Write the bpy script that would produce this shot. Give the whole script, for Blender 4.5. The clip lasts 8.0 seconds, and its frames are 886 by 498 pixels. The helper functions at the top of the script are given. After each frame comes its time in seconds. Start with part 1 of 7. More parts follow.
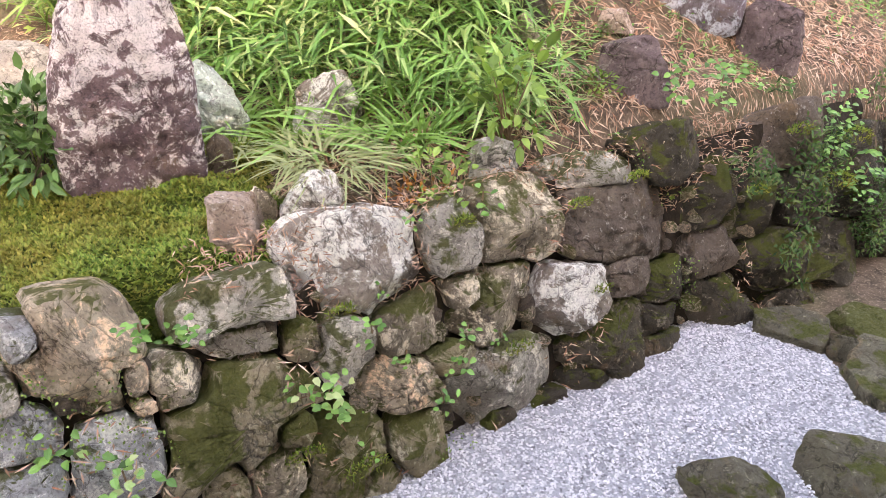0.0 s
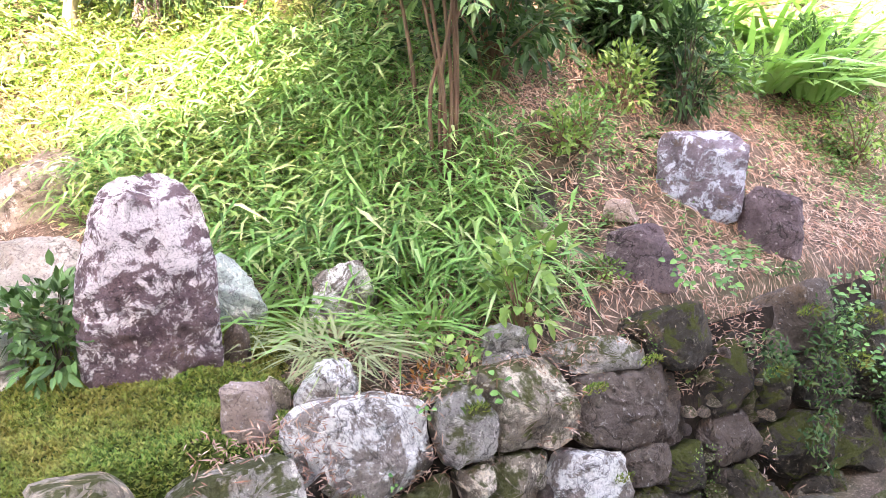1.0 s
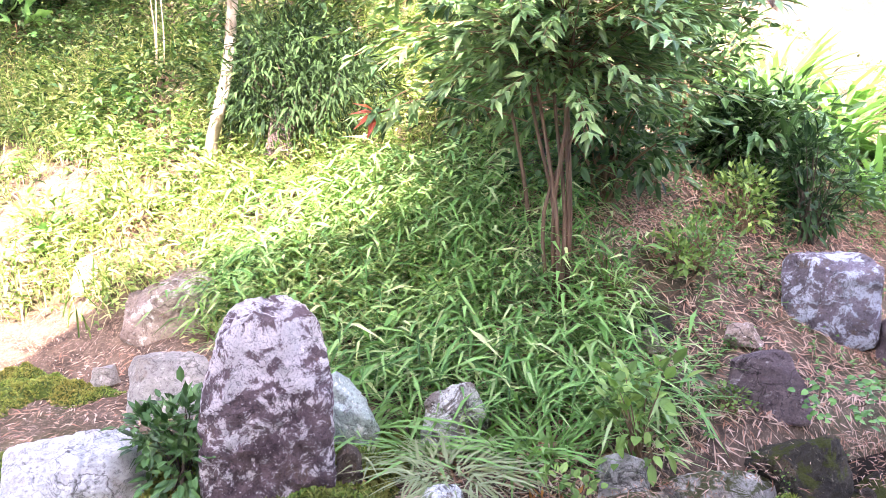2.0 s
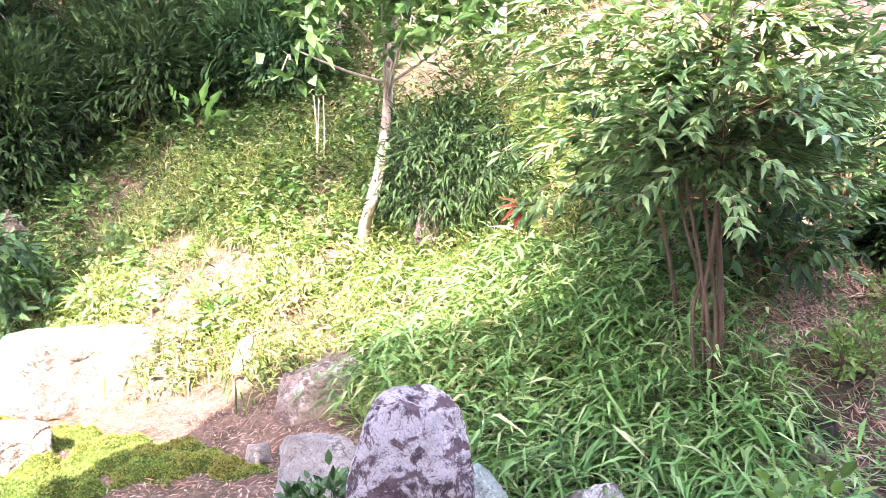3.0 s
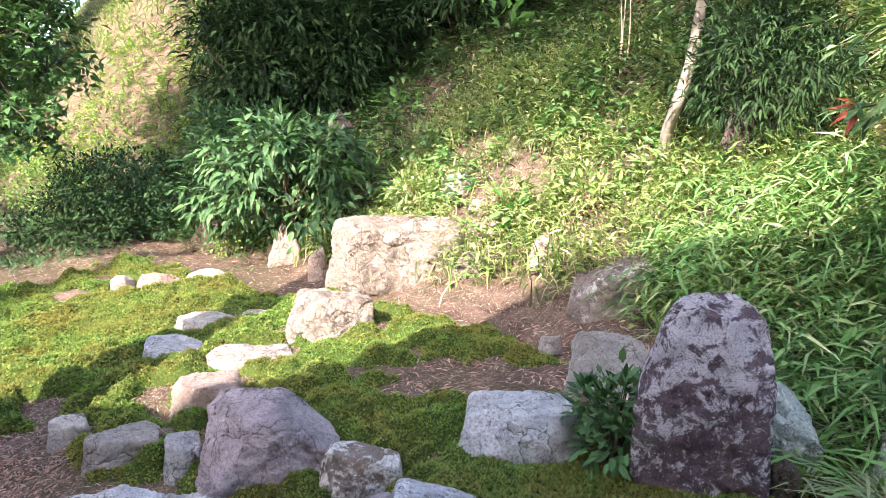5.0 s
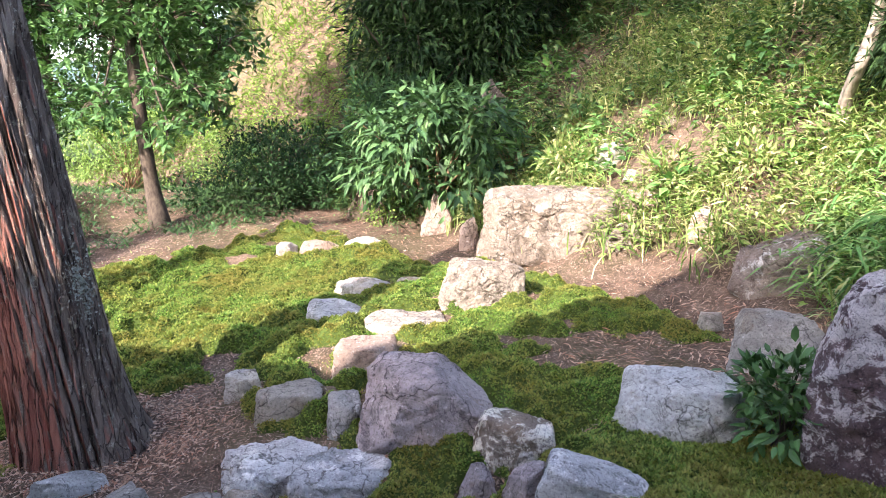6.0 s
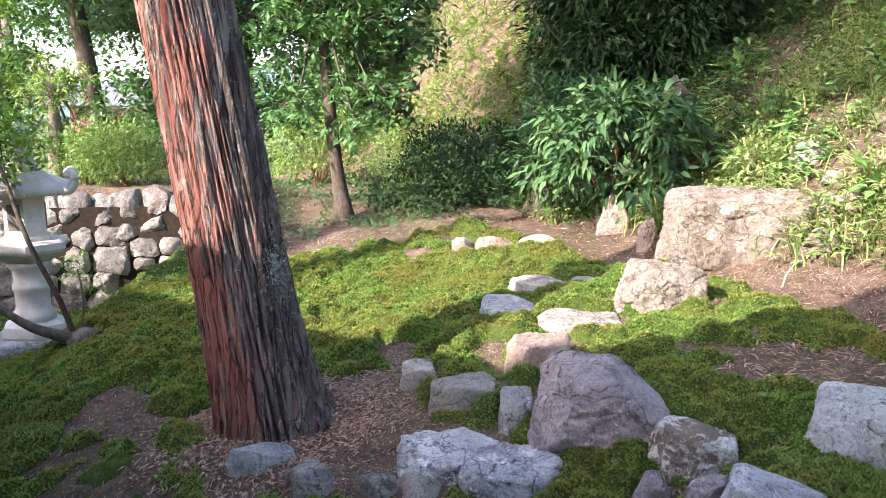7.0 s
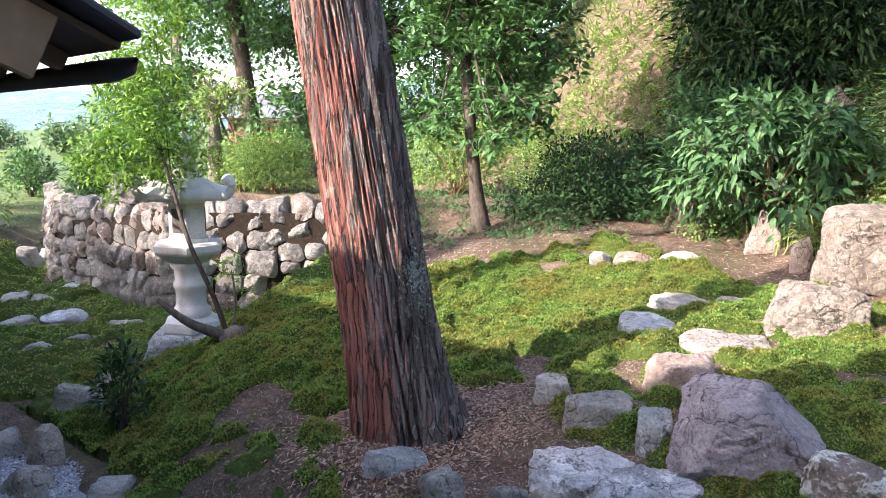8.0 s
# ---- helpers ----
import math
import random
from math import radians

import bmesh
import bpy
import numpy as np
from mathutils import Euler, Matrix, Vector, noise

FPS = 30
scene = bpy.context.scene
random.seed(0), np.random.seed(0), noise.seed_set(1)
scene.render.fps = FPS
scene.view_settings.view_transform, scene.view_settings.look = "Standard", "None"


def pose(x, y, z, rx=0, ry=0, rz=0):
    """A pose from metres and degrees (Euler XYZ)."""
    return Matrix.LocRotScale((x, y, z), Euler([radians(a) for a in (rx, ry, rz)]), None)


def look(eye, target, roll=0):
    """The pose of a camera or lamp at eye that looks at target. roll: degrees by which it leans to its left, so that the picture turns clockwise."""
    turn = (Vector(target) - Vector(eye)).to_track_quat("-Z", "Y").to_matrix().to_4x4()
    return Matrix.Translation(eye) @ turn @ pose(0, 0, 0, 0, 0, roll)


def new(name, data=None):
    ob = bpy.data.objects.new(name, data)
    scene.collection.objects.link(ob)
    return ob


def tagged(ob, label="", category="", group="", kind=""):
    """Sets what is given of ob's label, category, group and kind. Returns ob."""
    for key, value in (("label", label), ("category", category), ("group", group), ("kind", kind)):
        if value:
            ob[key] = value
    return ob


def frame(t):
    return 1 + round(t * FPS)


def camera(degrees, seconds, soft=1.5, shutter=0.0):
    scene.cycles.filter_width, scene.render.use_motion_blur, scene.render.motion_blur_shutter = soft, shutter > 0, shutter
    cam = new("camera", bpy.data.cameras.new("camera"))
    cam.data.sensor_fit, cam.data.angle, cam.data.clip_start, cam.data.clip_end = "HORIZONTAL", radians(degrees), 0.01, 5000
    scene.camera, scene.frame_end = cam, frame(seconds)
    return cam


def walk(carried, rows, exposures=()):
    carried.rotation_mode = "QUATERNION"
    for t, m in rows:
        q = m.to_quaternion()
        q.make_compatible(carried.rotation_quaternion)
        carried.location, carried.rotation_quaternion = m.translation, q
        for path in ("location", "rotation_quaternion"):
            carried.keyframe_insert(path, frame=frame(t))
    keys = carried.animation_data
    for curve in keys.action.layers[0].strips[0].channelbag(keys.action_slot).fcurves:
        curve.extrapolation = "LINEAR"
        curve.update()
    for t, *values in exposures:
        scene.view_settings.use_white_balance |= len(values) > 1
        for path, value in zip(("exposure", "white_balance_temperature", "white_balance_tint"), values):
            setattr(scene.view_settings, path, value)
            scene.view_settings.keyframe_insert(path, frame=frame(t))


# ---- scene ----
cam = camera(60.0, 8.0, 0.6)
ROWS = [  # seconds, x, y, z, pitch, yaw, roll
    (0, 0.0000, 0.0000, 2.1000, -28.86, -0.02, 1.12),
    (0.5, 0.0066, -0.0055, 2.1167, -21.95, -0.72, 1.02),
    (1, 0.0039, -0.0187, 2.1395, -15.52, 1.28, -0.01),
    (1.5, -0.0083, -0.0254, 2.1616, -10.99, 4.96, -0.82),
    (1.7, -0.0062, -0.0245, 2.1654, -9.31, 6.79, -0.90),
    (2.8, -0.0021, -0.0724, 2.2159, -1.55, 17.69, -0.89),
    (3, -0.0071, -0.0763, 2.2182, -0.57, 20.00, -0.59),
    (3.5, -0.0130, -0.0919, 2.2205, 0.22, 26.17, 0.25),
    (4, -0.0150, -0.1029, 2.2052, -2.17, 32.30, 1.05),
    (4.5, -0.0244, -0.1115, 2.1885, -5.69, 36.67, 1.17),
    (4.7, -0.0274, -0.1168, 2.1862, -6.61, 38.47, 1.07),
    (5.8, -0.0769, -0.1567, 2.1735, -9.40, 49.79, 0.87),
    (6, -0.0761, -0.1587, 2.1709, -9.83, 52.23, 0.33),
    (6.5, -0.0812, -0.1713, 2.1665, -10.15, 58.89, -0.18),
    (7, -0.0902, -0.1936, 2.1626, -9.98, 65.04, 0.09),
    (7.5, -0.0983, -0.2067, 2.1601, -9.45, 70.10, 0.35),
    (8, -0.1073, -0.2142, 2.1564, -9.10, 75.10, 0.23),
]
EXPOSURES = [(0.0, 4.66, 10300, 28), (0.5, 4.78, 9600, 29), (1.0, 4.82, 8100, 31), (1.5, 4.68, 7300, 35), (3.0, 4.32, 6800, 37), (3.5, 4.16, 6700, 34), (4.0, 3.84, 6750, 27), (4.5, 3.42, 6700, 24), (6.0, 3.1, 6750, 24), (7.0, 2.97, 6650, 23), (8.0, 2.9, 6550, 23)]
walk(cam, [(t, pose(x, y, z, 90 + pitch, 0, yaw) @ pose(0, 0, 0, 0, 0, roll)) for t, x, y, z, pitch, yaw, roll in ROWS], EXPOSURES)

# ---- light ----
SUN_AZ, SUN_EL = 166.0, 31.0  # degrees: clockwise from +y, above the horizon
world = bpy.data.worlds.new("sky")
scene.world = world
world.use_nodes = True
wn, wl = world.node_tree.nodes, world.node_tree.links
sky = wn.new("ShaderNodeTexSky")
sky.sky_type = "NISHITA"
sky.sun_disc = False
sky.sun_elevation, sky.sun_rotation = radians(SUN_EL), radians(SUN_AZ)
sky.dust_density, sky.air_density = 2.0, 1.0
wl.new(sky.outputs[0], wn["Background"].inputs[0])
wn["Background"].inputs[1].default_value = 0.15
sun_way = Vector((math.sin(radians(SUN_AZ)) * math.cos(radians(SUN_EL)), math.cos(radians(SUN_AZ)) * math.cos(radians(SUN_EL)), math.sin(radians(SUN_EL))))
sun = new("sun", bpy.data.lights.new("sun", "SUN"))
sun.data.energy, sun.data.angle, sun.data.color = 2.05, radians(0.6), (1.0, 0.95, 0.86)
sun.matrix_world = look(sun_way * 60, (0, 0, 0))

# ---- materials ----
rng = np.random.default_rng(7)


def nodes_of(name):
    m = bpy.data.materials.new(name)
    m.use_nodes = True
    return m, m.node_tree.nodes, m.node_tree.links, m.node_tree.nodes["Principled BSDF"]


def coords(n, l, per_object=True):
    """World-sized coordinates, shifted for each object."""
    tc = n.new("ShaderNodeTexCoord")
    if not per_object:
        return tc.outputs["Object"]
    info = n.new("ShaderNodeObjectInfo")
    add = n.new("ShaderNodeVectorMath")
    mul = n.new("ShaderNodeMath")
    mul.operation, mul.inputs[1].default_value = "MULTIPLY", 37.0
    l.new(info.outputs["Random"], mul.inputs[0])
    l.new(tc.outputs["Object"], add.inputs[0])
    l.new(mul.outputs[0], add.inputs[1])
    return add.outputs[0]


def noise_tex(n, l, vec, scale, detail=5.0, rough=0.6, distort=0.0):
    t = n.new("ShaderNodeTexNoise")
    t.inputs["Scale"].default_value, t.inputs["Detail"].default_value = scale, detail
    t.inputs["Roughness"].default_value, t.inputs["Distortion"].default_value = rough, distort
    l.new(vec, t.inputs["Vector"])
    return t.outputs[0]


def ramp(n, l, fac, stops):
    r = n.new("ShaderNodeValToRGB")
    e = r.color_ramp.elements
    while len(e) < len(stops):
        e.new(0.5)
    for k, (p, c) in enumerate(stops):
        e[k].position = p
        e[k].color = (*c, 1) if isinstance(c, tuple) else (c, c, c, 1)
    l.new(fac, r.inputs[0])
    return r.outputs[0]


def mixed(n, l, fac, a, b, mode="MIX"):
    m = n.new("ShaderNodeMix")
    m.data_type, m.blend_type = "RGBA", mode
    for sock, v in ((m.inputs[0], fac), (m.inputs[6], a), (m.inputs[7], b)):
        if isinstance(v, (int, float)):
            sock.default_value = v
        elif isinstance(v, tuple):
            sock.default_value = (*v, 1)
        else:
            l.new(v, sock)
    return m.outputs[2]


def bumped(n, l, p, heights):
    last = None
    for h, strength, dist in heights:
        b = n.new("ShaderNodeBump")
        b.inputs["Strength"].default_value, b.inputs["Distance"].default_value = strength, dist
        l.new(h, b.inputs["Height"])
        if last:
            l.new(last, b.inputs["Normal"])
        last = b.outputs[0]
    l.new(last, p.inputs["Normal"])


def rock_mat(name, light, dark, lichen=(0.62, 0.6, 0.58), lichen_at=0.62, moss=0.0, scale=1.0, stain=(0.2, 0.13, 0.07), crown=0.0):
    """Weathered stone with mottling, lichen patches and moss on its upper sides."""
    m, n, l, p = nodes_of(name)
    v = coords(n, l)
    big = noise_tex(n, l, v, 3.2 * scale, 6, 0.62)
    mid = noise_tex(n, l, v, 11 * scale, 7, 0.68)
    fine = noise_tex(n, l, v, 75 * scale, 5, 0.7)
    col = mixed(n, l, ramp(n, l, big, [(0.32, 0.0), (0.68, 1.0)]), dark, light)
    col = mixed(n, l, ramp(n, l, mid, [(0.3, 0.45), (0.62, 0.0)]), col, tuple(c * 0.5 for c in dark))
    col = mixed(n, l, ramp(n, l, noise_tex(n, l, v, 5.0 * scale, 4, 0.6, 0.6), [(0.58, 0.0), (0.72, 0.55)]), col, stain)
    spots = noise_tex(n, l, v, 6.5 * scale, 8, 0.72, 0.4)
    if crown:
        high = n.new("ShaderNodeSeparateXYZ")
        l.new(n.new("ShaderNodeTexCoord").outputs["Object"], high.inputs[0])
        more = n.new("ShaderNodeMath")
        more.operation, more.inputs[1].default_value = "MULTIPLY_ADD", crown
        l.new(high.outputs[2], more.inputs[0])
        l.new(spots, more.inputs[2])
        spots = more.outputs[0]
    lich = ramp(n, l, spots, [(lichen_at, 0.0), (lichen_at + 0.05, 1.0)])
    col = mixed(n, l, lich, col, mixed(n, l, fine, tuple(c * 0.75 for c in lichen), lichen))
    specks = noise_tex(n, l, v, 34 * scale, 7, 0.75, 0.5)
    col = mixed(n, l, ramp(n, l, specks, [(0.585, 0.0), (0.63, 0.7)]), col, lichen)
    col = mixed(n, l, ramp(n, l, specks, [(0.3, 0.75), (0.41, 0.0)]), col, (0.045, 0.04, 0.036))
    col = mixed(n, l, ramp(n, l, fine, [(0.36, 0.45), (0.5, 0.0)]), col, (0.05, 0.045, 0.04))
    seam = ramp(n, l, noise_tex(n, l, v, 3.6 * scale, 6, 0.6, 1.2), [(0.487, 0.0), (0.498, 1.0), (0.502, 1.0), (0.513, 0.0)])
    col = mixed(n, l, ramp(n, l, seam, [(0.3, 0.0), (1.0, 0.6)]), col, tuple(c * 0.3 for c in dark))
    tone = n.new("ShaderNodeObjectInfo")
    col = mixed(n, l, 1.0, col, ramp(n, l, tone.outputs["Random"], [(0.0, (1.06, 1.04, 1.01)), (0.5, (1.27, 1.26, 1.24)), (1.0, (1.54, 1.5, 1.43))]), "MULTIPLY")
    crack = n.new("ShaderNodeTexVoronoi")
    crack.feature = "DISTANCE_TO_EDGE"
    crack.inputs["Scale"].default_value = 1.3 * scale
    warp = n.new("ShaderNodeVectorMath")
    l.new(v, warp.inputs[0])
    nv = n.new("ShaderNodeTexNoise")
    nv.inputs["Scale"].default_value, nv.inputs["Detail"].default_value = 3.0 * scale, 6
    l.new(v, nv.inputs["Vector"])
    l.new(nv.outputs[1], warp.inputs[1])
    l.new(warp.outputs[0], crack.inputs["Vector"])
    line = ramp(n, l, crack.outputs["Distance"], [(0.0, 0.0), (0.014, 1.0)])
    col = mixed(n, l, ramp(n, l, line, [(0.0, 0.7), (0.8, 0.0)]), col, (0.04, 0.035, 0.03))
    if moss > 0:
        geo = n.new("ShaderNodeNewGeometry")
        sep = n.new("ShaderNodeSeparateXYZ")
        l.new(geo.outputs["Normal"], sep.inputs[0])
        add = n.new("ShaderNodeMath")
        add.operation = "ADD"
        half = n.new("ShaderNodeMath")
        half.operation, half.inputs[1].default_value = "MULTIPLY", 0.22
        l.new(sep.outputs[2], half.inputs[0])
        l.new(half.outputs[0], add.inputs[0])
        l.new(noise_tex(n, l, v, 7 * scale, 6, 0.65), add.inputs[1])
        f = ramp(n, l, add.outputs[0], [(0.74 - 0.25 * moss, 0.0), (0.82 - 0.25 * moss, 0.9)])
        col = mixed(n, l, f, col, mixed(n, l, fine, (0.03, 0.04, 0.008), (0.11, 0.12, 0.025)))
    l.new(col, p.inputs["Base Color"])
    p.inputs["Roughness"].default_value = 0.88
    p.inputs["Specular IOR Level"].default_value = 0.12
    inner = n.new("ShaderNodeMath")
    inner.operation, inner.inputs[0].default_value = "SUBTRACT", 1.0
    l.new(seam, inner.inputs[1])
    bumped(n, l, p, [(mid, 1.0, 0.07), (specks, 0.85, 0.02), (fine, 0.7, 0.008), (line, 0.6, 0.015), (inner.outputs[0], 0.7, 0.015), (lich, 0.35, 0.004)])
    return m


def leaf_mat(name, cols, rough=0.45, through_light=0.28, patch_col=None, patch_scale=1.7, deep=0.3):
    """Foliage: each leaf its own tone, with light coming through."""
    m, n, l, p = nodes_of(name)
    geo = n.new("ShaderNodeNewGeometry")
    stops = [(0.0, tuple(c * deep for c in cols[0]))] + [(0.12 + 0.78 * k / max(1, len(cols) - 1), c) for k, c in enumerate(cols)] + [(1.0, tuple(c * 1.3 for c in cols[-1]))]
    col = ramp(n, l, geo.outputs["Random Per Island"], stops)
    tc = n.new("ShaderNodeTexCoord")
    patch = noise_tex(n, l, tc.outputs["Object"], patch_scale, 4)
    col = mixed(n, l, ramp(n, l, patch, [(0.4, 0.0), (0.62, 0.42 if patch_col else 0.3)]), col, patch_col or tuple(c * 1.4 for c in cols[-1]))
    l.new(col, p.inputs["Base Color"])
    p.inputs["Roughness"].default_value = rough
    p.inputs["Specular IOR Level"].default_value = 0.2 if rough < 0.5 else 0.08
    tr = n.new("ShaderNodeBsdfTranslucent")
    l.new(mixed(n, l, 0.8, col, (0.95, 1.0, 0.45), "MULTIPLY"), tr.inputs[0])
    gain = n.new("ShaderNodeMixShader")
    gain.inputs[0].default_value = 0.8 * through_light
    l.new(p.outputs[0], gain.inputs[1])
    l.new(tr.outputs[0], gain.inputs[2])
    l.new(gain.outputs[0], n["Material Output"].inputs[0])
    return m


def plain_mat(name, a, b, scale=20.0, rough=0.8, bump=0.3, dist=0.004, metal=0.0, stretch=None):
    """Two tones of one colour in a grain of the given size."""
    m, n, l, p = nodes_of(name)
    v = coords(n, l)
    if stretch:
        mp = n.new("ShaderNodeMapping")
        mp.inputs["Scale"].default_value = stretch
        l.new(v, mp.inputs[0])
        v = mp.outputs[0]
    t = noise_tex(n, l, v, scale, 6, 0.65)
    big = noise_tex(n, l, v, scale * 0.15, 4, 0.6)
    col = mixed(n, l, ramp(n, l, t, [(0.3, 0.0), (0.7, 1.0)]), a, b)
    col = mixed(n, l, ramp(n, l, big, [(0.3, 0.5), (0.7, 0.0)]), col, tuple(c * 0.6 for c in a))
    l.new(col, p.inputs["Base Color"])
    p.inputs["Roughness"].default_value, p.inputs["Metallic"].default_value = rough, metal
    p.inputs["Specular IOR Level"].default_value = 0.1 if rough > 0.78 else 0.4
    bumped(n, l, p, [(t, bump, dist)])
    return m


STONE = {
    "lichen_purple": rock_mat("lichen_purple_rock", (0.3, 0.215, 0.225), (0.12, 0.08, 0.092), (0.84, 0.79, 0.79), 0.585, scale=1.8, crown=0.16),
    "purple": rock_mat("purple_rock", (0.46, 0.415, 0.425), (0.27, 0.235, 0.245), (0.52, 0.49, 0.49), 0.66),
    "grey": rock_mat("grey_rock", (0.48, 0.465, 0.43), (0.28, 0.27, 0.245), (0.55, 0.55, 0.5), 0.64),
    "blue": rock_mat("blue_grey_rock", (0.57, 0.59, 0.585), (0.33, 0.345, 0.345), (0.62, 0.64, 0.64), 0.57),
    "pale": rock_mat("pale_rock", (0.5, 0.46, 0.4), (0.32, 0.28, 0.24), (0.66, 0.63, 0.58), 0.6, stain=(0.3, 0.2, 0.13)),
    "pink": rock_mat("pinkish_rock", (0.46, 0.37, 0.31), (0.3, 0.22, 0.18), (0.6, 0.56, 0.52), 0.62),
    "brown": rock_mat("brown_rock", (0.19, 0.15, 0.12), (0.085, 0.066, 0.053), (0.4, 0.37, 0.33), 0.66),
    # for the overhung wall end: its deep shade is put into the stone colour
    "dark": rock_mat("shade_darkened_wall_stone", (0.085, 0.072, 0.056), (0.03, 0.026, 0.02), (0.26, 0.23, 0.18), 0.63, moss=0.4),
    "wall": rock_mat("lichened_wall_stone", (0.48, 0.41, 0.31), (0.124, 0.101, 0.075), (0.78, 0.69, 0.53), 0.525, moss=0.5, scale=1.25),
    "mossy": rock_mat("mossy_stone", (0.36, 0.305, 0.21), (0.14, 0.118, 0.078), (0.5, 0.46, 0.34), 0.57, moss=0.8),
    "white_lichen": rock_mat("white_lichened_stone", (0.3, 0.26, 0.22), (0.16, 0.13, 0.11), (0.68, 0.67, 0.62), 0.48),
    "beige": rock_mat("beige_wall_stone", (0.54, 0.45, 0.34), (0.156, 0.127, 0.094), (0.8, 0.58, 0.4), 0.54, moss=0.35),
    "green": rock_mat("greenish_rock", (0.56, 0.65, 0.59), (0.32, 0.39, 0.345), (0.74, 0.77, 0.73), 0.55),
    "split": rock_mat("brown_and_white_rock", (0.36, 0.31, 0.27), (0.17, 0.13, 0.11), (0.58, 0.56, 0.53), 0.56),
    "plum": rock_mat("plum_rock", (0.24, 0.18, 0.18), (0.11, 0.08, 0.082), (0.34, 0.3, 0.29), 0.66),
    "tan": rock_mat("tan_boulder", (0.39, 0.34, 0.28), (0.21, 0.175, 0.14), (0.58, 0.54, 0.48), 0.58, stain=(0.2, 0.13, 0.08)),
    "retaining": rock_mat("retaining_wall_stone", (0.4, 0.385, 0.36), (0.18, 0.168, 0.155), (0.52, 0.5, 0.45), 0.56, scale=2.2),
    "layer": rock_mat("layered_white_rock", (0.66, 0.67, 0.68), (0.38, 0.39, 0.4), (0.8, 0.8, 0.8), 0.56),
    "wall_grey": rock_mat("grey_wall_stone", (0.5, 0.47, 0.41), (0.19, 0.172, 0.145), (0.66, 0.62, 0.53), 0.55, moss=0.5, scale=1.25),
    "wall_blue": rock_mat("blue_grey_wall_stone", (0.5, 0.52, 0.52), (0.21, 0.215, 0.22), (0.68, 0.69, 0.66), 0.53, moss=0.3, scale=1.25),
    "patched": rock_mat("patched_blue_rock", (0.34, 0.3, 0.33), (0.17, 0.14, 0.16), (0.66, 0.72, 0.8), 0.5, scale=1.6),
    "pond": rock_mat("damp_flat_stone", (0.15, 0.14, 0.1), (0.09, 0.08, 0.06), (0.24, 0.22, 0.16), 0.7, moss=0.1),
}


def ground_mat():
    m, n, l, p = nodes_of("litter_earth")
    v = coords(n, l, False)
    big = noise_tex(n, l, v, 0.9, 5, 0.6)
    mid = noise_tex(n, l, v, 6, 7, 0.7)
    fine = noise_tex(n, l, v, 60, 6, 0.75, 0.8)
    col = mixed(n, l, ramp(n, l, mid, [(0.35, 0.0), (0.65, 1.0)]), (0.045, 0.033, 0.024), (0.15, 0.108, 0.076))
    col = mixed(n, l, ramp(n, l, fine, [(0.52, 0.0), (0.62, 0.7)]), col, (0.29, 0.215, 0.155))
    col = mixed(n, l, ramp(n, l, big, [(0.5, 0.0), (0.66, 0.35)]), col, (0.075, 0.095, 0.025))
    sep = n.new("ShaderNodeSeparateXYZ")
    l.new(v, sep.inputs[0])
    far = n.new("ShaderNodeMapRange")
    far.inputs[1].default_value, far.inputs[2].default_value, far.inputs[3].default_value, far.inputs[4].default_value = -12.0, -19.0, 0.0, 0.85
    l.new(sep.outputs[0], far.inputs[0])
    col = mixed(n, l, far.outputs[0], col, mixed(n, l, mid, (0.05, 0.09, 0.03), (0.12, 0.18, 0.05)))
    l.new(col, p.inputs["Base Color"])
    p.inputs["Roughness"].default_value = 0.95
    p.inputs["Specular IOR Level"].default_value = 0.08
    bumped(n, l, p, [(mid, 0.6, 0.05), (fine, 0.7, 0.012)])
    return m


GROUND = ground_mat()
# earth darker than the ground: the shade of wall joints is in its colour
DARK_EARTH = plain_mat("earth_with_joint_shade", (0.02, 0.015, 0.011), (0.05, 0.038, 0.027), 30, 0.95, 0.7, 0.015)
MOSS_BED = plain_mat("moss_bed", (0.03, 0.05, 0.012), (0.1, 0.15, 0.03), 60, 0.95, 0.8, 0.02)
MOSS = leaf_mat("moss_fronds", [(0.068, 0.15, 0.036), (0.128, 0.255, 0.054), (0.2, 0.355, 0.08), (0.29, 0.335, 0.09)], 0.75, 0.42, (0.33, 0.18, 0.06), 2.6, 0.6)
GRAVEL = plain_mat("gravel_bed", (0.24, 0.25, 0.27), (0.44, 0.45, 0.48), 90, 0.9, 0.5, 0.01)
RUST_LITTER = leaf_mat("rusty_needles", [(0.09, 0.05, 0.036), (0.18, 0.1, 0.07), (0.24, 0.145, 0.1), (0.15, 0.068, 0.046), (0.42, 0.33, 0.27)], 0.8, 0.1)
LITTER = leaf_mat("dead_leaves", [(0.22, 0.13, 0.09), (0.46, 0.31, 0.22), (0.62, 0.47, 0.36), (0.32, 0.16, 0.105)], 0.7, 0.15)
SASA = leaf_mat("bamboo_grass_leaves", [(0.075, 0.2, 0.06), (0.165, 0.35, 0.105), (0.25, 0.46, 0.15), (0.44, 0.5, 0.26)], 0.4, 0.4, (0.2, 0.42, 0.12), 1.3)
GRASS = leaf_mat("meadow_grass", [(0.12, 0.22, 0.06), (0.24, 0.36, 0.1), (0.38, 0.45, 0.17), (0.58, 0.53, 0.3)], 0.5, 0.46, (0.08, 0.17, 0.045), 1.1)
LIRIOPE = leaf_mat("pale_strap_leaves", [(0.07, 0.14, 0.045), (0.15, 0.23, 0.09), (0.3, 0.34, 0.17), (0.46, 0.46, 0.3)], 0.4, 0.3)
HERB = leaf_mat("broad_herb_leaves", [(0.0575, 0.161, 0.0517), (0.103, 0.253, 0.069), (0.161, 0.345, 0.0949)], 0.4, 0.4)
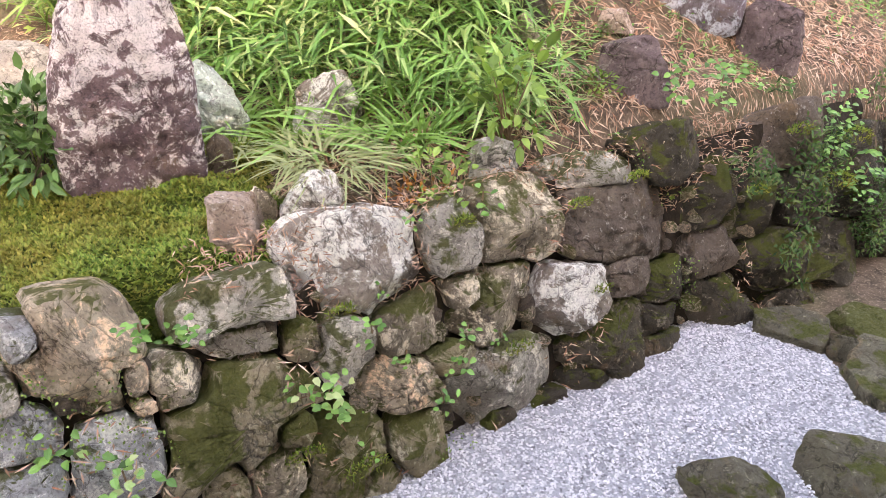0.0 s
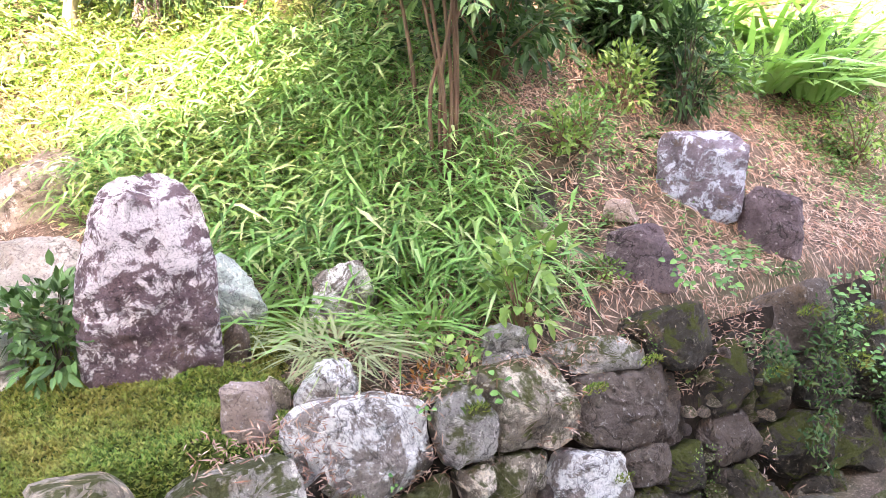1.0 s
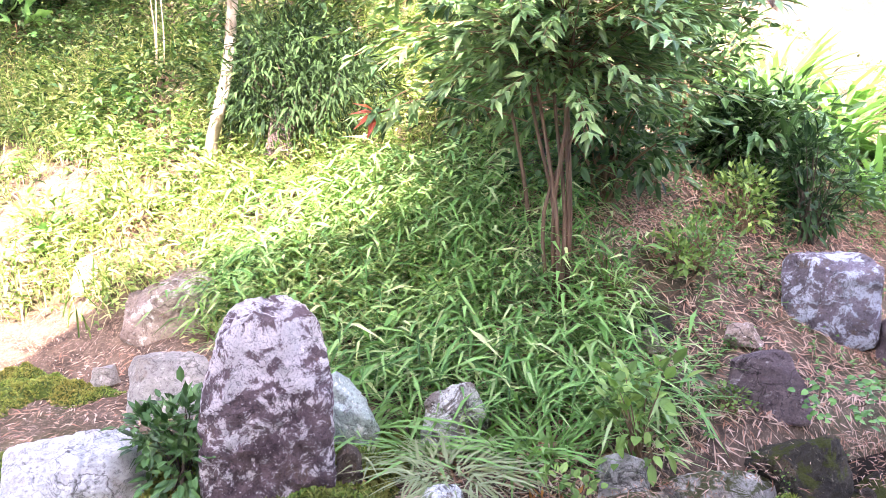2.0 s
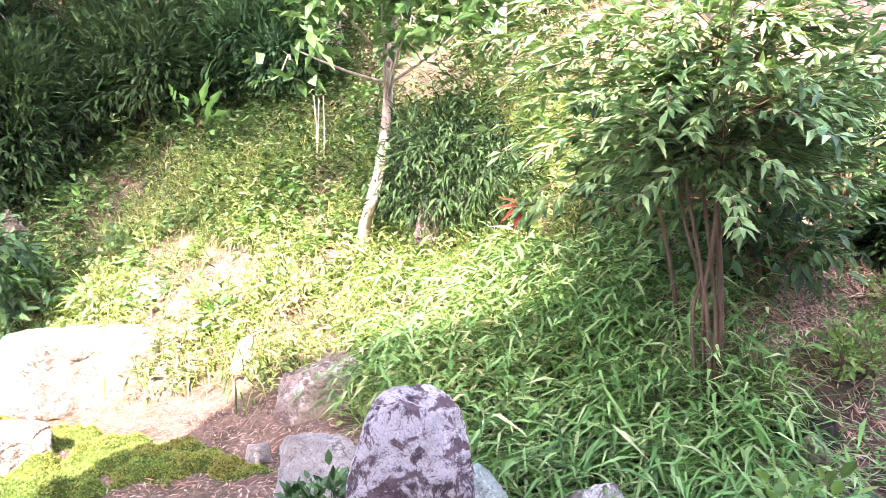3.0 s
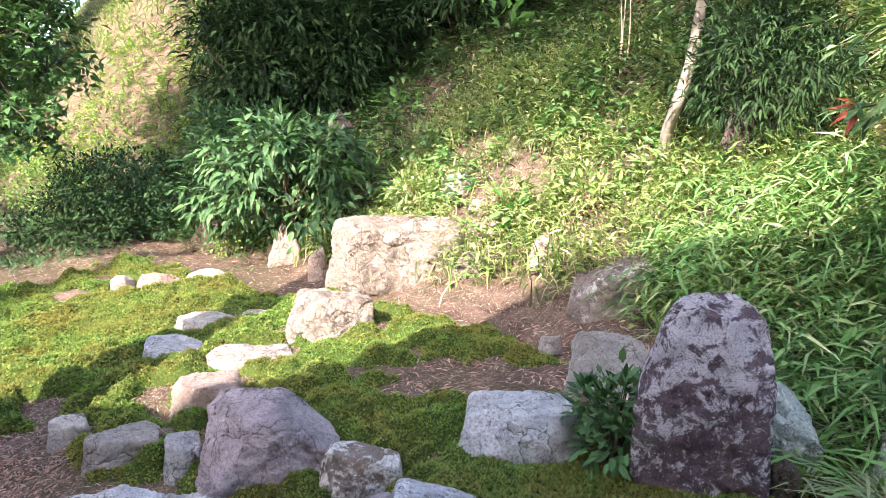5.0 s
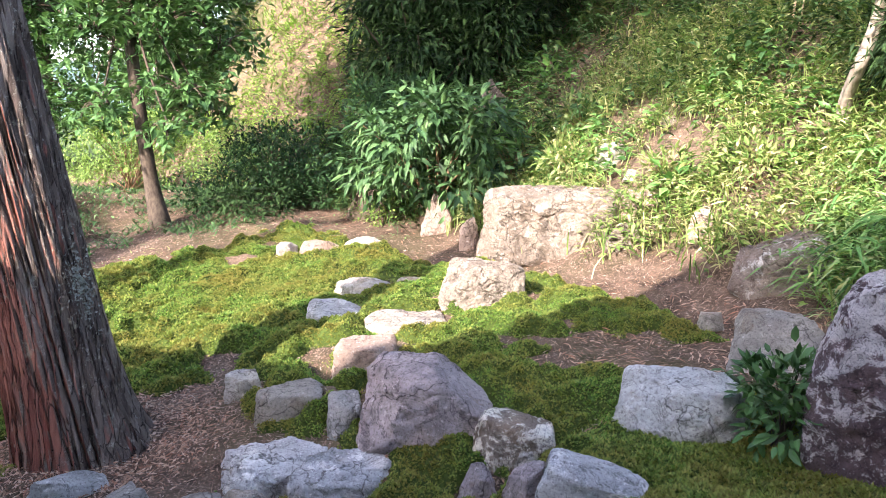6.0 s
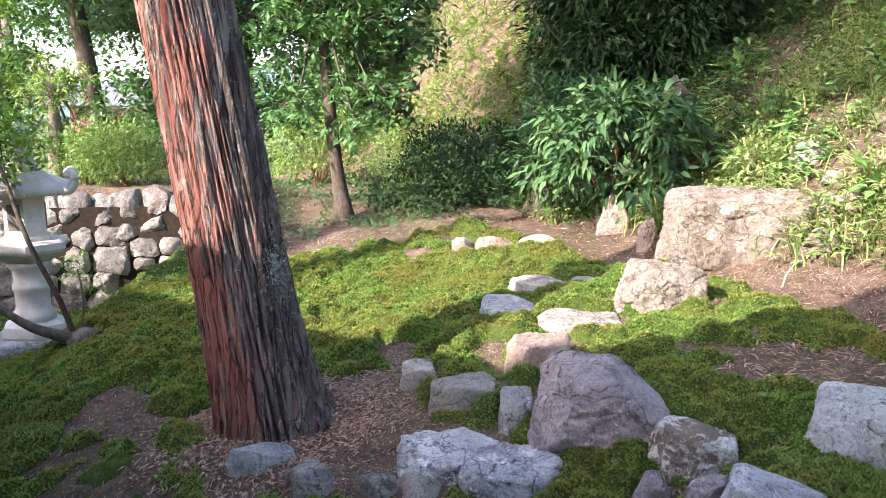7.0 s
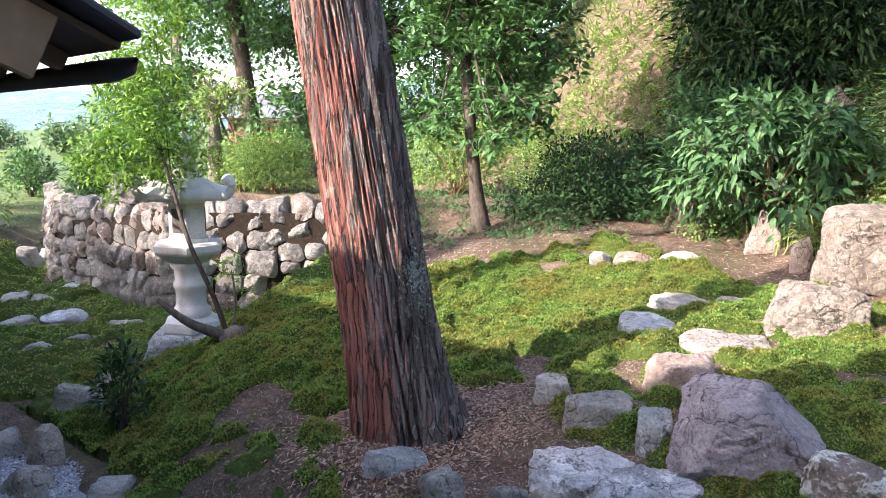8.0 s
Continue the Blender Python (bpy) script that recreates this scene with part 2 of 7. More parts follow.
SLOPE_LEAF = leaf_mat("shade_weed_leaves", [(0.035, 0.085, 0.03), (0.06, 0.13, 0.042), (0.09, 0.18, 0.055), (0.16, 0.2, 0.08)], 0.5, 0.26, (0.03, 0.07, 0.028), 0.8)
NANDINA = leaf_mat("nandina_leaves", [(0.05, 0.13, 0.05), (0.09, 0.2, 0.07), (0.15, 0.29, 0.1), (0.25, 0.36, 0.16)], 0.35, 0.28)
DARK_LEAF = leaf_mat("dark_evergreen_leaves", [(0.01, 0.03, 0.014), (0.018, 0.05, 0.021), (0.042, 0.095, 0.034)], 0.55, 0.22)
# near-black, since the shade of the hollows is put into this leaf colour
SHADE_LEAF = leaf_mat("thicket_shade_leaves", [(0.006, 0.016, 0.007), (0.014, 0.032, 0.013), (0.026, 0.06, 0.02), (0.035, 0.07, 0.024)], 0.6, 0.14)
SHRUB_LEAF = leaf_mat("dark_shrub_leaves", [(0.02, 0.055, 0.022), (0.04, 0.1, 0.036), (0.085, 0.17, 0.06)], 0.45, 0.24)
TREE_LEAF = leaf_mat("glossy_tree_leaves", [(0.035, 0.09, 0.03), (0.055, 0.13, 0.042), (0.085, 0.18, 0.06)], 0.3, 0.26)
HEDGE_LEAF = leaf_mat("azalea_leaves", [(0.08, 0.16, 0.042), (0.14, 0.25, 0.06), (0.22, 0.33, 0.09)], 0.45, 0.34)
BRIGHT_LEAF = leaf_mat("bright_feathery_leaves", [(0.09, 0.2, 0.04), (0.15, 0.29, 0.055), (0.23, 0.37, 0.075)], 0.5, 0.45)
CANE = plain_mat("dark_brown_canes", (0.09, 0.055, 0.035), (0.2, 0.13, 0.085), 40, 0.8, 0.5, 0.004, stretch=(1, 1, 0.15))
RED_LEAF = leaf_mat("young_red_leaves", [(0.4, 0.06, 0.04), (0.5, 0.13, 0.06)], 0.4, 0.26)
RUST_LEAF = leaf_mat("rusty_leaves", [(0.35, 0.13, 0.05), (0.45, 0.2, 0.06)], 0.5, 0.3)
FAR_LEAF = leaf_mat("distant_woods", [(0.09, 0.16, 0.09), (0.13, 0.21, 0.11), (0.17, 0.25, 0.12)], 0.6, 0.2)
STEM = plain_mat("brown_stems", (0.16, 0.1, 0.06), (0.3, 0.2, 0.12), 40, 0.8, 0.5, 0.004, stretch=(1, 1, 0.15))
BARK = plain_mat("grey_bark", (0.09, 0.075, 0.06), (0.24, 0.21, 0.17), 30, 0.85, 0.6, 0.006, stretch=(1, 1, 0.5))
DARK_BARK = plain_mat("dark_bark", (0.045, 0.036, 0.028), (0.13, 0.105, 0.08), 30, 0.85, 0.6, 0.006, stretch=(1, 1, 0.5))
PALE_BARK = plain_mat("pale_smooth_bark", (0.16, 0.13, 0.1), (0.42, 0.37, 0.3), 14, 0.85, 0.5, 0.006, stretch=(1, 1, 0.6))
GRANITE = plain_mat("lantern_granite", (0.5, 0.48, 0.43), (0.66, 0.64, 0.58), 60, 0.85, 0.35, 0.003)
TIMBER = plain_mat("weathered_timber", (0.07, 0.05, 0.035), (0.14, 0.1, 0.07), 12, 0.7, 0.3, 0.003, stretch=(1, 0.1, 1))
TILE = plain_mat("dark_roof_tile", (0.014, 0.014, 0.016), (0.028, 0.028, 0.032), 25, 0.55, 0.2, 0.003)
PLASTER = plain_mat("house_plaster", (0.66, 0.6, 0.52), (0.74, 0.68, 0.6), 8, 0.9, 0.2, 0.003)


# ---- mesh helpers ----
def mesh_np(name, verts, faces, mat, smooth=False):
    """A mesh from arrays; all faces have the same number of corners."""
    verts, faces = np.asarray(verts, np.float32), np.asarray(faces, np.int32)
    me = bpy.data.meshes.new(name)
    k = faces.shape[1]
    me.vertices.add(len(verts))
    me.vertices.foreach_set("co", verts.ravel())
    me.loops.add(faces.size)
    me.loops.foreach_set("vertex_index", faces.ravel())
    me.polygons.add(len(faces))
    me.polygons.foreach_set("loop_start", np.arange(0, faces.size, k, dtype=np.int32))
    me.polygons.foreach_set("use_smooth", np.full(len(faces), smooth))
    me.update(calc_edges=True)
    me.materials.append(mat)
    return me


def thing(name, me, label="", category="", group="", kind="", parent=None):
    ob = new(name, me)
    if parent:
        ob.parent = parent
    return tagged(ob, label, category, group, kind)


def holder(name, x, y, z, label, category, group="", kind=""):
    """An empty at the base of a thing made of parts."""
    ob = new(name)
    ob.location = (x, y, z)
    ob.empty_display_size = 0.1
    return tagged(ob, label, category, group, kind)


def part(name, me, parent, label=""):
    ob = new(name, me)
    ob.parent = parent
    return tagged(ob, label)


def joined(pieces):
    """One vertex and face array out of several with equal corner counts."""
    vs, fs, k = [], [], 0
    for v, f in pieces:
        vs.append(v)
        fs.append(np.asarray(f) + k)
        k += len(v)
    return np.concatenate(vs), np.concatenate(fs)


def unit(a):
    return a / np.maximum(np.linalg.norm(a, axis=-1, keepdims=True), 1e-9)


def sstep(a, b, v):
    """Smooth step from 0 at a to 1 at b."""
    w = np.clip((v - a) / (b - a), 0, 1)
    return w * w * (3 - 2 * w)


def leaf_arrays(pts, ways, ups, length, width, droop=0.15, fold=0.12, full=False):
    """Folded leaves: pointed ones of four triangles, or fuller oval ones of eight."""
    n = len(pts)
    length, width = np.broadcast_to(length, n)[:, None], np.broadcast_to(width, n)[:, None]
    d = unit(ways)
    s = unit(np.cross(d, ups))
    u = np.cross(s, d)
    if not full:
        mid = pts + d * length * 0.45
        v = np.stack([pts, mid - s * width / 2 + u * width * fold, mid, mid + s * width / 2 + u * width * fold, pts + d * length - u * length * droop], 1)
        f = np.array([[0, 2, 1], [0, 3, 2], [1, 2, 4], [2, 3, 4]])
    else:
        a = pts + d * length * 0.28 + u * length * 0.02
        b = pts + d * length * 0.66 - u * length * droop * 0.35
        wa, wb = s * width * 0.46, s * width * 0.42
        ea, eb = u * width * fold, u * width * fold * 0.8
        v = np.stack([pts, a - wa + ea, a, a + wa + ea, b - wb + eb, b, b + wb + eb, pts + d * length - u * length * droop], 1)
        f = np.array([[0, 2, 1], [0, 3, 2], [1, 2, 5], [1, 5, 4], [2, 3, 6], [2, 6, 5], [4, 5, 7], [5, 6, 7]])
    return v.reshape(-1, 3), (np.arange(n)[:, None, None] * v.shape[1] + f).reshape(-1, 3)


def blade_arrays(pts, lean, length, width, bend, upright=1.0):
    """Arching blades of three lengths, tapering to a tip. lean: horizontal directions."""
    n = len(pts)
    length, width, bend = (np.broadcast_to(a, n)[:, None] for a in (length, width, bend))
    lean = unit(lean)
    side = np.stack([-lean[:, 1], lean[:, 0], np.zeros(n)], 1)
    rows = []
    for k, w in ((0.0, 0.7), (0.38, 1.0), (0.72, 0.75), (1.0, 0.0)):
        out = (1 - upright) * k + bend * k * k
        rise = upright * k - 0.55 * bend * k * k
        c = pts + lean * length * out + np.array([0, 0, 1.0]) * length * rise
        rows += [c] if w == 0 else [c - side * width * w / 2, c + side * width * w / 2]
    f = np.array([[0, 1, 3], [0, 3, 2], [2, 3, 5], [2, 5, 4], [4, 5, 6]])
    return np.stack(rows, 1).reshape(-1, 3), (np.arange(n)[:, None, None] * 7 + f).reshape(-1, 3)


def tube(points, radii, sides=8):
    """A round, tapering limb along points."""
    pts = np.asarray(points, float)
    radii = np.broadcast_to(radii, len(pts))
    ways = unit(np.gradient(pts, axis=0))
    ref = np.array([0.0, 0, 1]) if abs(ways[0][2]) < 0.8 else np.array([1.0, 0, 0])
    a = unit(np.cross(ways, ref))
    b = np.cross(ways, a)
    ang = np.linspace(0, 2 * math.pi, sides, endpoint=False)
    ring = pts[:, None] + radii[:, None, None] * (np.cos(ang)[None, :, None] * a[:, None] + np.sin(ang)[None, :, None] * b[:, None])
    v = ring.reshape(-1, 3)
    i, j = np.meshgrid(np.arange(len(pts) - 1), np.arange(sides), indexing="ij")
    k = (j + 1) % sides
    f = np.stack([i * sides + j, i * sides + k, (i + 1) * sides + k, (i + 1) * sides + j], -1).reshape(-1, 4)
    return v, f


def bent(points, steps=6):
    """A smooth line through a few points."""
    pts = np.asarray(points, float)
    ext = np.vstack([2 * pts[0] - pts[1], pts, 2 * pts[-1] - pts[-2]])
    out = []
    for k in range(1, len(ext) - 2):
        p0, p1, p2, p3 = ext[k - 1:k + 3]
        for s in np.linspace(0, 1, steps, endpoint=False):
            out.append(0.5 * (2 * p1 + (p2 - p0) * s + (2 * p0 - 5 * p1 + 4 * p2 - p3) * s * s + (3 * p1 - p0 - 3 * p2 + p3) * s ** 3))
    return np.array(out + [pts[-1]])


def ball_ways(n):
    v = rng.normal(size=(n, 3))
    return unit(v)


CUBE_NOISE = np.random.default_rng(12).random((64, 64, 64))


def cloud(p, scale, octaves=4, seed=0.0, rough=0.5):
    """Smooth noise from 0 to 1 at points in space."""
    total, norm = 0.0, 0.0
    for k in range(octaves):
        q = np.asarray(p) * scale * 2 ** k + np.array([seed * 1.7 + 11.3 * k, seed * 0.9 - 5.1 * k, seed * 1.3 + 3.7 * k])
        i = np.floor(q).astype(int)
        w = q - i
        w = w * w * (3 - 2 * w)
        i0, i1 = i % 64, (i + 1) % 64
        x0, x1, wx, wy, wz = (i0[:, 0], i0[:, 1], i0[:, 2]), (i1[:, 0], i1[:, 1], i1[:, 2]), w[:, 0], w[:, 1], w[:, 2]
        g = lambda u, v, t: CUBE_NOISE[(x1 if u else x0)[0], (x1 if v else x0)[1], (x1 if t else x0)[2]]
        low = (g(0, 0, 0) * (1 - wx) + g(1, 0, 0) * wx) * (1 - wy) + (g(0, 1, 0) * (1 - wx) + g(1, 1, 0) * wx) * wy
        high = (g(0, 0, 1) * (1 - wx) + g(1, 0, 1) * wx) * (1 - wy) + (g(0, 1, 1) * (1 - wx) + g(1, 1, 1) * wx) * wy
        total = total + rough ** k * (low * (1 - wz) + high * wz)
        norm += rough ** k
    return total / norm


def normals_of(v, f):
    n = np.zeros_like(v)
    c = np.cross(v[f[:, 1]] - v[f[:, 0]], v[f[:, 2]] - v[f[:, 0]])
    for k in range(f.shape[1]):
        np.add.at(n, f[:, k], c)
    return unit(n)


BALLS = {}


def ball(level):
    if level not in BALLS:
        bm = bmesh.new()
        bmesh.ops.create_icosphere(bm, subdivisions=level, radius=1.0)
        BALLS[level] = np.array([x.co[:] for x in bm.verts]), np.array([[q.index for q in fc.verts] for fc in bm.faces])
        bm.free()
    return BALLS[level]


def weathered(v, f, span, seed, rough, fine):
    """Swells, breaks, ridges, cracks and grain on a stone of about the given span."""
    n = normals_of(v, f)
    q = cloud(v, 1.7 / span, 3, seed)
    step = np.floor(q * 7) / 7 + 0.143 * sstep(0.35, 0.65, q * 7 - np.floor(q * 7))
    d = rough * span * (0.9 * (cloud(v, 1.1 / span, 2, seed + 5) - 0.5) + 1.3 * (step - 0.5))
    d = d - fine * span * 1.25 * np.abs(2 * cloud(v, 4.0 / span, 4, seed + 9, 0.62) - 1) + fine * span * 0.4
    crack = np.abs(cloud(v * [1, 1, 1.6], 1.5 / span, 3, seed + 17) - 0.5)
    d = d - 0.045 * min(1.0, 8 * rough) * span * np.clip(1 - crack / 0.016, 0, 1)
    d = d + 0.012 * (cloud(v, 30.0, 3, seed + 3) - 0.5)
    return v + n * d[:, None]


def rock_mesh(name, size, seed, mat, cuts=9, rough=0.1, level=4, square=0.5, taper=0.0, fine=0.05, depth=(0.56, 0.86), planes=(), profile=()):
    """A boulder: a rounded block, broken along planes, cracked and roughened. Its base lies at z = 0."""
    r = np.random.default_rng(seed)
    v, f = ball(level)
    power = 3 + 7 * (max(square, 1.0) if profile else square)
    v = v / (np.sum(np.abs(v) ** power, axis=1, keepdims=True) ** (1 / power))
    v = 0.5 * v / np.abs(v).max(0)
    h = v[:, 2:3] + 0.5
    v[:, :2] *= 1 + 0.12 * np.clip(1 - h / 0.5, 0, 1)
    v[:, :2] *= 1 - taper * h
    if profile:
        ph, pl, pr = (np.array(q) for q in zip(*profile))
        left, right = np.interp(h[:, 0], ph, pl), np.interp(h[:, 0], ph, pr)
        v[:, 0] = (left + right) / 2 + v[:, 0] * (right - left)
        v[:, 1] *= 0.4 + 0.6 * (right - left)
    v = v * np.array(size)
    span = float(np.prod(size)) ** (1 / 3)
    breaks = [(np.array(q[:3], float), min(0.96, q[3] + 0.2)) for q in planes]
    if profile or planes:
        cuts, depth = min(cuts, 5), (0.74, 0.95)
    for k in range(cuts + (2 if profile else 4)):
        d = r.normal(size=3) * np.array([1, 1, 0.9])
        if d[2] < -0.2:
            d[2] *= -0.6
        breaks.append((d, r.uniform(*depth)))
    for d, c in breaks:
        d = unit(d)
        along = v @ d
        over = np.clip(along - c * along.max() + 0.06 * span * (cloud(v, 2.2 / span, 2, seed + c) - 0.5), 0, None)
        v = v - over[:, None] * d * 0.985
    v = weathered(v, f, span, seed * 3.17 % 50, rough, fine * 1.3)
    lo, hi = v.min(0), v.max(0)
    v = (v - (lo + hi) / 2) * (np.array(size) / (hi - lo))
    v[:, 2] -= v[:, 2].min()
    return creased(mesh_np(name, v, f, STONE[mat], smooth=True))


def creased(me, degrees=24):
    """Keeps broken edges crisp."""
    me.set_sharp_from_angle(angle=radians(degrees))
    return me


def stone_cells(cells, joint=0.007, limit=1.42, power=3.4, sides=56):
    """Outlines of stones fitted to one another on a wall face. cells: rows of place along, height, width, height of the stone, turn in degrees."""
    c = np.array(cells, float)
    turn = np.radians(c[:, 4])
    ca, sa = np.cos(turn), np.sin(turn)

    def far(p, k):
        q = p - c[k, :2]
        u, w = q[..., 0] * ca[k] + q[..., 1] * sa[k], q[..., 1] * ca[k] - q[..., 0] * sa[k]
        return (np.abs(2 * u / c[k, 2]) ** power + np.abs(2 * w / c[k, 3]) ** power) ** (1 / power)

    ang = np.linspace(0, 2 * math.pi, sides, endpoint=False)
    out = []
    for k in range(len(c)):
        reach = np.linspace(0.02, 1.3, 90) * max(c[k, 2], c[k, 3])
        p = c[k, :2] + reach[None, :, None] * np.stack([np.cos(ang), np.sin(ang)], 1)[:, None]
        own = far(p, k)
        other = np.full(own.shape, 9.0)
        for j in np.nonzero(np.hypot(*(c[:, :2] - c[k, :2]).T) < 1.6)[0]:
            if j != k:
                other = np.minimum(other, far(p, j))
        stop = (own > other) | (own > limit)
        stop[:, -1] = True
        rad = reach[np.argmax(stop, axis=1)] - joint
        rad = np.clip(rad, 0.02, None)
        rad = 0.7 * rad + 0.15 * np.roll(rad, 1) + 0.15 * np.roll(rad, -1)
        rim = np.stack([np.cos(ang) * rad + c[k, 0], np.sin(ang) * rad + c[k, 1], np.zeros(sides)], 1)
        out.append(rad * (0.95 + 0.13 * (cloud(rim, 14.0, 3, k) - 0.45)))
    return ang, out


def laid_stone(name, ang, rad, seed, mat, deep=0.2, bulge=0.05):
    """One stone of a wall: its outline carried back into the wall, its face swelling and uneven. x along, z up, y into the wall."""
    r = np.random.default_rng(seed)
    n = len(ang)
    size = float(rad.mean())
    rings = ((1.0, deep), (1.0, 0.3 * deep), (1.0, 0.015), (0.985, 0.0), (0.93, -0.5 * bulge), (0.84, -0.75 * bulge), (0.7, -0.9 * bulge), (0.52, -bulge), (0.35, -bulge), (0.17, -bulge))
    v = [np.stack([np.cos(ang) * rad * q, np.full(n, y), np.sin(ang) * rad * q], 1) for q, y in rings]
    v = np.concatenate(v + [np.array([[0.0, -bulge, 0.0]])])
    i, j = np.meshgrid(np.arange(len(rings) - 1), np.arange(n), indexing="ij")
    k = (j + 1) % n
    a, b, c, d = i * n + j, i * n + k, (i + 1) * n + k, (i + 1) * n + j
    last = (len(rings) - 1) * n
    fan = np.stack([last + np.arange(n), last + (np.arange(n) + 1) % n, np.full(n, len(v) - 1)], 1)
    f = np.concatenate([np.stack([a, b, c], -1).reshape(-1, 3), np.stack([a, c, d], -1).reshape(-1, 3), fan])
    for q in range(6):
        w = unit(np.array([r.normal() * 0.4, -1.0, r.normal() * 0.35 + 0.08]))
        along = v @ w
        over = np.clip(along - r.uniform(0.7, 1.3) * bulge, 0, None)
        v = v - over[:, None] * w * 0.95
    front = (v[:, 1] < 0.03)[:, None]
    v = np.where(front, weathered(v, f, max(0.1, 2 * size), seed * 2.3 % 47, 0.08, 0.07), v)
    return creased(mesh_np(name, v, f, STONE[mat], smooth=True))


# ---- the ground ----
def line_off(x, y, pts):
    """Signed distance from a polyline, positive on its left-hand side."""
    best = np.full(np.shape(x), 1e9)
    sign = np.ones(np.shape(x))
    for (ax, ay), (bx, by) in zip(pts, pts[1:]):
        dx, dy = bx - ax, by - ay
        h = np.clip(((x - ax) * dx + (y - ay) * dy) / (dx * dx + dy * dy), 0, 1)
        px, py = x - ax - h * dx, y - ay - h * dy
        d = np.hypot(px, py)
        side = np.where(dx * py - dy * px >= 0, 1.0, -1.0)
        near = d < best - 1e-9
        sign, best = np.where(near, side, sign), np.where(near, d, best)
    return best * sign


FOOT = [(40, 31), (3.0, 4.75), (1.3, 3.45), (0.3, 2.95), (-0.6, 3.15), (-1.6, 3.5), (-3.0, 3.75), (-4.6, 3.8), (-6.2, 4.0), (-8.5, 4.3), (-10.5, 4.05), (-13, 3.7), (-17, 4.0), (-24, 6.5), (-40, 22)]
EDGE = [(40, 29.4), (0.0, 2.53), (-1.3, 1.66), (-2.3, 0.3), (-3.4, -0.9), (-4.7, -1.45), (-6.2, -1.3), (-7.6, -0.85), (-8.75, -0.3), (-9.6, 0.1), (-12, 1.0), (-40, 4)]
TERRACE = [(-9.4, 8), (-8.9, 3.0), (-8.4, 1.3), (-8.82, 0.1), (-9.2, -1.15), (-11.3, -2.7), (-14.0, -3.4), (-40, -4)]


def ground_z(x, y):
    """Height of the ground over the plan."""
    x, y = np.asarray(x, float), np.asarray(y, float)
    base = 0.47 + 0.15 * np.clip(y, -1.5, 3.4) + 0.16 * sstep(-5.0, -7.5, x) - 0.1 * np.exp(-((x + 2.6) ** 2 + (y - 1.0) ** 2) / 0.8)
    inside = -line_off(x, y, EDGE)
    mound = sstep(-1.4, -2.4, x) * sstep(-9.6, -8.8, x)
    width = 0.35 + 0.82 * mound
    drop = sstep(0.0, 1.0, inside / width + 0.35 * (1 - mound))
    low = 0.0 + 0.06 * sstep(-4.5, -6.0, x)
    z = low + (base - low) * drop
    step = sstep(0.0, 1.0, -line_off(x, y, TERRACE) / (0.22 + 1.8 * sstep(0.6, 2.6, y)))
    z = np.where(x < -8.6, z + np.clip(1.36 - 0.34 * sstep(-9.2, -11.4, x) - z, 0, None) * step, z)
    bank_left = 0.5 * sstep(-9.8, -11.5, x) * sstep(-2.9, -3.9, y)
    z = z + bank_left
    up = np.clip(-line_off(x, y, FOOT), 0, None)
    rise = 0.72 * np.sqrt(up * up + 0.16) - 0.288
    rise = rise * (1 + 0.9 * sstep(-9.0, -12.0, x))
    rise = np.where(rise > 9, 9 + (rise - 9) * 0.35, rise)
    rise = np.where(rise > 22, 22 + (rise - 22) * 0.1, rise)
    z = z + rise
    return z + 0.02 * np.sin(2.1 * x + 0.7) * np.sin(1.7 * y + 1.3) * drop


def spaced(lo, hi, step, far, grow=1.22):
    """Even steps from lo to hi, then wider and wider ones out to far."""
    mid = np.arange(lo, hi + step / 2, step)
    out, d = [], step
    while not out or out[-1] < far:
        d *= grow
        out.append((out[-1] if out else 0) + d)
    out = np.array(out)
    return np.concatenate([lo - out[::-1], mid, hi + out])


def sheet(name, xs, ys, zfun, mat, keep_face=None):
    """A grid over the plan, lifted by zfun."""
    gx, gy = np.meshgrid(xs, ys, indexing="ij")
    z = zfun(gx, gy)
    v = np.stack([gx, gy, z], -1).reshape(-1, 3)
    i, j = np.meshgrid(np.arange(len(xs) - 1), np.arange(len(ys) - 1), indexing="ij")
    w = len(ys)
    f = np.stack([i * w + j, (i + 1) * w + j, (i + 1) * w + j + 1, i * w + j + 1], -1).reshape(-1, 4)
    if keep_face is not None:
        c = v[f].mean(1)
        f = f[keep_face(c[:, 0], c[:, 1])]
        used, f2 = np.unique(f, return_inverse=True)
        v, f = v[used], f2.reshape(-1, 4)
    return mesh_np(name, v, f, mat, smooth=True)


def rough_z(x, y):
    """The ground with small unevenness near the walk."""
    z = ground_z(x, y)
    flat = z.ravel().copy()
    xr, yr = x.ravel(), y.ravel()
    near = (np.hypot(xr + 3, yr - 2) < 13) & (flat > 0.15)
    for k in np.nonzero(near)[0]:
        flat[k] += 0.05 * noise.fractal(Vector((xr[k] * 1.7, yr[k] * 1.7, 0.3)), 1.0, 2.0, 4) - 0.01
    return flat.reshape(z.shape)


GX, GY = spaced(-12, 3.2, 0.075, 600), spaced(-2.5, 7.5, 0.075, 600)
GZ = rough_z(*np.meshgrid(GX, GY, indexing="ij"))
thing("ground", sheet("ground", GX, GY, lambda x, y: GZ, GROUND), "earth and leaf litter ground rising into a wooded hillside", "ground", kind="structure")


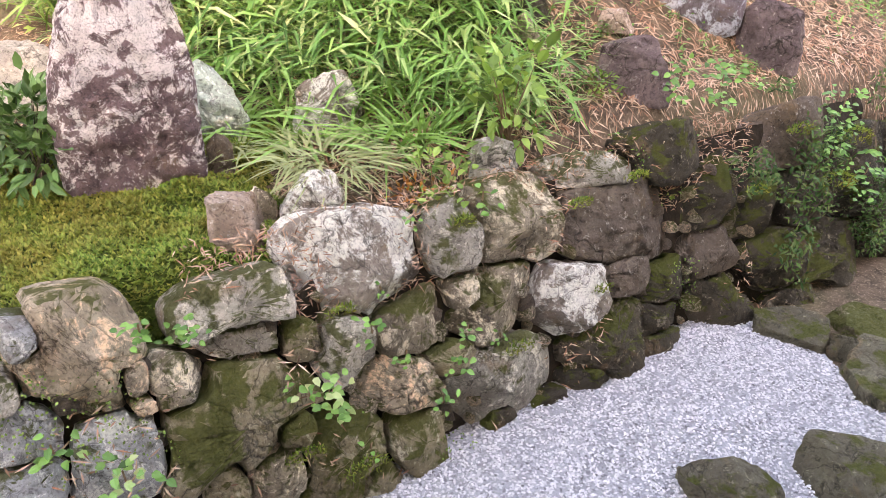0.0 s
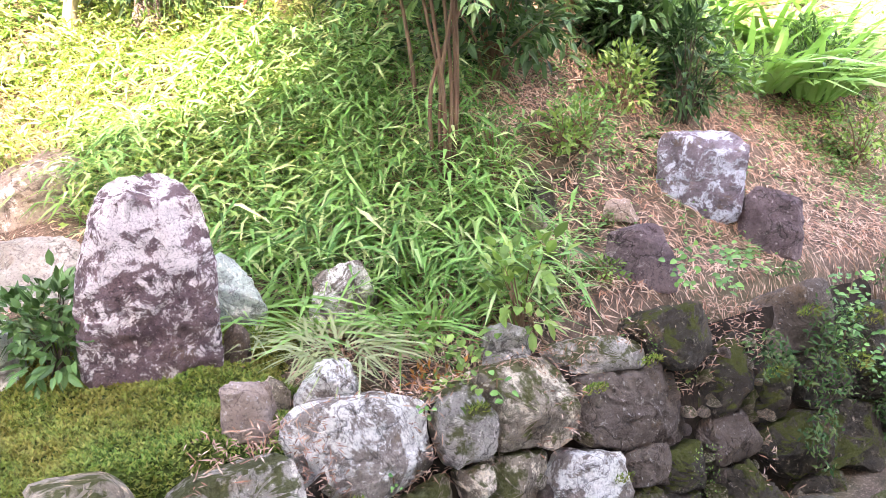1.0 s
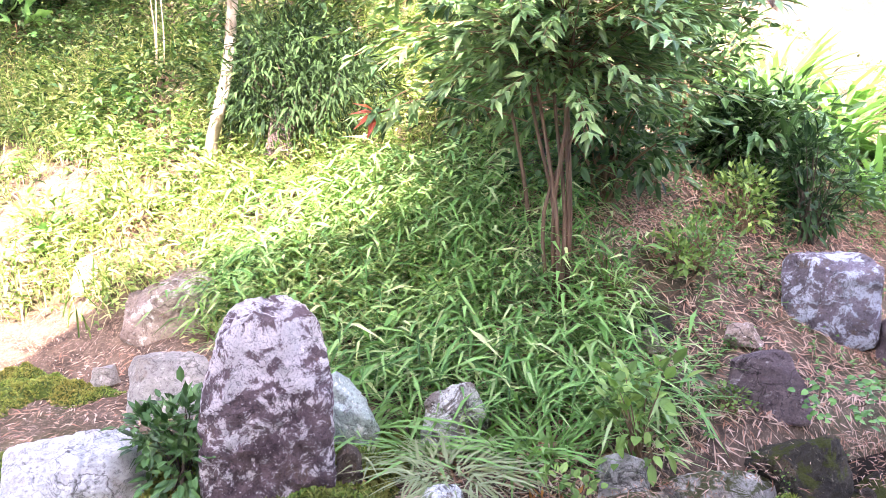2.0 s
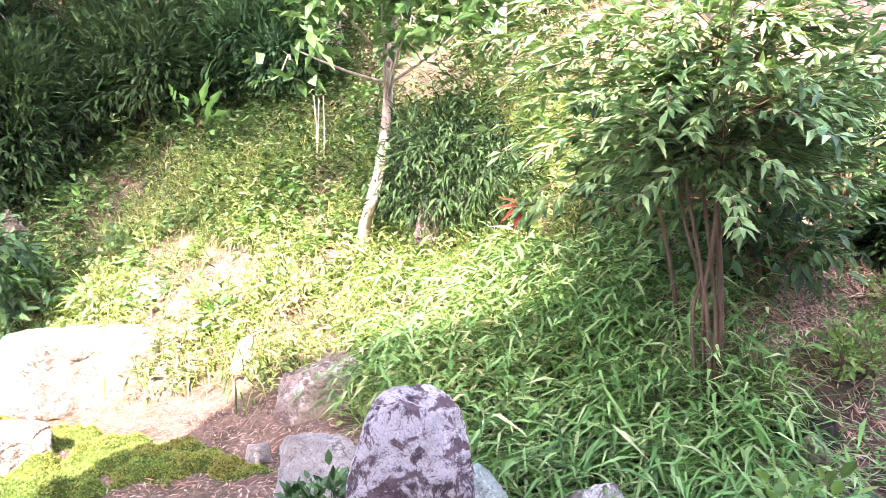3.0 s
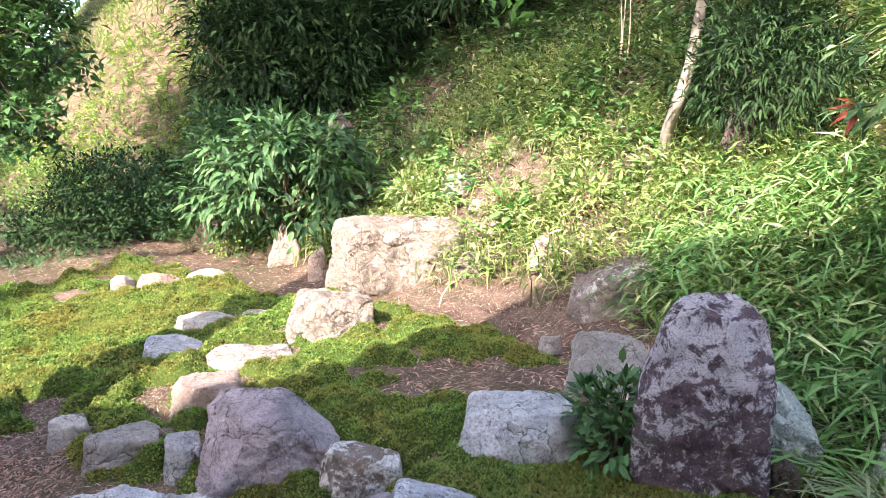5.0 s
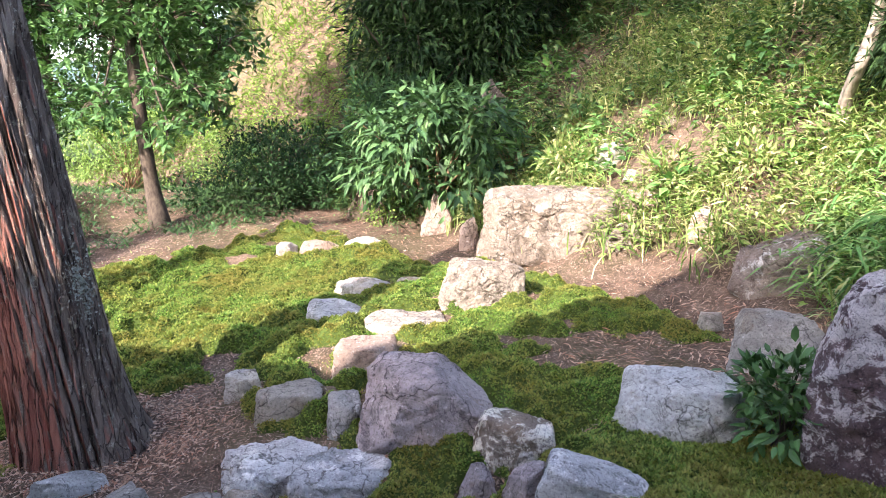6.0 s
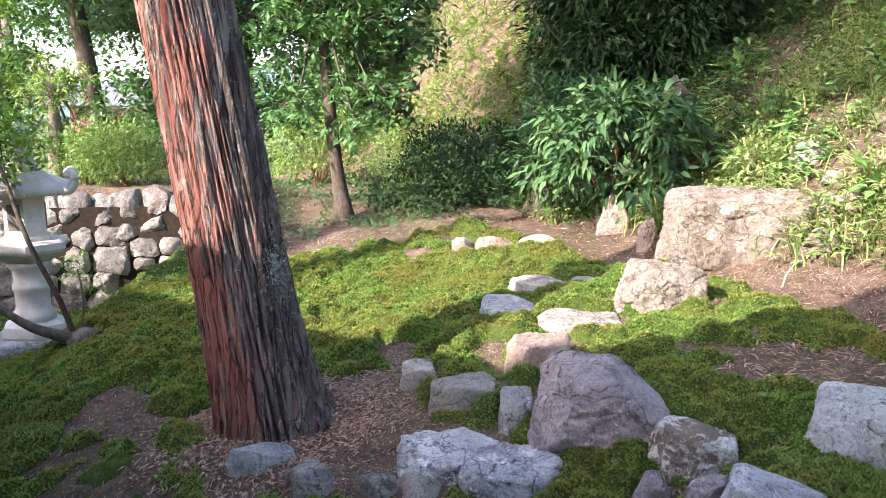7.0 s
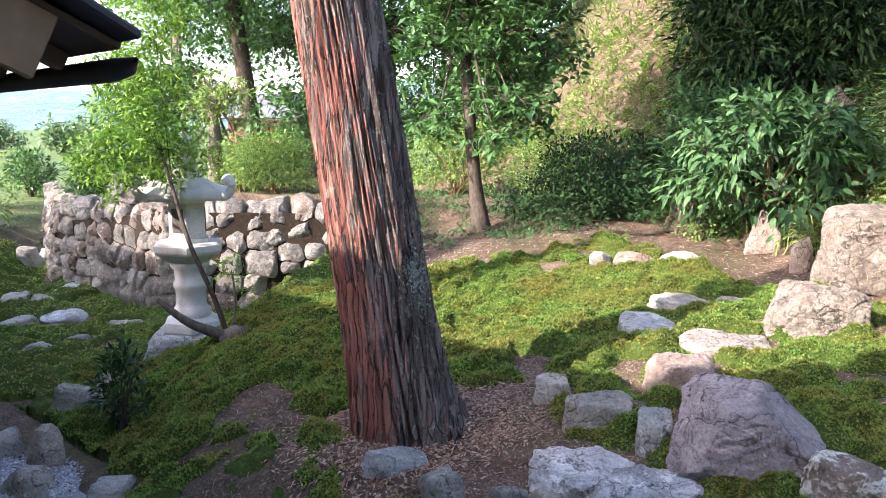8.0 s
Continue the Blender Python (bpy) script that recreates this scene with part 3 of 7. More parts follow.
def surf_z(x, y):
    """Height of the ground mesh itself."""
    x, y = np.asarray(x, float), np.asarray(y, float)
    i = np.clip(np.searchsorted(GX, x) - 1, 0, len(GX) - 2)
    j = np.clip(np.searchsorted(GY, y) - 1, 0, len(GY) - 2)
    a, b = (x - GX[i]) / (GX[i + 1] - GX[i]), (y - GY[j]) / (GY[j + 1] - GY[j])
    return GZ[i, j] * (1 - a) * (1 - b) + GZ[i + 1, j] * a * (1 - b) + GZ[i, j + 1] * (1 - a) * b + GZ[i + 1, j + 1] * a * b


LATTICE = np.random.default_rng(4).random((256, 256))


def patchy(x, y, scale, octaves=3):
    """Smooth noise from 0 to 1 over the plan."""
    total, norm = 0.0, 0.0
    for k in range(octaves):
        u, w = np.asarray(x) * scale * 2 ** k + 17.3 * k, np.asarray(y) * scale * 2 ** k + 9.1 * k
        i, j = np.floor(u).astype(int), np.floor(w).astype(int)
        a, b = u - i, w - j
        a, b = a * a * (3 - 2 * a), b * b * (3 - 2 * b)
        q = lambda di, dj: LATTICE[(i + di) % 256, (j + dj) % 256]
        total = total + 0.5 ** k * (q(0, 0) * (1 - a) * (1 - b) + q(1, 0) * a * (1 - b) + q(0, 1) * (1 - a) * b + q(1, 1) * a * b)
        norm += 0.5 ** k
    return total / norm


WALL_DIR = np.array([0.83, 0.557])   # along the garden wall
WALL_IN = np.array([-0.557, 0.83])   # into the bank


def gravel_here(x, y):
    n = x * WALL_IN[0] + y * WALL_IN[1]
    rim = np.interp(y, [1.2, 1.5, 2.3, 2.8, 3.1, 3.4], [3.6, 2.2, 1.86, 1.75, 1.5, 1.3])
    return (n < 1.9) & (ground_z(x, y) < 0.09) & (x < rim)


# ---- garden wall, boulders and gravel ----
STONES = []
GROUPS = {"stepping_stone": "stepping stones in the moss", "edging_stone": "stones edging the moss", "rim_stone": "stones round the gravel", "row_stone": "stones along the path", "lawn_stone": "flat stones on the lawn", "layered_stone": "layered stones by the boulder", "pond_stone": "flat stones in the gravel", "bank_pebble": "small stones in dry leaves", "low_stone": "low stones in moss"}


def boulder(name, x, y, z, size, yaw, seed, mat, label, tilt=0, **shape):
    ob = thing(name, rock_mesh(name, size, seed, mat, **shape), label, "rock", GROUPS.get(name, ""))
    ob.matrix_world = pose(x, y, z, 0, tilt, yaw)
    STONES.append((x, y, size[0] / 2 if size[2] < 0.22 else size[0] * 0.4, size[1] / 2 if size[2] < 0.22 else size[1] * 0.4, radians(yaw)))
    return ob


wall = holder("garden_wall", 0.3, 2.3, 0, "low battered dry-stone garden wall with moss and lichen", "wall", kind="structure")
BATTER = 0.36
WALL_YAW = math.degrees(math.atan2(WALL_DIR[1], WALL_DIR[0]))


WALL_CELLS = []


def wall_stone(s, z, w, h, turn, mat):
    """One stone of the battered wall: its place along the wall, its height, its width and height on the face, its turn."""
    WALL_CELLS.append((s, z, w, h, turn, mat))


wall_stone(-0.00, 0.84, 0.10, 0.12, 0, "wall_blue")
wall_stone(0.12, 0.74, 0.30, 0.31, -6, "beige")
wall_stone(-0.09, 0.70, 0.09, 0.11, 0, "wall_grey")
wall_stone(-0.05, 0.59, 0.18, 0.18, 0, "wall_blue")
wall_stone(-0.08, 0.46, 0.20, 0.13, 0, "wall_blue")
wall_stone(0.16, 0.45, 0.25, 0.25, 0, "wall_blue")
wall_stone(0.25, 0.65, 0.08, 0.10, 0, "beige")
wall_stone(0.26, 0.56, 0.09, 0.06, 0, "beige")
wall_stone(0.37, 0.59, 0.17, 0.16, -11, "wall")
wall_stone(0.60, 0.76, 0.34, 0.16, 0, "wall_grey")
wall_stone(0.59, 0.66, 0.27, 0.11, -13, "wall_grey")
wall_stone(0.52, 0.42, 0.45, 0.38, 12, "mossy")
wall_stone(0.78, 0.60, 0.14, 0.14, 0, "mossy")
wall_stone(0.61, 0.21, 0.22, 0.19, 3, "wall")
wall_stone(0.44, 0.26, 0.14, 0.18, 0, "mossy")
wall_stone(1.04, 0.75, 0.42, 0.33, -7, "white_lichen")
wall_stone(0.93, 0.54, 0.21, 0.22, 0, "wall_grey")
wall_stone(1.20, 0.53, 0.30, 0.21, -9, "wall")
wall_stone(1.11, 0.34, 0.34, 0.19, -22, "beige")
wall_stone(0.85, 0.17, 0.30, 0.31, 0, "mossy")
wall_stone(1.13, 0.13, 0.24, 0.21, 0, "mossy")
wall_stone(0.95, 0.03, 0.17, 0.17, -3, "mossy")
wall_stone(1.44, 0.57, 0.17, 0.16, 0, "wall")
wall_stone(1.44, 0.77, 0.23, 0.22, 28, "wall_grey")
wall_stone(1.57, 0.51, 0.43, 0.32, 12, "wall")
wall_stone(1.90, 0.40, 0.41, 0.31, -4, "white_lichen")
wall_stone(1.54, 0.18, 0.56, 0.37, -5, "wall_grey")
wall_stone(1.33, 0.36, 0.24, 0.14, 0, "mossy")
wall_stone(1.73, 0.75, 0.45, 0.31, 0, "wall")
# right end: the "dark" stones carry the shade there in their colour
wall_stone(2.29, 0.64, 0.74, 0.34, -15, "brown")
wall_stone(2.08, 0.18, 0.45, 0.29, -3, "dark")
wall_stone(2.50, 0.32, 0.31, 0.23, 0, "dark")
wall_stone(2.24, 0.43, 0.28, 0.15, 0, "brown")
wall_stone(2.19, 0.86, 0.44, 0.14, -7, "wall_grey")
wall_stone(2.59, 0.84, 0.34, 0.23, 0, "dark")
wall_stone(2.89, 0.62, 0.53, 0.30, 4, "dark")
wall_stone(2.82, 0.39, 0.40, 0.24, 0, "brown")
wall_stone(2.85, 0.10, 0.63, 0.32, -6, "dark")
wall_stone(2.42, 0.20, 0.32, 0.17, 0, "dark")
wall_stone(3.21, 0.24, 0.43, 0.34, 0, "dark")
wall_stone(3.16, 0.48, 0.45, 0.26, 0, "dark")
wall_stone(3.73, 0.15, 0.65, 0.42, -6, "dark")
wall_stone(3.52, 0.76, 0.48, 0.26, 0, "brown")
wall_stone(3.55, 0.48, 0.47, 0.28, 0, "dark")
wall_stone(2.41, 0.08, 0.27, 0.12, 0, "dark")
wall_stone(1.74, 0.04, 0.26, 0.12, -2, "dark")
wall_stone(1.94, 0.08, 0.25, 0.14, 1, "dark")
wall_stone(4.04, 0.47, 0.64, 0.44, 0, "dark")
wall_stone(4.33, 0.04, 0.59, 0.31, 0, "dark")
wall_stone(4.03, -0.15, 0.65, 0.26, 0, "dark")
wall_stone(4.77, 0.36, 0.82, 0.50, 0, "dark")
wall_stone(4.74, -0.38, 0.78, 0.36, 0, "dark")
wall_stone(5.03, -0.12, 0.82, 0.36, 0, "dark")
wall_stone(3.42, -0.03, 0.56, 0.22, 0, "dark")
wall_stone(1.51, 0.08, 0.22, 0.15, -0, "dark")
wall_stone(0.68, 0.33, 0.15, 0.15, 0, "mossy")
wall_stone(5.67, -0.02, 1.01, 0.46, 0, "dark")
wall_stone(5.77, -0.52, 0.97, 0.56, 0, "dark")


wall_ang, wall_rad = stone_cells([(s, z * math.hypot(1, BATTER), w, h, turn) for s, z, w, h, turn, mat in WALL_CELLS])
for k, ((s, z, w, h, turn, mat), rad) in enumerate(zip(WALL_CELLS, wall_rad)):
    x, y = WALL_DIR * s + WALL_IN * (1.76 + BATTER * z)
    ob = part("stone", laid_stone("stone", wall_ang, rad, 100 + k, mat, 0.22, 0.025 + 0.09 * min(w, h)), wall)
    out = 0.02 * math.sin(k * 2.7)
    ob.matrix_basis = pose(x - 0.3, y - 2.3, z, 0, 0, WALL_YAW) @ pose(0, 0, 0, -math.degrees(math.atan(BATTER)), 0, 0) @ pose(0, out, 0, 3 * math.sin(k * 1.3), 0, 3 * math.sin(k * 1.9))

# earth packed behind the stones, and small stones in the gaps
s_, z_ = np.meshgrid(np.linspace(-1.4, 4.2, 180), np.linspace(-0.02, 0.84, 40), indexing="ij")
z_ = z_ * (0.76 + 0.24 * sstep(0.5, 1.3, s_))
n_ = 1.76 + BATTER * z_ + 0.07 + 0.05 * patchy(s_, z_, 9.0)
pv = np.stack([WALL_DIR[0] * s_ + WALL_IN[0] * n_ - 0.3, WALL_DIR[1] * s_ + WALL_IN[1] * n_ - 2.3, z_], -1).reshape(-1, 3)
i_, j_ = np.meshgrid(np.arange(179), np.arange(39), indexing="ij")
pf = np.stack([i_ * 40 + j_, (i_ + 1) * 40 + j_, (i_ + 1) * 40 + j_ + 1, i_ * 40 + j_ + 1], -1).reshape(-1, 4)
part("packed_earth", mesh_np("packed_earth", pv, pf, DARK_EARTH, True), wall, "earth in the joints, darkened for their shade")
fr = np.random.default_rng(3)
chips = [rock_mesh("chip", (1, 1, 1), 400 + k, ("wall", "brown", "beige", "mossy")[k % 4], level=2, square=0.6) for k in range(8)]
for k in range(210):
    s, z = fr.uniform(-0.5, 3.2), fr.uniform(0.02, 0.74)
    n = 1.76 + BATTER * z + 0.06
    x, y = WALL_DIR * s + WALL_IN * n
    ob = part("chip", chips[k % 8], wall)
    q = fr.uniform(0.035, 0.08)
    ob.matrix_basis = pose(x - 0.3, y - 2.3, z, fr.uniform(-30, 30), fr.uniform(-30, 30), fr.uniform(0, 360)) @ Matrix.Diagonal((q * 1.3, q, q * 0.8, 1))

boulder("standing_rock", -1.17, 2.68, 0.72, (0.52, 0.34, 0.93), 24, 19, "lichen_purple", "tall upright purple-grey rock crusted with white lichen", cuts=3, rough=0.05, square=0.8, level=6, fine=0.07, profile=[(0, -0.2, 0.3), (0.1, -0.34, 0.4), (0.25, -0.48, 0.48), (0.5, -0.5, 0.5), (0.66, -0.44, 0.5), (0.76, -0.36, 0.48), (0.88, -0.31, 0.44), (1, -0.22, 0.36)])
boulder("wedge_rock", -0.94, 3.11, 0.86, (0.23, 0.20, 0.39), 17, 5, "green", "greenish grey wedge-shaped rock leaning beside the standing rock", cuts=2, square=0.8, level=5, tilt=-4, planes=[(0.75, -0.2, 0.65, 0.3), (0.2, -0.8, 0.5, 0.5)], profile=[(0, -0.16, 0.2), (0.25, -0.36, 0.44), (0.5, -0.47, 0.5), (0.8, -0.5, 0.36), (1, -0.46, 0.1)])
boulder("footing_stone", -0.87, 2.77, 0.85, (0.11, 0.08, 0.21), 18, 6, "brown", "small dark stone under the wedge-shaped rock")
boulder("embedded_stone", -3.94, 4.78, 1.36, (0.35, 0.26, 0.23), 38, 201, "pink", "brown stone half buried beside the great boulder", cuts=7)
boulder("embedded_stone", -3.76, 4.43, 1.15, (0.29, 0.22, 0.24), 39, 202, "tan", "low brown stone at the foot of the great boulder", cuts=7)
boulder("embedded_stone", -7.03, 4.37, 1.07, (0.74, 0.56, 0.30), 57, 203, "brown", "brown stone under drooping leaves", square=0.7)
boulder("embedded_stone", -4.24, 5.09, 1.62, (0.17, 0.13, 0.12), 39, 204, "pale", "pale stone showing through sunlit grass")
boulder("embedded_stone", -3.48, 5.40, 1.81, (0.25, 0.19, 0.13), 32, 205, "tan", "pale stone showing through sunlit grass")
boulder("embedded_stone", -4.34, 5.75, 2.07, (0.22, 0.16, 0.11), 36, 206, "tan", "pale stone showing through sunlit grass")
boulder("flat_rock", -1.96, 3.44, 0.86, (0.50, 0.40, 0.35), 28, 21, "grey", "flat grey rock with pale lichen spots in leaf litter", cuts=2, rough=0.07, square=0.9, level=5, fine=0.03, planes=[(-0.15, -0.75, 0.7, 0.42), (-0.7, -0.2, 0.4, 0.6)])
boulder("rounded_rock", -1.96, 2.62, 0.76, (0.61, 0.45, 0.30), 34, 22, "blue", "rounded blue-grey rock sitting in moss", cuts=4, rough=0.1, square=0.8, level=6, planes=[(-0.3, -0.4, 1, 0.6), (0.7, -0.5, 0.5, 0.6), (-0.7, -0.6, 0.3, 0.66)])
boulder("lichen_rock", -0.51, 3.20, 0.88, (0.32, 0.24, 0.31), 9, 23, "white_lichen", "stone with white lichen behind pale strap leaves")
boulder("bank_stone", -0.48, 2.55, 0.80, (0.25, 0.19, 0.21), 11, 24, "white_lichen", "pale stone under a clump of strap leaves", cuts=5, square=0.7)
boulder("bank_stone", -0.72, 2.37, 0.78, (0.20, 0.15, 0.22), 17, 25, "pink", "upright grey stone at the edge of moss")
boulder("bank_stone", -0.65, 2.49, 0.82, (0.10, 0.08, 0.15), 15, 26, "wall", "small grey stone at the edge of moss")
boulder("triangular_stone", 0.18, 2.91, 0.80, (0.24, 0.18, 0.23), -3, 27, "grey", "triangular grey stone on the bank", taper=0.35)
boulder("purple_rock", 0.87, 3.56, 0.96, (0.38, 0.29, 0.32), -13, 28, "plum", "dark purplish rock in dry leaves on the bank", cuts=12)
boulder("bank_rock", 1.73, 4.16, 0.94, (0.35, 0.26, 0.40), -22, 29, "plum", "upright brown rock on the bank", taper=0.15)
boulder("blue_rock", 1.38, 4.36, 1.10, (0.50, 0.34, 0.52), -18, 30, "patched", "blue-grey rock patched with white lichen", cuts=4, square=0.8, level=5, taper=-0.25, planes=[(0.1, -0.4, 1, 0.6), (-0.5, -0.8, 0.3, 0.6)])
boulder("mound_stone", 1.48, 5.88, 1.93, (0.33, 0.25, 0.38), -14, 31, "pink", "brown stone among ferns high on the bank")
boulder("bank_slab", 0.31, 3.86, 1.26, (0.41, 0.31, 0.15), -4, 32, "dark", "dark flat stone behind the tree stems")
boulder("bank_pebble", 0.36, 3.71, 1.21, (0.17, 0.12, 0.13), -5, 33, "pink", "small tan stone lying in dry leaves")
boulder("bank_pebble", 0.85, 3.94, 1.20, (0.19, 0.14, 0.12), -12, 34, "pink", "small tan stone lying in dry leaves")
boulder("bank_pebble", 0.20, 3.44, 1.11, (0.10, 0.08, 0.11), -3, 35, "brown", "small brown stone lying in dry leaves")
boulder("bank_pebble", 0.43, 3.43, 1.05, (0.10, 0.08, 0.17), -7, 36, "brown", "small brown stone lying in dry leaves")
boulder("split_rock", -2.42, 4.33, 1.05, (0.68, 0.50, 0.45), 28, 37, "split", "brown rock with a paler lichened side by the grass", cuts=5, square=0.7, level=5, planes=[(-0.6, -0.3, 0.7, 0.4), (0.1, -0.6, 0.7, 0.55)])
boulder("small_stone", -2.48, 3.63, 0.98, (0.15, 0.11, 0.11), 33, 38, "grey", "small grey stone in leaf litter")
boulder("great_boulder", -4.49, 4.43, 0.98, (1.26, 0.80, 0.63), 44, 41, "tan", "great pale flat-topped boulder lit by the sun", cuts=2, rough=0.045, square=1.0, level=6, fine=0.07, depth=(0.8, 0.92), planes=[(0.0, -0.12, 1, 0.72), (0.7, -0.5, 0.35, 0.66), (-0.7, -0.4, 0.4, 0.7), (0.05, -1, 0.12, 0.72)])
boulder("boulder_shoulder", -3.97, 4.81, 1.38, (0.40, 0.30, 0.23), 38, 41, "pink", "brown stone behind the great boulder")
boulder("pale_stone", -3.21, 4.58, 1.28, (0.2, 0.15, 0.28), 33, 42, "pink", "small pale pointed stone by the grass", cuts=3, square=0.6, taper=0.45)
boulder("white_stone", -4.62, 5.23, 1.67, (0.29, 0.22, 0.28), 40, 43, "grey", "white and blue-grey stone in grass")
boulder("edge_stone", -5.86, 4.67, 1.24, (0.22, 0.17, 0.30), 50, 44, "grey", "grey stone at the foot of the shrub")
boulder("edge_stone", -5.83, 4.23, 0.99, (0.33, 0.25, 0.46), 53, 45, "pink", "upright brown stone under drooping leaves")
boulder("edge_stone", -6.97, 4.36, 1.05, (0.76, 0.57, 0.36), 57, 46, "brown", "long brown stone under drooping leaves")
boulder("edge_stone", -5.18, 4.10, 0.96, (0.20, 0.15, 0.35), 50, 47, "pink", "narrow upright stone beside the great boulder")
boulder("angular_boulder", -3.95, 3.18, 0.85, (0.62, 0.42, 0.36), 49, 48, "tan", "angular pinkish-white boulder in moss", cuts=2, rough=0.08, square=0.8, level=6, planes=[(-0.65, -0.35, 0.7, 0.36), (0.45, -0.85, 0.25, 0.45), (0.5, 0.1, 0.8, 0.66)])
boulder("stepping_stone", -4.57, 2.39, 0.74, (0.41, 0.50, 0.16), 60, 50, "blue", "flat blue-grey stepping stone set in moss", cuts=7, rough=0.1, square=0.5, level=5, depth=(0.7, 0.95), fine=0.04, planes=[(0.03, -0.05, 1, 0.5)])
boulder("stepping_stone", -4.95, 2.86, 0.81, (0.46, 0.36, 0.13), 58, 51, "grey", "flat grey stepping stone set in moss", cuts=7, rough=0.1, square=0.5, level=5, depth=(0.7, 0.95), fine=0.04, planes=[(0.03, -0.05, 1, 0.5)])
boulder("stepping_stone", -4.64, 3.14, 0.85, (0.33, 0.24, 0.12), 54, 52, "pale", "flat pale stepping stone set in moss", cuts=7, rough=0.1, square=0.5, level=5, depth=(0.7, 0.95), fine=0.04, planes=[(0.03, -0.05, 1, 0.5)])
boulder("stepping_stone", -3.96, 2.57, 0.77, (0.60, 0.42, 0.15), 55, 53, "pale", "long white stepping stone set in moss", cuts=7, rough=0.1, square=0.5, level=5, depth=(0.7, 0.95), fine=0.04, planes=[(0.03, -0.05, 1, 0.5)])
boulder("square_block", -3.59, 2.02, 0.68, (0.39, 0.30, 0.27), 58, 54, "pink", "squarish pinkish-white stone block in moss", cuts=2, rough=0.06, square=1.3, level=5, fine=0.04, depth=(0.8, 0.95), planes=[(0.02, -0.05, 1, 0.72)])
boulder("purple_boulder", -2.86, 1.95, 0.61, (0.75, 0.50, 0.42), 53, 55, "purple", "large cracked purple-grey boulder in moss", cuts=4, rough=0.09, square=0.9, level=6, depth=(0.74, 0.92), planes=[(0.62, -0.2, 0.78, 0.2), (-0.8, -0.3, 0.45, 0.55), (-0.15, -0.5, 1, 0.55), (0.1, -1, 0.3, 0.62)])
boulder("faceted_stone", -2.42, 2.06, 0.62, (0.38, 0.30, 0.26), 47, 56, "white_lichen", "stone with a white face and a dark mossy side", cuts=5, level=5, square=0.7, planes=[(-0.6, -0.7, 0.35, 0.5), (0.3, -0.2, 1, 0.62)])
boulder("layered_stone", -3.13, 1.28, 0.48, (0.60, 0.40, 0.19), 65, 57, "layer", "layered blue-white stone in moss", cuts=3, rough=0.2, square=1.1, level=6, fine=0.08, planes=[(-0.1, -0.35, 1, 0.55), (-0.7, -0.5, 0.3, 0.6)])
boulder("layered_stone", -2.87, 1.43, 0.47, (0.48, 0.36, 0.20), 60, 58, "layer", "layered blue-white stone in moss", cuts=3, rough=0.2, square=1.1, level=6, fine=0.08, planes=[(0.1, -0.45, 1, 0.5), (0.7, -0.6, 0.3, 0.6)])
boulder("edging_stone", -3.93, 1.45, 0.62, (0.23, 0.20, 0.16), 67, 59, "grey", "grey edging stone at the rim of moss", cuts=2, rough=0.07, square=1.1, level=5, depth=(0.75, 0.9), planes=[(0, -0.25, 1, 0.7)])
boulder("edging_stone", -3.54, 1.53, 0.60, (0.37, 0.26, 0.20), 64, 60, "grey", "squared grey edging stone at the rim of moss", cuts=2, rough=0.07, square=1.1, level=5, depth=(0.75, 0.9), planes=[(0, -0.25, 1, 0.7)])
boulder("edging_stone", -3.45, 1.69, 0.68, (0.12, 0.09, 0.10), 61, 61, "brown", "small brown edging stone", cuts=1, rough=0.07, square=1.2, level=5, depth=(0.75, 0.9), planes=[(0, -0.25, 1, 0.72)])
boulder("edging_stone", -3.20, 1.65, 0.60, (0.18, 0.20, 0.23), 60, 62, "blue", "blue-grey edging stone beside the purple boulder", cuts=2, rough=0.07, square=1.1, level=5, depth=(0.75, 0.9), planes=[(0, -0.25, 1, 0.7)])
boulder("slanting_slab", -1.91, 1.97, 0.67, (0.41, 0.20, 0.20), 41, 63, "layer", "long bluish-white slab in moss", cuts=2, square=1.1, level=5, tilt=12, planes=[(0, -0.4, 1, 0.5)])
boulder("low_stone", -2.36, 1.81, 0.54, (0.20, 0.15, 0.19), 49, 64, "purple", "low grey stone in moss")
boulder("low_stone", -2.12, 1.87, 0.62, (0.23, 0.17, 0.18), 45, 65, "purple", "low grey stone in moss")
boulder("low_stone", -2.26, 1.98, 0.66, (0.10, 0.08, 0.12), 45, 66, "grey", "small grey stone in moss")
boulder("root_stone", -3.58, 0.49, 0.45, (0.37, 0.13, 0.15), 79, 67, "blue", "flat blue-grey stone before the cedar")
boulder("root_stone", -3.34, 0.65, 0.44, (0.25, 0.25, 0.15), 75, 68, "grey", "flat grey stone before the cedar")
boulder("low_stone", -3.11, 0.90, 0.44, (0.24, 0.18, 0.14), 70, 69, "grey", "low grey stone in moss")
boulder("low_stone", -2.99, 1.04, 0.45, (0.25, 0.19, 0.13), 67, 70, "pale", "low pale stone in moss")
boulder("row_stone", -6.22, 2.85, 0.91, (0.20, 0.20, 0.16), 64, 71, "pale", "pale stone in a row along the path", cuts=3, square=0.9)
boulder("row_stone", -5.96, 3.04, 0.91, (0.41, 0.25, 0.19), 61, 72, "pink", "brownish stone in a row along the path", cuts=3, square=0.9, tilt=-8)
boulder("row_stone", -5.77, 3.39, 0.96, (0.44, 0.28, 0.16), 58, 73, "pale", "pale stone in a row along the path", cuts=3, square=0.9)
boulder("rim_stone", -5.98, -1.41, 0.01, (0.38, 0.29, 0.30), -259, 74, "grey", "grey rim stone between moss and lawn")
boulder("rim_stone", -5.19, -1.46, -0.04, (0.23, 0.17, 0.32), -256, 75, "pale", "pale-topped rim stone above white gravel")
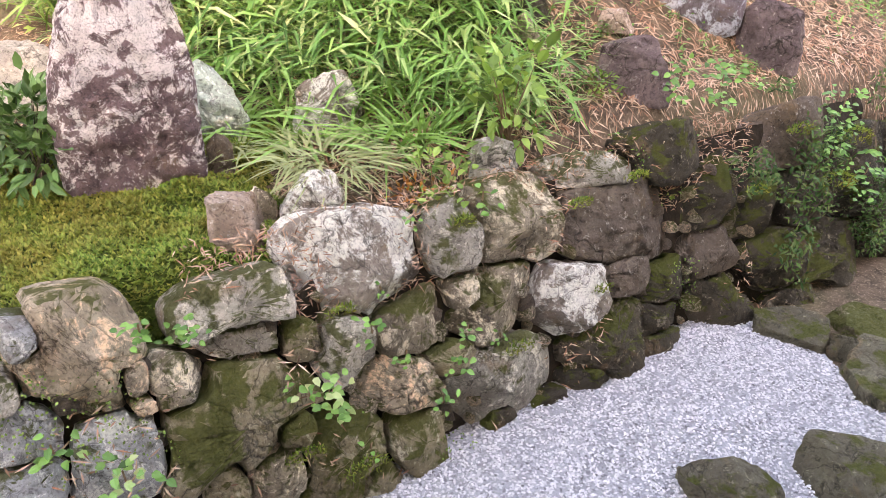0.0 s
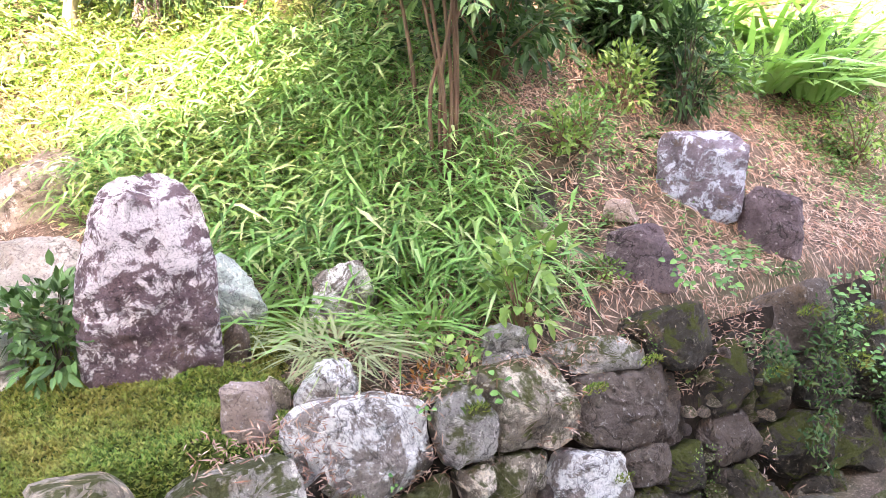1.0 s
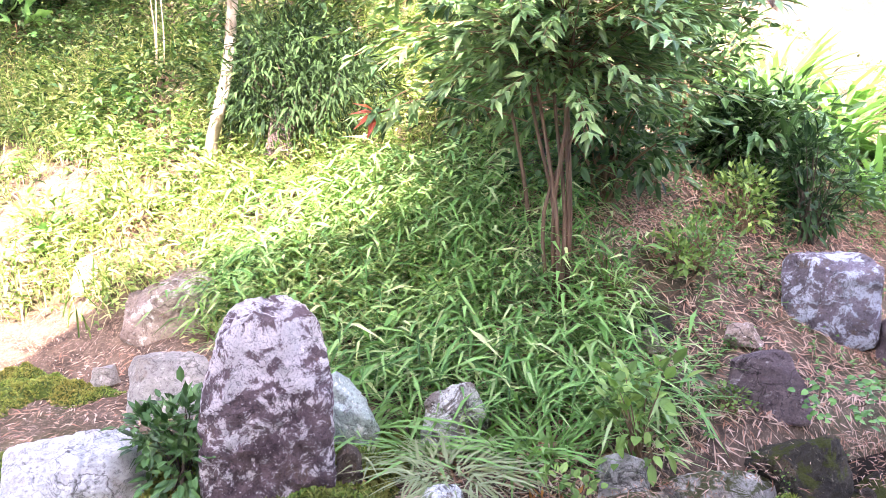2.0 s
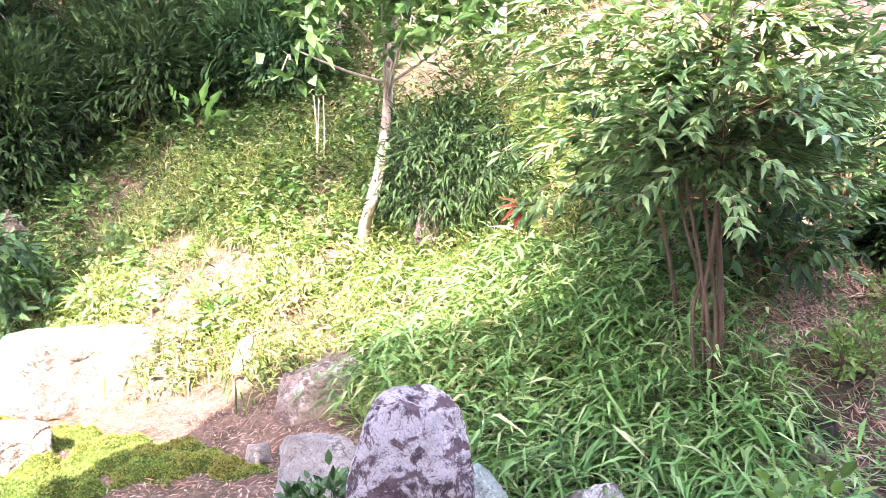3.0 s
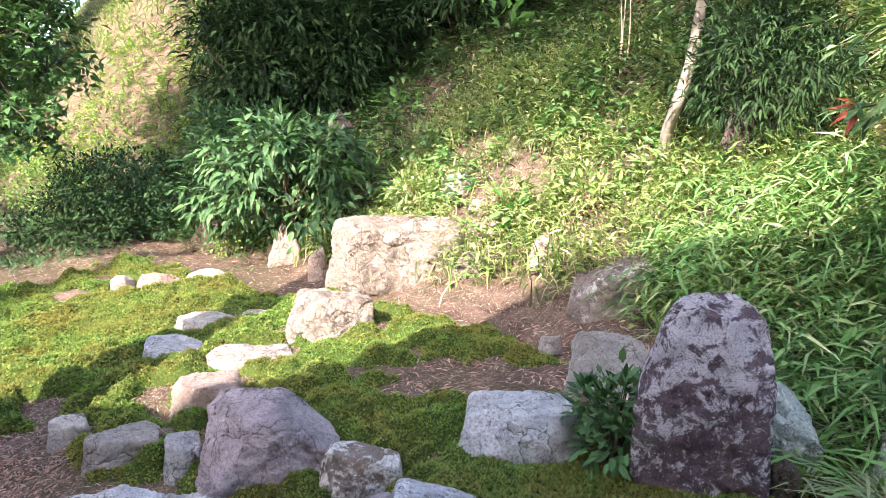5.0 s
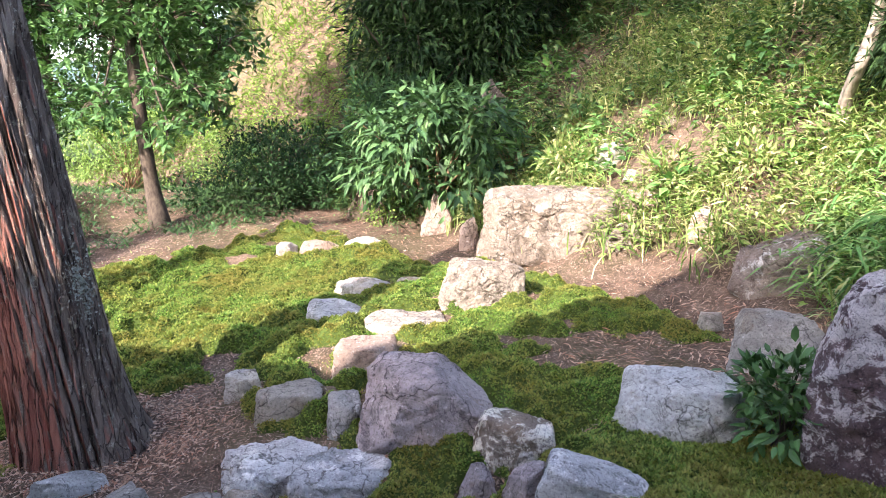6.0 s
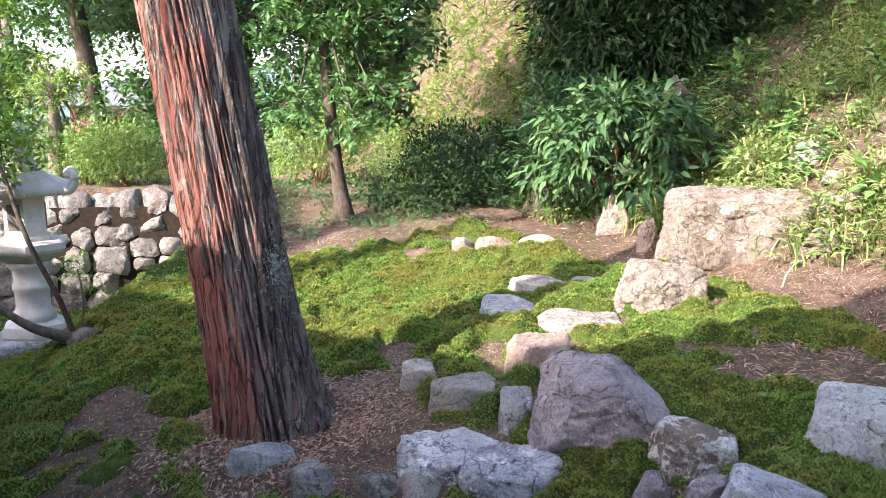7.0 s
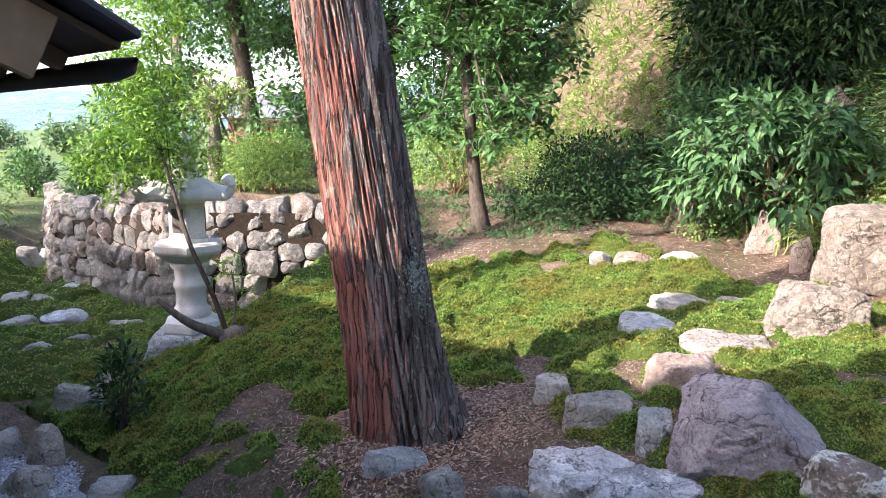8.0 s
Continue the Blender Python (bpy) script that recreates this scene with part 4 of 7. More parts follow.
boulder("rim_stone", -5.39, -1.73, -0.00, (0.22, 0.16, 0.21), -254, 76, "grey", "grey rim stone above white gravel")
boulder("rim_stone", -4.81, -1.46, -0.04, (0.31, 0.24, 0.23), -255, 77, "grey", "grey rim stone above white gravel")
boulder("rim_stone", -4.51, -0.96, 0.04, (0.32, 0.24, 0.14), -261, 78, "grey", "grey rim stone in moss")
boulder("rim_stone", -7.36, -0.90, 0.01, (0.37, 0.28, 0.31), -265, 79, "blue", "blue-grey rim stone by the lantern")
boulder("rim_stone", -8.04, -0.60, 0.01, (0.37, 0.28, 0.29), -267, 80, "blue", "blue-grey rim stone by the lantern")
boulder("rim_stone", -8.96, -0.29, 0.04, (0.44, 0.33, 0.43), -270, 81, "pink", "tan rim stone behind the lantern")
boulder("rim_stone", -6.49, -1.27, 0.03, (0.20, 0.15, 0.17), -261, 82, "pale", "small pale rim stone")
boulder("slope_rock", -6.60, 5.60, 1.75, (0.45, 0.34, 0.83), 48, 83, "brown", "pointed grey rock in the undergrowth of the slope", taper=0.35)
boulder("slope_rock", -2.22, 5.58, 1.95, (0.26, 0.20, 0.62), 21, 84, "plum", "shaded rock behind the crooked tree")
boulder("lawn_stone", -10.12, -2.87, 0.00, (0.36, 0.51, 0.15), -255, 85, "grey", "flat grey stone on the lawn")
boulder("lawn_stone", -10.01, -2.54, 0.00, (0.32, 0.45, 0.15), -257, 86, "grey", "flat grey stone on the lawn")
boulder("lawn_stone", -10.61, -2.31, 0.00, (0.54, 0.68, 0.15), -259, 87, "blue", "flat blue-grey stone on the lawn")
boulder("lawn_stone", -8.86, -2.52, 0.00, (0.42, 0.49, 0.15), -255, 88, "grey", "flat grey stone on the lawn")
boulder("lawn_stone", -8.98, -2.09, 0.00, (0.51, 0.52, 0.15), -258, 89, "blue", "flat blue-grey stone on the lawn")
boulder("lawn_stone", -8.00, -1.78, 0.00, (0.32, 0.11, 0.14), -259, 90, "grey", "thin flat stone on the lawn")
boulder("lawn_stone", -8.56, -1.40, 0.00, (0.38, 0.21, 0.14), -262, 91, "grey", "thin flat stone on the lawn")
boulder("lawn_stone", -7.79, -2.10, 0.00, (0.33, 0.33, 0.14), -256, 92, "grey", "thin flat stone on the lawn")
boulder("lawn_stone", -12.18, -3.17, 0.07, (0.37, 0.28, 0.36), -256, 93, "grey", "grey stone at the foot of the stone wall")
boulder("lawn_stone", -12.61, -3.01, 0.07, (0.32, 0.24, 0.25), -257, 94, "blue", "grey stone at the foot of the stone wall")
boulder("pond_stone", 1.04, 2.00, -0.01, (0.37, 0.24, 0.15), -27, 95, "pond", "flat damp olive stone in white gravel", square=0.5)
boulder("pond_stone", 1.58, 2.05, 0.01, (0.52, 0.45, 0.15), -38, 96, "pond", "flat damp olive stone in white gravel", square=0.5)
boulder("bridge_slab", 2.02, 2.59, -0.06, (0.62, 0.55, 0.16), -38, 97, "pond", "squared olive stone slab at the rim of gravel", cuts=1, square=1.3, level=5, rough=0.05, planes=[(0, 0, 1, 0.74)])
boulder("pond_edge_stone", 1.66, 3.02, -0.05, (0.36, 0.30, 0.16), -29, 122, "pond", "smooth grey stone at the rim of the gravel", cuts=2, rough=0.05, square=0.6, level=5, fine=0.02)
boulder("mossy_rim_rock", 2.06, 3.08, -0.05, (0.41, 0.35, 0.12), -34, 123, "mossy", "dark mossy rock at the end of the gravel", cuts=3, square=0.7, level=5)
boulder("mossy_rim_rock", 2.42, 3.15, -0.05, (0.45, 0.40, 0.19), -37, 124, "mossy", "dark mossy rock at the end of the gravel", cuts=3, square=0.7, level=5)
boulder("rim_block", 1.84, 2.87, -0.03, (0.17, 0.13, 0.14), -33, 98, "pond", "small squared stone at the rim of gravel", square=0.8)


boulder("lantern_footing", -7.43, -0.68, 0.0, (0.85, 0.7, 0.29), 85, 121, "blue", "rough blue-grey base stone under the lantern", cuts=2, square=1.0, level=5, planes=[(0, 0, 1, 0.72)])


# white gravel: a bed and loose pebbles
thing("gravel_bed", sheet("gravel_bed", np.arange(-6.8, 3.6, 0.05), np.arange(-4.5, 4.8, 0.05), lambda x, y: 0.034 + 0.025 * np.sin(2.3 * x + 1.1 * y) * np.sin(1.9 * y - 0.6 * x) + 0.03 * np.exp(-((x - 1.35) ** 2 + (y - 2.8) ** 2) / 0.12), GRAVEL, gravel_here), "bed of fine white gravel", "gravel", kind="structure")


def pebbles(count, box, size, seed):
    r = np.random.default_rng(seed)
    x, y = r.uniform(box[0], box[1], count), r.uniform(box[2], box[3], count)
    ok = gravel_here(x, y)
    x, y = x[ok], y[ok]
    z = 0.038 + 0.025 * np.sin(2.3 * x + 1.1 * y) * np.sin(1.9 * y - 0.6 * x) + 0.03 * np.exp(-((x - 1.35) ** 2 + (y - 2.8) ** 2) / 0.12)
    n = len(x)
    oct_v = np.array([[1, 0, 0], [0, 1, 0], [-1, 0, 0], [0, -1, 0], [0, 0, 1], [0, 0, -1]], float)
    oct_f = np.array([[0, 1, 4], [1, 2, 4], [2, 3, 4], [3, 0, 4], [1, 0, 5], [2, 1, 5], [3, 2, 5], [0, 3, 5]])
    a = r.uniform(0, 6.3, n)
    rad = size * r.uniform(0.6, 1.3, (n, 1, 1)) * (1 + 0.5 * (r.random((n, 6, 1)) - 0.5))
    v = oct_v[None] * rad * np.array([1.2, 0.9, 0.65])
    tilt = r.normal(0, 0.35, (n, 1))
    v[:, :, 2] += v[:, :, 0] * tilt
    c, s = np.cos(a)[:, None], np.sin(a)[:, None]
    vx, vy = v[:, :, 0] * c - v[:, :, 1] * s, v[:, :, 0] * s + v[:, :, 1] * c
    v = np.stack([vx + x[:, None], vy + y[:, None], v[:, :, 2] + z[:, None]], -1)
    return v[:, :5].reshape(-1, 3), (np.arange(n)[:, None, None] * 5 + oct_f[:4]).reshape(-1, 3)


def pebble_mat():
    m, n, l, p = nodes_of("white_pebbles")
    geo = n.new("ShaderNodeNewGeometry")
    col = ramp(n, l, geo.outputs["Random Per Island"], [(0.0, (0.12, 0.12, 0.13)), (0.14, (0.27, 0.275, 0.295)), (0.5, (0.42, 0.425, 0.445)), (1.0, (0.62, 0.615, 0.62))])
    l.new(col, p.inputs["Base Color"])
    p.inputs["Roughness"].default_value = 0.7
    return m


PEBBLE = pebble_mat()
v, f = joined([pebbles(80000, (-0.6, 2.3, 0.9, 3.5), 0.0068, 5), pebbles(12000, (-6.5, -4.0, -2.6, -1.2), 0.011, 6)])
thing("gravel", mesh_np("gravel", v, f, PEBBLE), "loose white and grey pebbles", "gravel", kind="stuff")


# ---- cedar ----
def cedar_mat():
    """Bark in long narrow plates, red-brown on the sunny side and grey with lichen on the other."""
    m, n, l, p = nodes_of("cedar_bark")
    tc = n.new("ShaderNodeTexCoord")
    v = tc.outputs["Object"]
    twist = n.new("ShaderNodeVectorMath")
    wob = n.new("ShaderNodeTexNoise")
    wob.inputs["Scale"].default_value, wob.inputs["Detail"].default_value = 5.0, 4
    l.new(v, wob.inputs["Vector"])
    shrink = n.new("ShaderNodeVectorMath")
    shrink.operation = "SCALE"
    shrink.inputs["Scale"].default_value = 0.05
    l.new(wob.outputs[1], shrink.inputs[0])
    l.new(v, twist.inputs[0])
    l.new(shrink.outputs[0], twist.inputs[1])
    mp = n.new("ShaderNodeMapping")
    mp.inputs["Scale"].default_value = (1, 1, 0.065)
    l.new(twist.outputs[0], mp.inputs[0])
    plates = n.new("ShaderNodeTexVoronoi")
    plates.feature = "DISTANCE_TO_EDGE"
    plates.inputs["Scale"].default_value = 23.0
    l.new(mp.outputs[0], plates.inputs["Vector"])
    own = n.new("ShaderNodeTexVoronoi")
    own.inputs["Scale"].default_value = 23.0
    l.new(mp.outputs[0], own.inputs["Vector"])
    plate_tone = n.new("ShaderNodeSeparateColor")
    l.new(own.outputs["Color"], plate_tone.inputs[0])
    strip = noise_tex(n, l, mp.outputs[0], 24, 9, 0.78, 0.5)
    fine = noise_tex(n, l, mp.outputs[0], 95, 6, 0.75)
    patch = noise_tex(n, l, v, 3.0, 4, 0.6)
    spots = noise_tex(n, l, v, 26, 8, 0.8, 0.3)
    wide = noise_tex(n, l, v, 6.5, 7, 0.72)
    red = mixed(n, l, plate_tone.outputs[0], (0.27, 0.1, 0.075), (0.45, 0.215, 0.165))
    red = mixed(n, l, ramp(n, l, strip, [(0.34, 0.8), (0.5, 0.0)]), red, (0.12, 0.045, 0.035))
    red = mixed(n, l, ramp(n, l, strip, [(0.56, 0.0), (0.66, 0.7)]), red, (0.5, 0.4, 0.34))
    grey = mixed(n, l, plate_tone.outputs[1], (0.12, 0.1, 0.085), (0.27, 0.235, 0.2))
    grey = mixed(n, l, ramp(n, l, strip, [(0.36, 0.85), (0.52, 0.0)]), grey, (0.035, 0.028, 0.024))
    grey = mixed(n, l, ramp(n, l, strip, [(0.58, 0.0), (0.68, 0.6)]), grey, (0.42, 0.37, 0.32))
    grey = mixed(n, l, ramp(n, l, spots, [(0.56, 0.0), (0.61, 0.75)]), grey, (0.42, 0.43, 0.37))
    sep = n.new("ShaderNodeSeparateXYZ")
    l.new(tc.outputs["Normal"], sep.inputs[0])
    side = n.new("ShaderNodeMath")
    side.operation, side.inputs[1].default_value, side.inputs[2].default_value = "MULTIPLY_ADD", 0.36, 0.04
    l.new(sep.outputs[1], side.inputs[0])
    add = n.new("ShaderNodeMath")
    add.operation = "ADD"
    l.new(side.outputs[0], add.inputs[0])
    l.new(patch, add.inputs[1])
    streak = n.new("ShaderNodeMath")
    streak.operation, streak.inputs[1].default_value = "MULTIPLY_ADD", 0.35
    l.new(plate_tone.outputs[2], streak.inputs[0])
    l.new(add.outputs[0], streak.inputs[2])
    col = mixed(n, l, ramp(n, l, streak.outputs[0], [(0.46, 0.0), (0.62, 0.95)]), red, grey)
    col = mixed(n, l, ramp(n, l, wide, [(0.6, 0.0), (0.64, 0.6)]), col, (0.42, 0.4, 0.31))
    gap = ramp(n, l, plates.outputs["Distance"], [(0.01, 0.0), (0.07, 1.0)])
    col = mixed(n, l, ramp(n, l, gap, [(0.0, 0.8), (0.5, 0.0)]), col, (0.025, 0.016, 0.013))
    l.new(col, p.inputs["Base Color"])
    p.inputs["Roughness"].default_value = 0.9
    p.inputs["Specular IOR Level"].default_value = 0.2
    bumped(n, l, p, [(gap, 1.0, 0.03), (strip, 1.0, 0.03), (fine, 0.8, 0.01), (spots, 0.6, 0.006)])
    return m


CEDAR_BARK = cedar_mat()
CEDAR_FOOT, CEDAR_LEAN = np.array([-4.04, 0.655, 0.36]), np.array([-0.05, -0.147, 1.0])


def cedar_trunk():
    rings, sides = 220, 240
    z = np.concatenate([np.linspace(0, 3.6, 200), np.linspace(3.7, 13.0, 20)])
    ang = np.linspace(0, 2 * math.pi, sides, endpoint=False)
    v = np.empty((rings, sides, 3))
    for i, h in enumerate(z):
        for j, a in enumerate(ang):
            r0 = 0.265 - 0.016 * h + 0.17 * math.exp(-h / 0.2) * (1 + 0.6 * math.sin(a))
            ca, sa = math.cos(a), math.sin(a)
            tw = a + 0.06 * h
            ridge = noise.fractal(Vector((math.cos(tw) * 4.2, math.sin(tw) * 4.2, h * 0.42)), 0.8, 2.2, 4)
            groove = abs(noise.noise(Vector((math.cos(tw) * 9.5 + 7, math.sin(tw) * 9.5, h * 0.45))))
            root = 0.35 * math.exp(-h / 0.25) * noise.noise(Vector((ca * 1.6, sa * 1.6, 5.0)))
            r = r0 * (1 + 0.07 * ridge + root) - 0.05 * max(0.0, 0.11 - groove) / 0.11 - 0.012 * max(0.0, 0.16 - abs(noise.noise(Vector((math.cos(tw) * 19 + 3, math.sin(tw) * 19, h * 0.8))))) / 0.16
            v[i, j] = (ca * r, sa * r, h)
    v[:, :, :2] += z[:, None, None] * CEDAR_LEAN[:2]
    i, j = np.meshgrid(np.arange(rings - 1), np.arange(sides), indexing="ij")
    k = (j + 1) % sides
    f = np.stack([i * sides + j, i * sides + k, (i + 1) * sides + k, (i + 1) * sides + j], -1).reshape(-1, 4)
    return mesh_np("trunk", v.reshape(-1, 3), f, CEDAR_BARK, True)


cedar = holder("cedar_tree", *CEDAR_FOOT, "leaning old cedar with reddish furrowed bark", "tree")
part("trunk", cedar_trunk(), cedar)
# broken-off stubs and a knot on the trunk
stub = tube(np.array([[0.24, -0.1, 0.98], [0.268, -0.112, 0.985]]), (0.022, 0.012), 8)
part("knot", mesh_np("knot", *stub, CEDAR_BARK, True), cedar, "small dark knot in the bark")
# a crust of pale lichen on the grey side
lr = np.random.default_rng(8)
ln = 420
la, lh = 0.62 + lr.normal(0, 0.16, ln), 1.02 + lr.normal(0, 0.085, ln)
rad = 0.266 - 0.016 * lh
lp = np.stack([np.cos(la) * rad + CEDAR_LEAN[0] * lh, np.sin(la) * rad + CEDAR_LEAN[1] * lh, lh], 1)
tagged(part("lichen", mesh_np("lichen", *leaf_arrays(lp, lr.normal(size=(ln, 3)) + [0.6, 0.4, 0.2], lr.normal(size=(ln, 3)) + [1.0, 0.7, 0], 0.017, 0.012), plain_mat("pale_lichen", (0.24, 0.26, 0.22), (0.42, 0.44, 0.38), 60)), cedar, "crust of pale grey-green lichen"), kind="stuff")
# high boughs above the picture
cr = np.random.default_rng(21)
tips = []
for k in range(115):
    h = cr.uniform(6.4, 13.0)
    a = cr.uniform(0, 6.28)
    L = cr.uniform(2.2, 3.6) * (1.25 - (h - 6.4) / 10)
    p0 = np.array([CEDAR_LEAN[0] * h, CEDAR_LEAN[1] * h, h])
    way = np.array([math.cos(a), math.sin(a), 0.1])
    line = bent([p0, p0 + way * L * 0.5 + [0, 0, 0.1], p0 + way * L - [0, 0, 0.25]], 4)
    part("bough", mesh_np("bough", *tube(line, np.linspace(0.05, 0.012, len(line)), 6), CEDAR_BARK, True), cedar)
    tips += [q for q in line[2:]]
tips = np.array(tips)
pts = np.repeat(tips, 30, 0) + cr.normal(0, 0.25, (len(tips) * 30, 3))
w = unit(cr.normal(size=pts.shape) + [0, 0, -0.2])
part("crown", mesh_np("crown", *leaf_arrays(pts, w, ball_ways(len(pts)), 0.25, 0.085), DARK_LEAF), cedar)


# ---- stone lantern ----
def turned(profile, sides, name, mat, spin=0.0, smooth=False):
    """A solid turned from (radius, height) pairs with the given number of sides."""
    ang = np.linspace(0, 2 * math.pi, sides, endpoint=False) + spin
    v = np.array([[r * math.cos(a), r * math.sin(a), h] for r, h in profile for a in ang])
    n = len(profile)
    f = [[i * sides + j, i * sides + (j + 1) % sides, (i + 1) * sides + (j + 1) % sides, (i + 1) * sides + j] for i in range(n - 1) for j in range(sides)]
    me = bpy.data.meshes.new(name)
    me.from_pydata(v.tolist(), [], f + [list(range(sides))[::-1], list(range((n - 1) * sides, n * sides))])
    me.materials.append(mat)
    for poly in me.polygons:
        poly.use_smooth = smooth
    return me


lantern = holder("stone_lantern", -7.43, -0.68, 0.27, "pale carved granite garden lantern with curled roof corners", "stone lantern")
part("base_slab", turned([(0.3, 0), (0.32, 0.03), (0.3, 0.12), (0.22, 0.16)], 6, "base_slab", GRANITE), lantern)
part("shaft", turned([(0.19, 0.14), (0.2, 0.17), (0.2, 0.23), (0.165, 0.26), (0.155, 0.3), (0.155, 0.45), (0.172, 0.47), (0.172, 0.52), (0.155, 0.54), (0.16, 0.66), (0.2, 0.7), (0.2, 0.74)], 32, "shaft", GRANITE, smooth=True), lantern)
part("platform", turned([(0.2, 0.735), (0.36, 0.84), (0.38, 0.87), (0.38, 0.93), (0.33, 0.95)], 6, "platform", GRANITE), lantern)
box_v = turned([(0.23, 0.945), (0.23, 0.99), (0.2, 1.0), (0.2, 1.36), (0.24, 1.38), (0.24, 1.4)], 6, "fire_box", GRANITE)
fire = part("fire_box", box_v, lantern)
# dark colour stands for shade inside the openings, which are not cut out
DARK_HOLE = plain_mat("opening_shade_stone", (0.1, 0.09, 0.08), (0.16, 0.15, 0.13), 30)
for k in range(6):
    a = (k + 0.5) * math.pi / 3
    bm = bmesh.new()
    bmesh.ops.create_cube(bm, size=1.0)
    bmesh.ops.scale(bm, vec=(0.02, 0.13, 0.25), verts=bm.verts)
    bmesh.ops.bevel(bm, geom=bm.edges[:], offset=0.004, segments=1, affect="EDGES")
    me = bpy.data.meshes.new("panel")
    bm.to_mesh(me)
    bm.free()
    me.materials.append(DARK_HOLE if k % 2 else GRANITE)
    pn = part("panel", me, fire, "dark panel for the shade in an opening" if k % 2 else "")
    pn.matrix_basis = pose(0, 0, 1.18, 0, 0, math.degrees(a)) @ pose(0.17, 0, 0)


def lantern_roof():
    sides, rows = 36, 9
    v = []
    for i in range(rows):
        s = i / (rows - 1)
        for j in range(sides):
            a = 2 * math.pi * j / sides
            corner = max(0.0, math.cos(3 * a)) ** 3
            hexr = math.cos(math.pi / 6) / math.cos((a % (math.pi / 3)) - math.pi / 6)
            r = (0.1 + 0.36 * s ** 1.1) * (hexr * (1 - 0) + 0.1 * corner * s)
            z = 1.72 - 0.27 * s ** 0.75 + 0.05 * corner * s ** 4
            v.append((r * math.cos(a), r * math.sin(a), z))
    for r, z in ((0.44, 1.39), (0.2, 1.38)):
        for j in range(sides):
            a = 2 * math.pi * j / sides
            hexr = math.cos(math.pi / 6) / math.cos((a % (math.pi / 3)) - math.pi / 6)
            v.append((r * hexr * math.cos(a), r * hexr * math.sin(a), z))
    rows += 2
    f = [[i * sides + j, (i + 1) * sides + j, (i + 1) * sides + (j + 1) % sides, i * sides + (j + 1) % sides] for i in range(rows - 1) for j in range(sides)]
    me = bpy.data.meshes.new("roof")
    me.from_pydata(v, [], f + [list(range(sides))])
    me.materials.append(GRANITE)
    for poly in me.polygons:
        poly.use_smooth = True
    return me


roof = part("roof", lantern_roof(), lantern)
for k in range(6):
    a = 2 * math.pi * k / 6
    curl = np.array([[0.42 + 0.075 * math.sin(q) + 0.02 * q, 0, 1.5 - 0.075 * math.cos(q) + 0.006 * q] for q in np.linspace(-0.6, 4.2, 14)])
    me = mesh_np("curl", *tube(curl, np.linspace(0.05, 0.035, 14), 8), GRANITE, True)
    c = part("curl", me, roof)
    c.matrix_basis = pose(0, 0, 0, 0, 0, math.degrees(a))
part("finial", turned([(0.1, 1.7), (0.13, 1.74), (0.11, 1.8), (0.06, 1.82), (0.1, 1.86), (0.12, 1.92), (0.1, 1.98), (0.05, 2.04), (0.005, 2.1)], 24, "finial", GRANITE, smooth=True), lantern)


lantern.scale = (0.88, 0.88, 0.88)


# ---- the retaining wall behind the lantern ----
back_wall = holder("retaining_wall", -9.0, -1.1, 0, "rounded field-stone retaining wall under the upper terrace", "wall", kind="structure")
br = np.random.default_rng(9)
BACK = [(-8.2, 1.25), (-8.62, 0.1), (-9.0, -1.12), (-11.3, -2.72), (-14.0, -3.4)]


def back_top(x):
    """Height of the terrace behind the retaining wall."""
    return 1.36 - 0.34 * float(sstep(-9.2, -11.4, x))


for (ax, ay), (bx, by) in zip(BACK, BACK[1:]):
    L = math.hypot(bx - ax, by - ay)
    ux, uy = (bx - ax) / L, (by - ay) / L
    cells, z = [], 0.06
    while z < 1.36:
        tall = br.uniform(0.17, 0.27)
        s = br.uniform(-0.1, 0.15)
        while s < L + 0.05:
            wide = br.uniform(0.15, 0.42)
            h = tall * br.uniform(0.75, 1.25)
            if z + 0.3 * h < back_top(ax + ux * s):
                cells.append((-s - wide / 2, z + tall / 2 + br.normal(0, 0.025), wide, h, br.normal(0, 16)))
            s += wide
        z += tall
    ang, radii = stone_cells(cells, 0.007, 1.5, 4.0, 36)
    for k, (cell, rad) in enumerate(zip(cells, radii)):
        x, y = ax - ux * cell[0], ay - uy * cell[0]
        if float(ground_z(x - uy * 0.3, y + ux * 0.3)) > cell[1] + 0.2 or not 0 < -cell[0] < L:
            continue
        mat = ("retaining", "retaining", "grey", "retaining", "retaining", "retaining", "split")[br.integers(0, 7)]
        ob = part("stone", laid_stone("stone", ang, rad, int(br.integers(0, 9999)), mat, 0.16, 0.05), back_wall)
        ob.matrix_basis = pose(x + 9.0 + 0.1 * uy * cell[1], y + 1.1 - 0.1 * ux * cell[1], cell[1], 0, 0, math.degrees(math.atan2(-uy, -ux))) @ pose(0, 0, 0, br.normal(0, 4), 0, br.normal(0, 5))
# earth behind the joints, its colour darkened for the shade there
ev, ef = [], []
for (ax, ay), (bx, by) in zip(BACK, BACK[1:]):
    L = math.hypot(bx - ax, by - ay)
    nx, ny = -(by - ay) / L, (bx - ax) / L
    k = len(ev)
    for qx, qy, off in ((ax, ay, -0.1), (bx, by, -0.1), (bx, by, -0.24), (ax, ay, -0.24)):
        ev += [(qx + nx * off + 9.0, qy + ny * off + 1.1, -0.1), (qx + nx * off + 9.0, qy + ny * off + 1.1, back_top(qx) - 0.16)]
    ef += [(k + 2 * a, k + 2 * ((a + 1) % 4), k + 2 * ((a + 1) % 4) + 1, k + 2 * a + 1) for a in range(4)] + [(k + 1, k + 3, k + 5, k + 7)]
part("packed_earth", mesh_np("packed_earth", ev, ef, DARK_EARTH), back_wall, "earth in the joints, darkened for their shade")

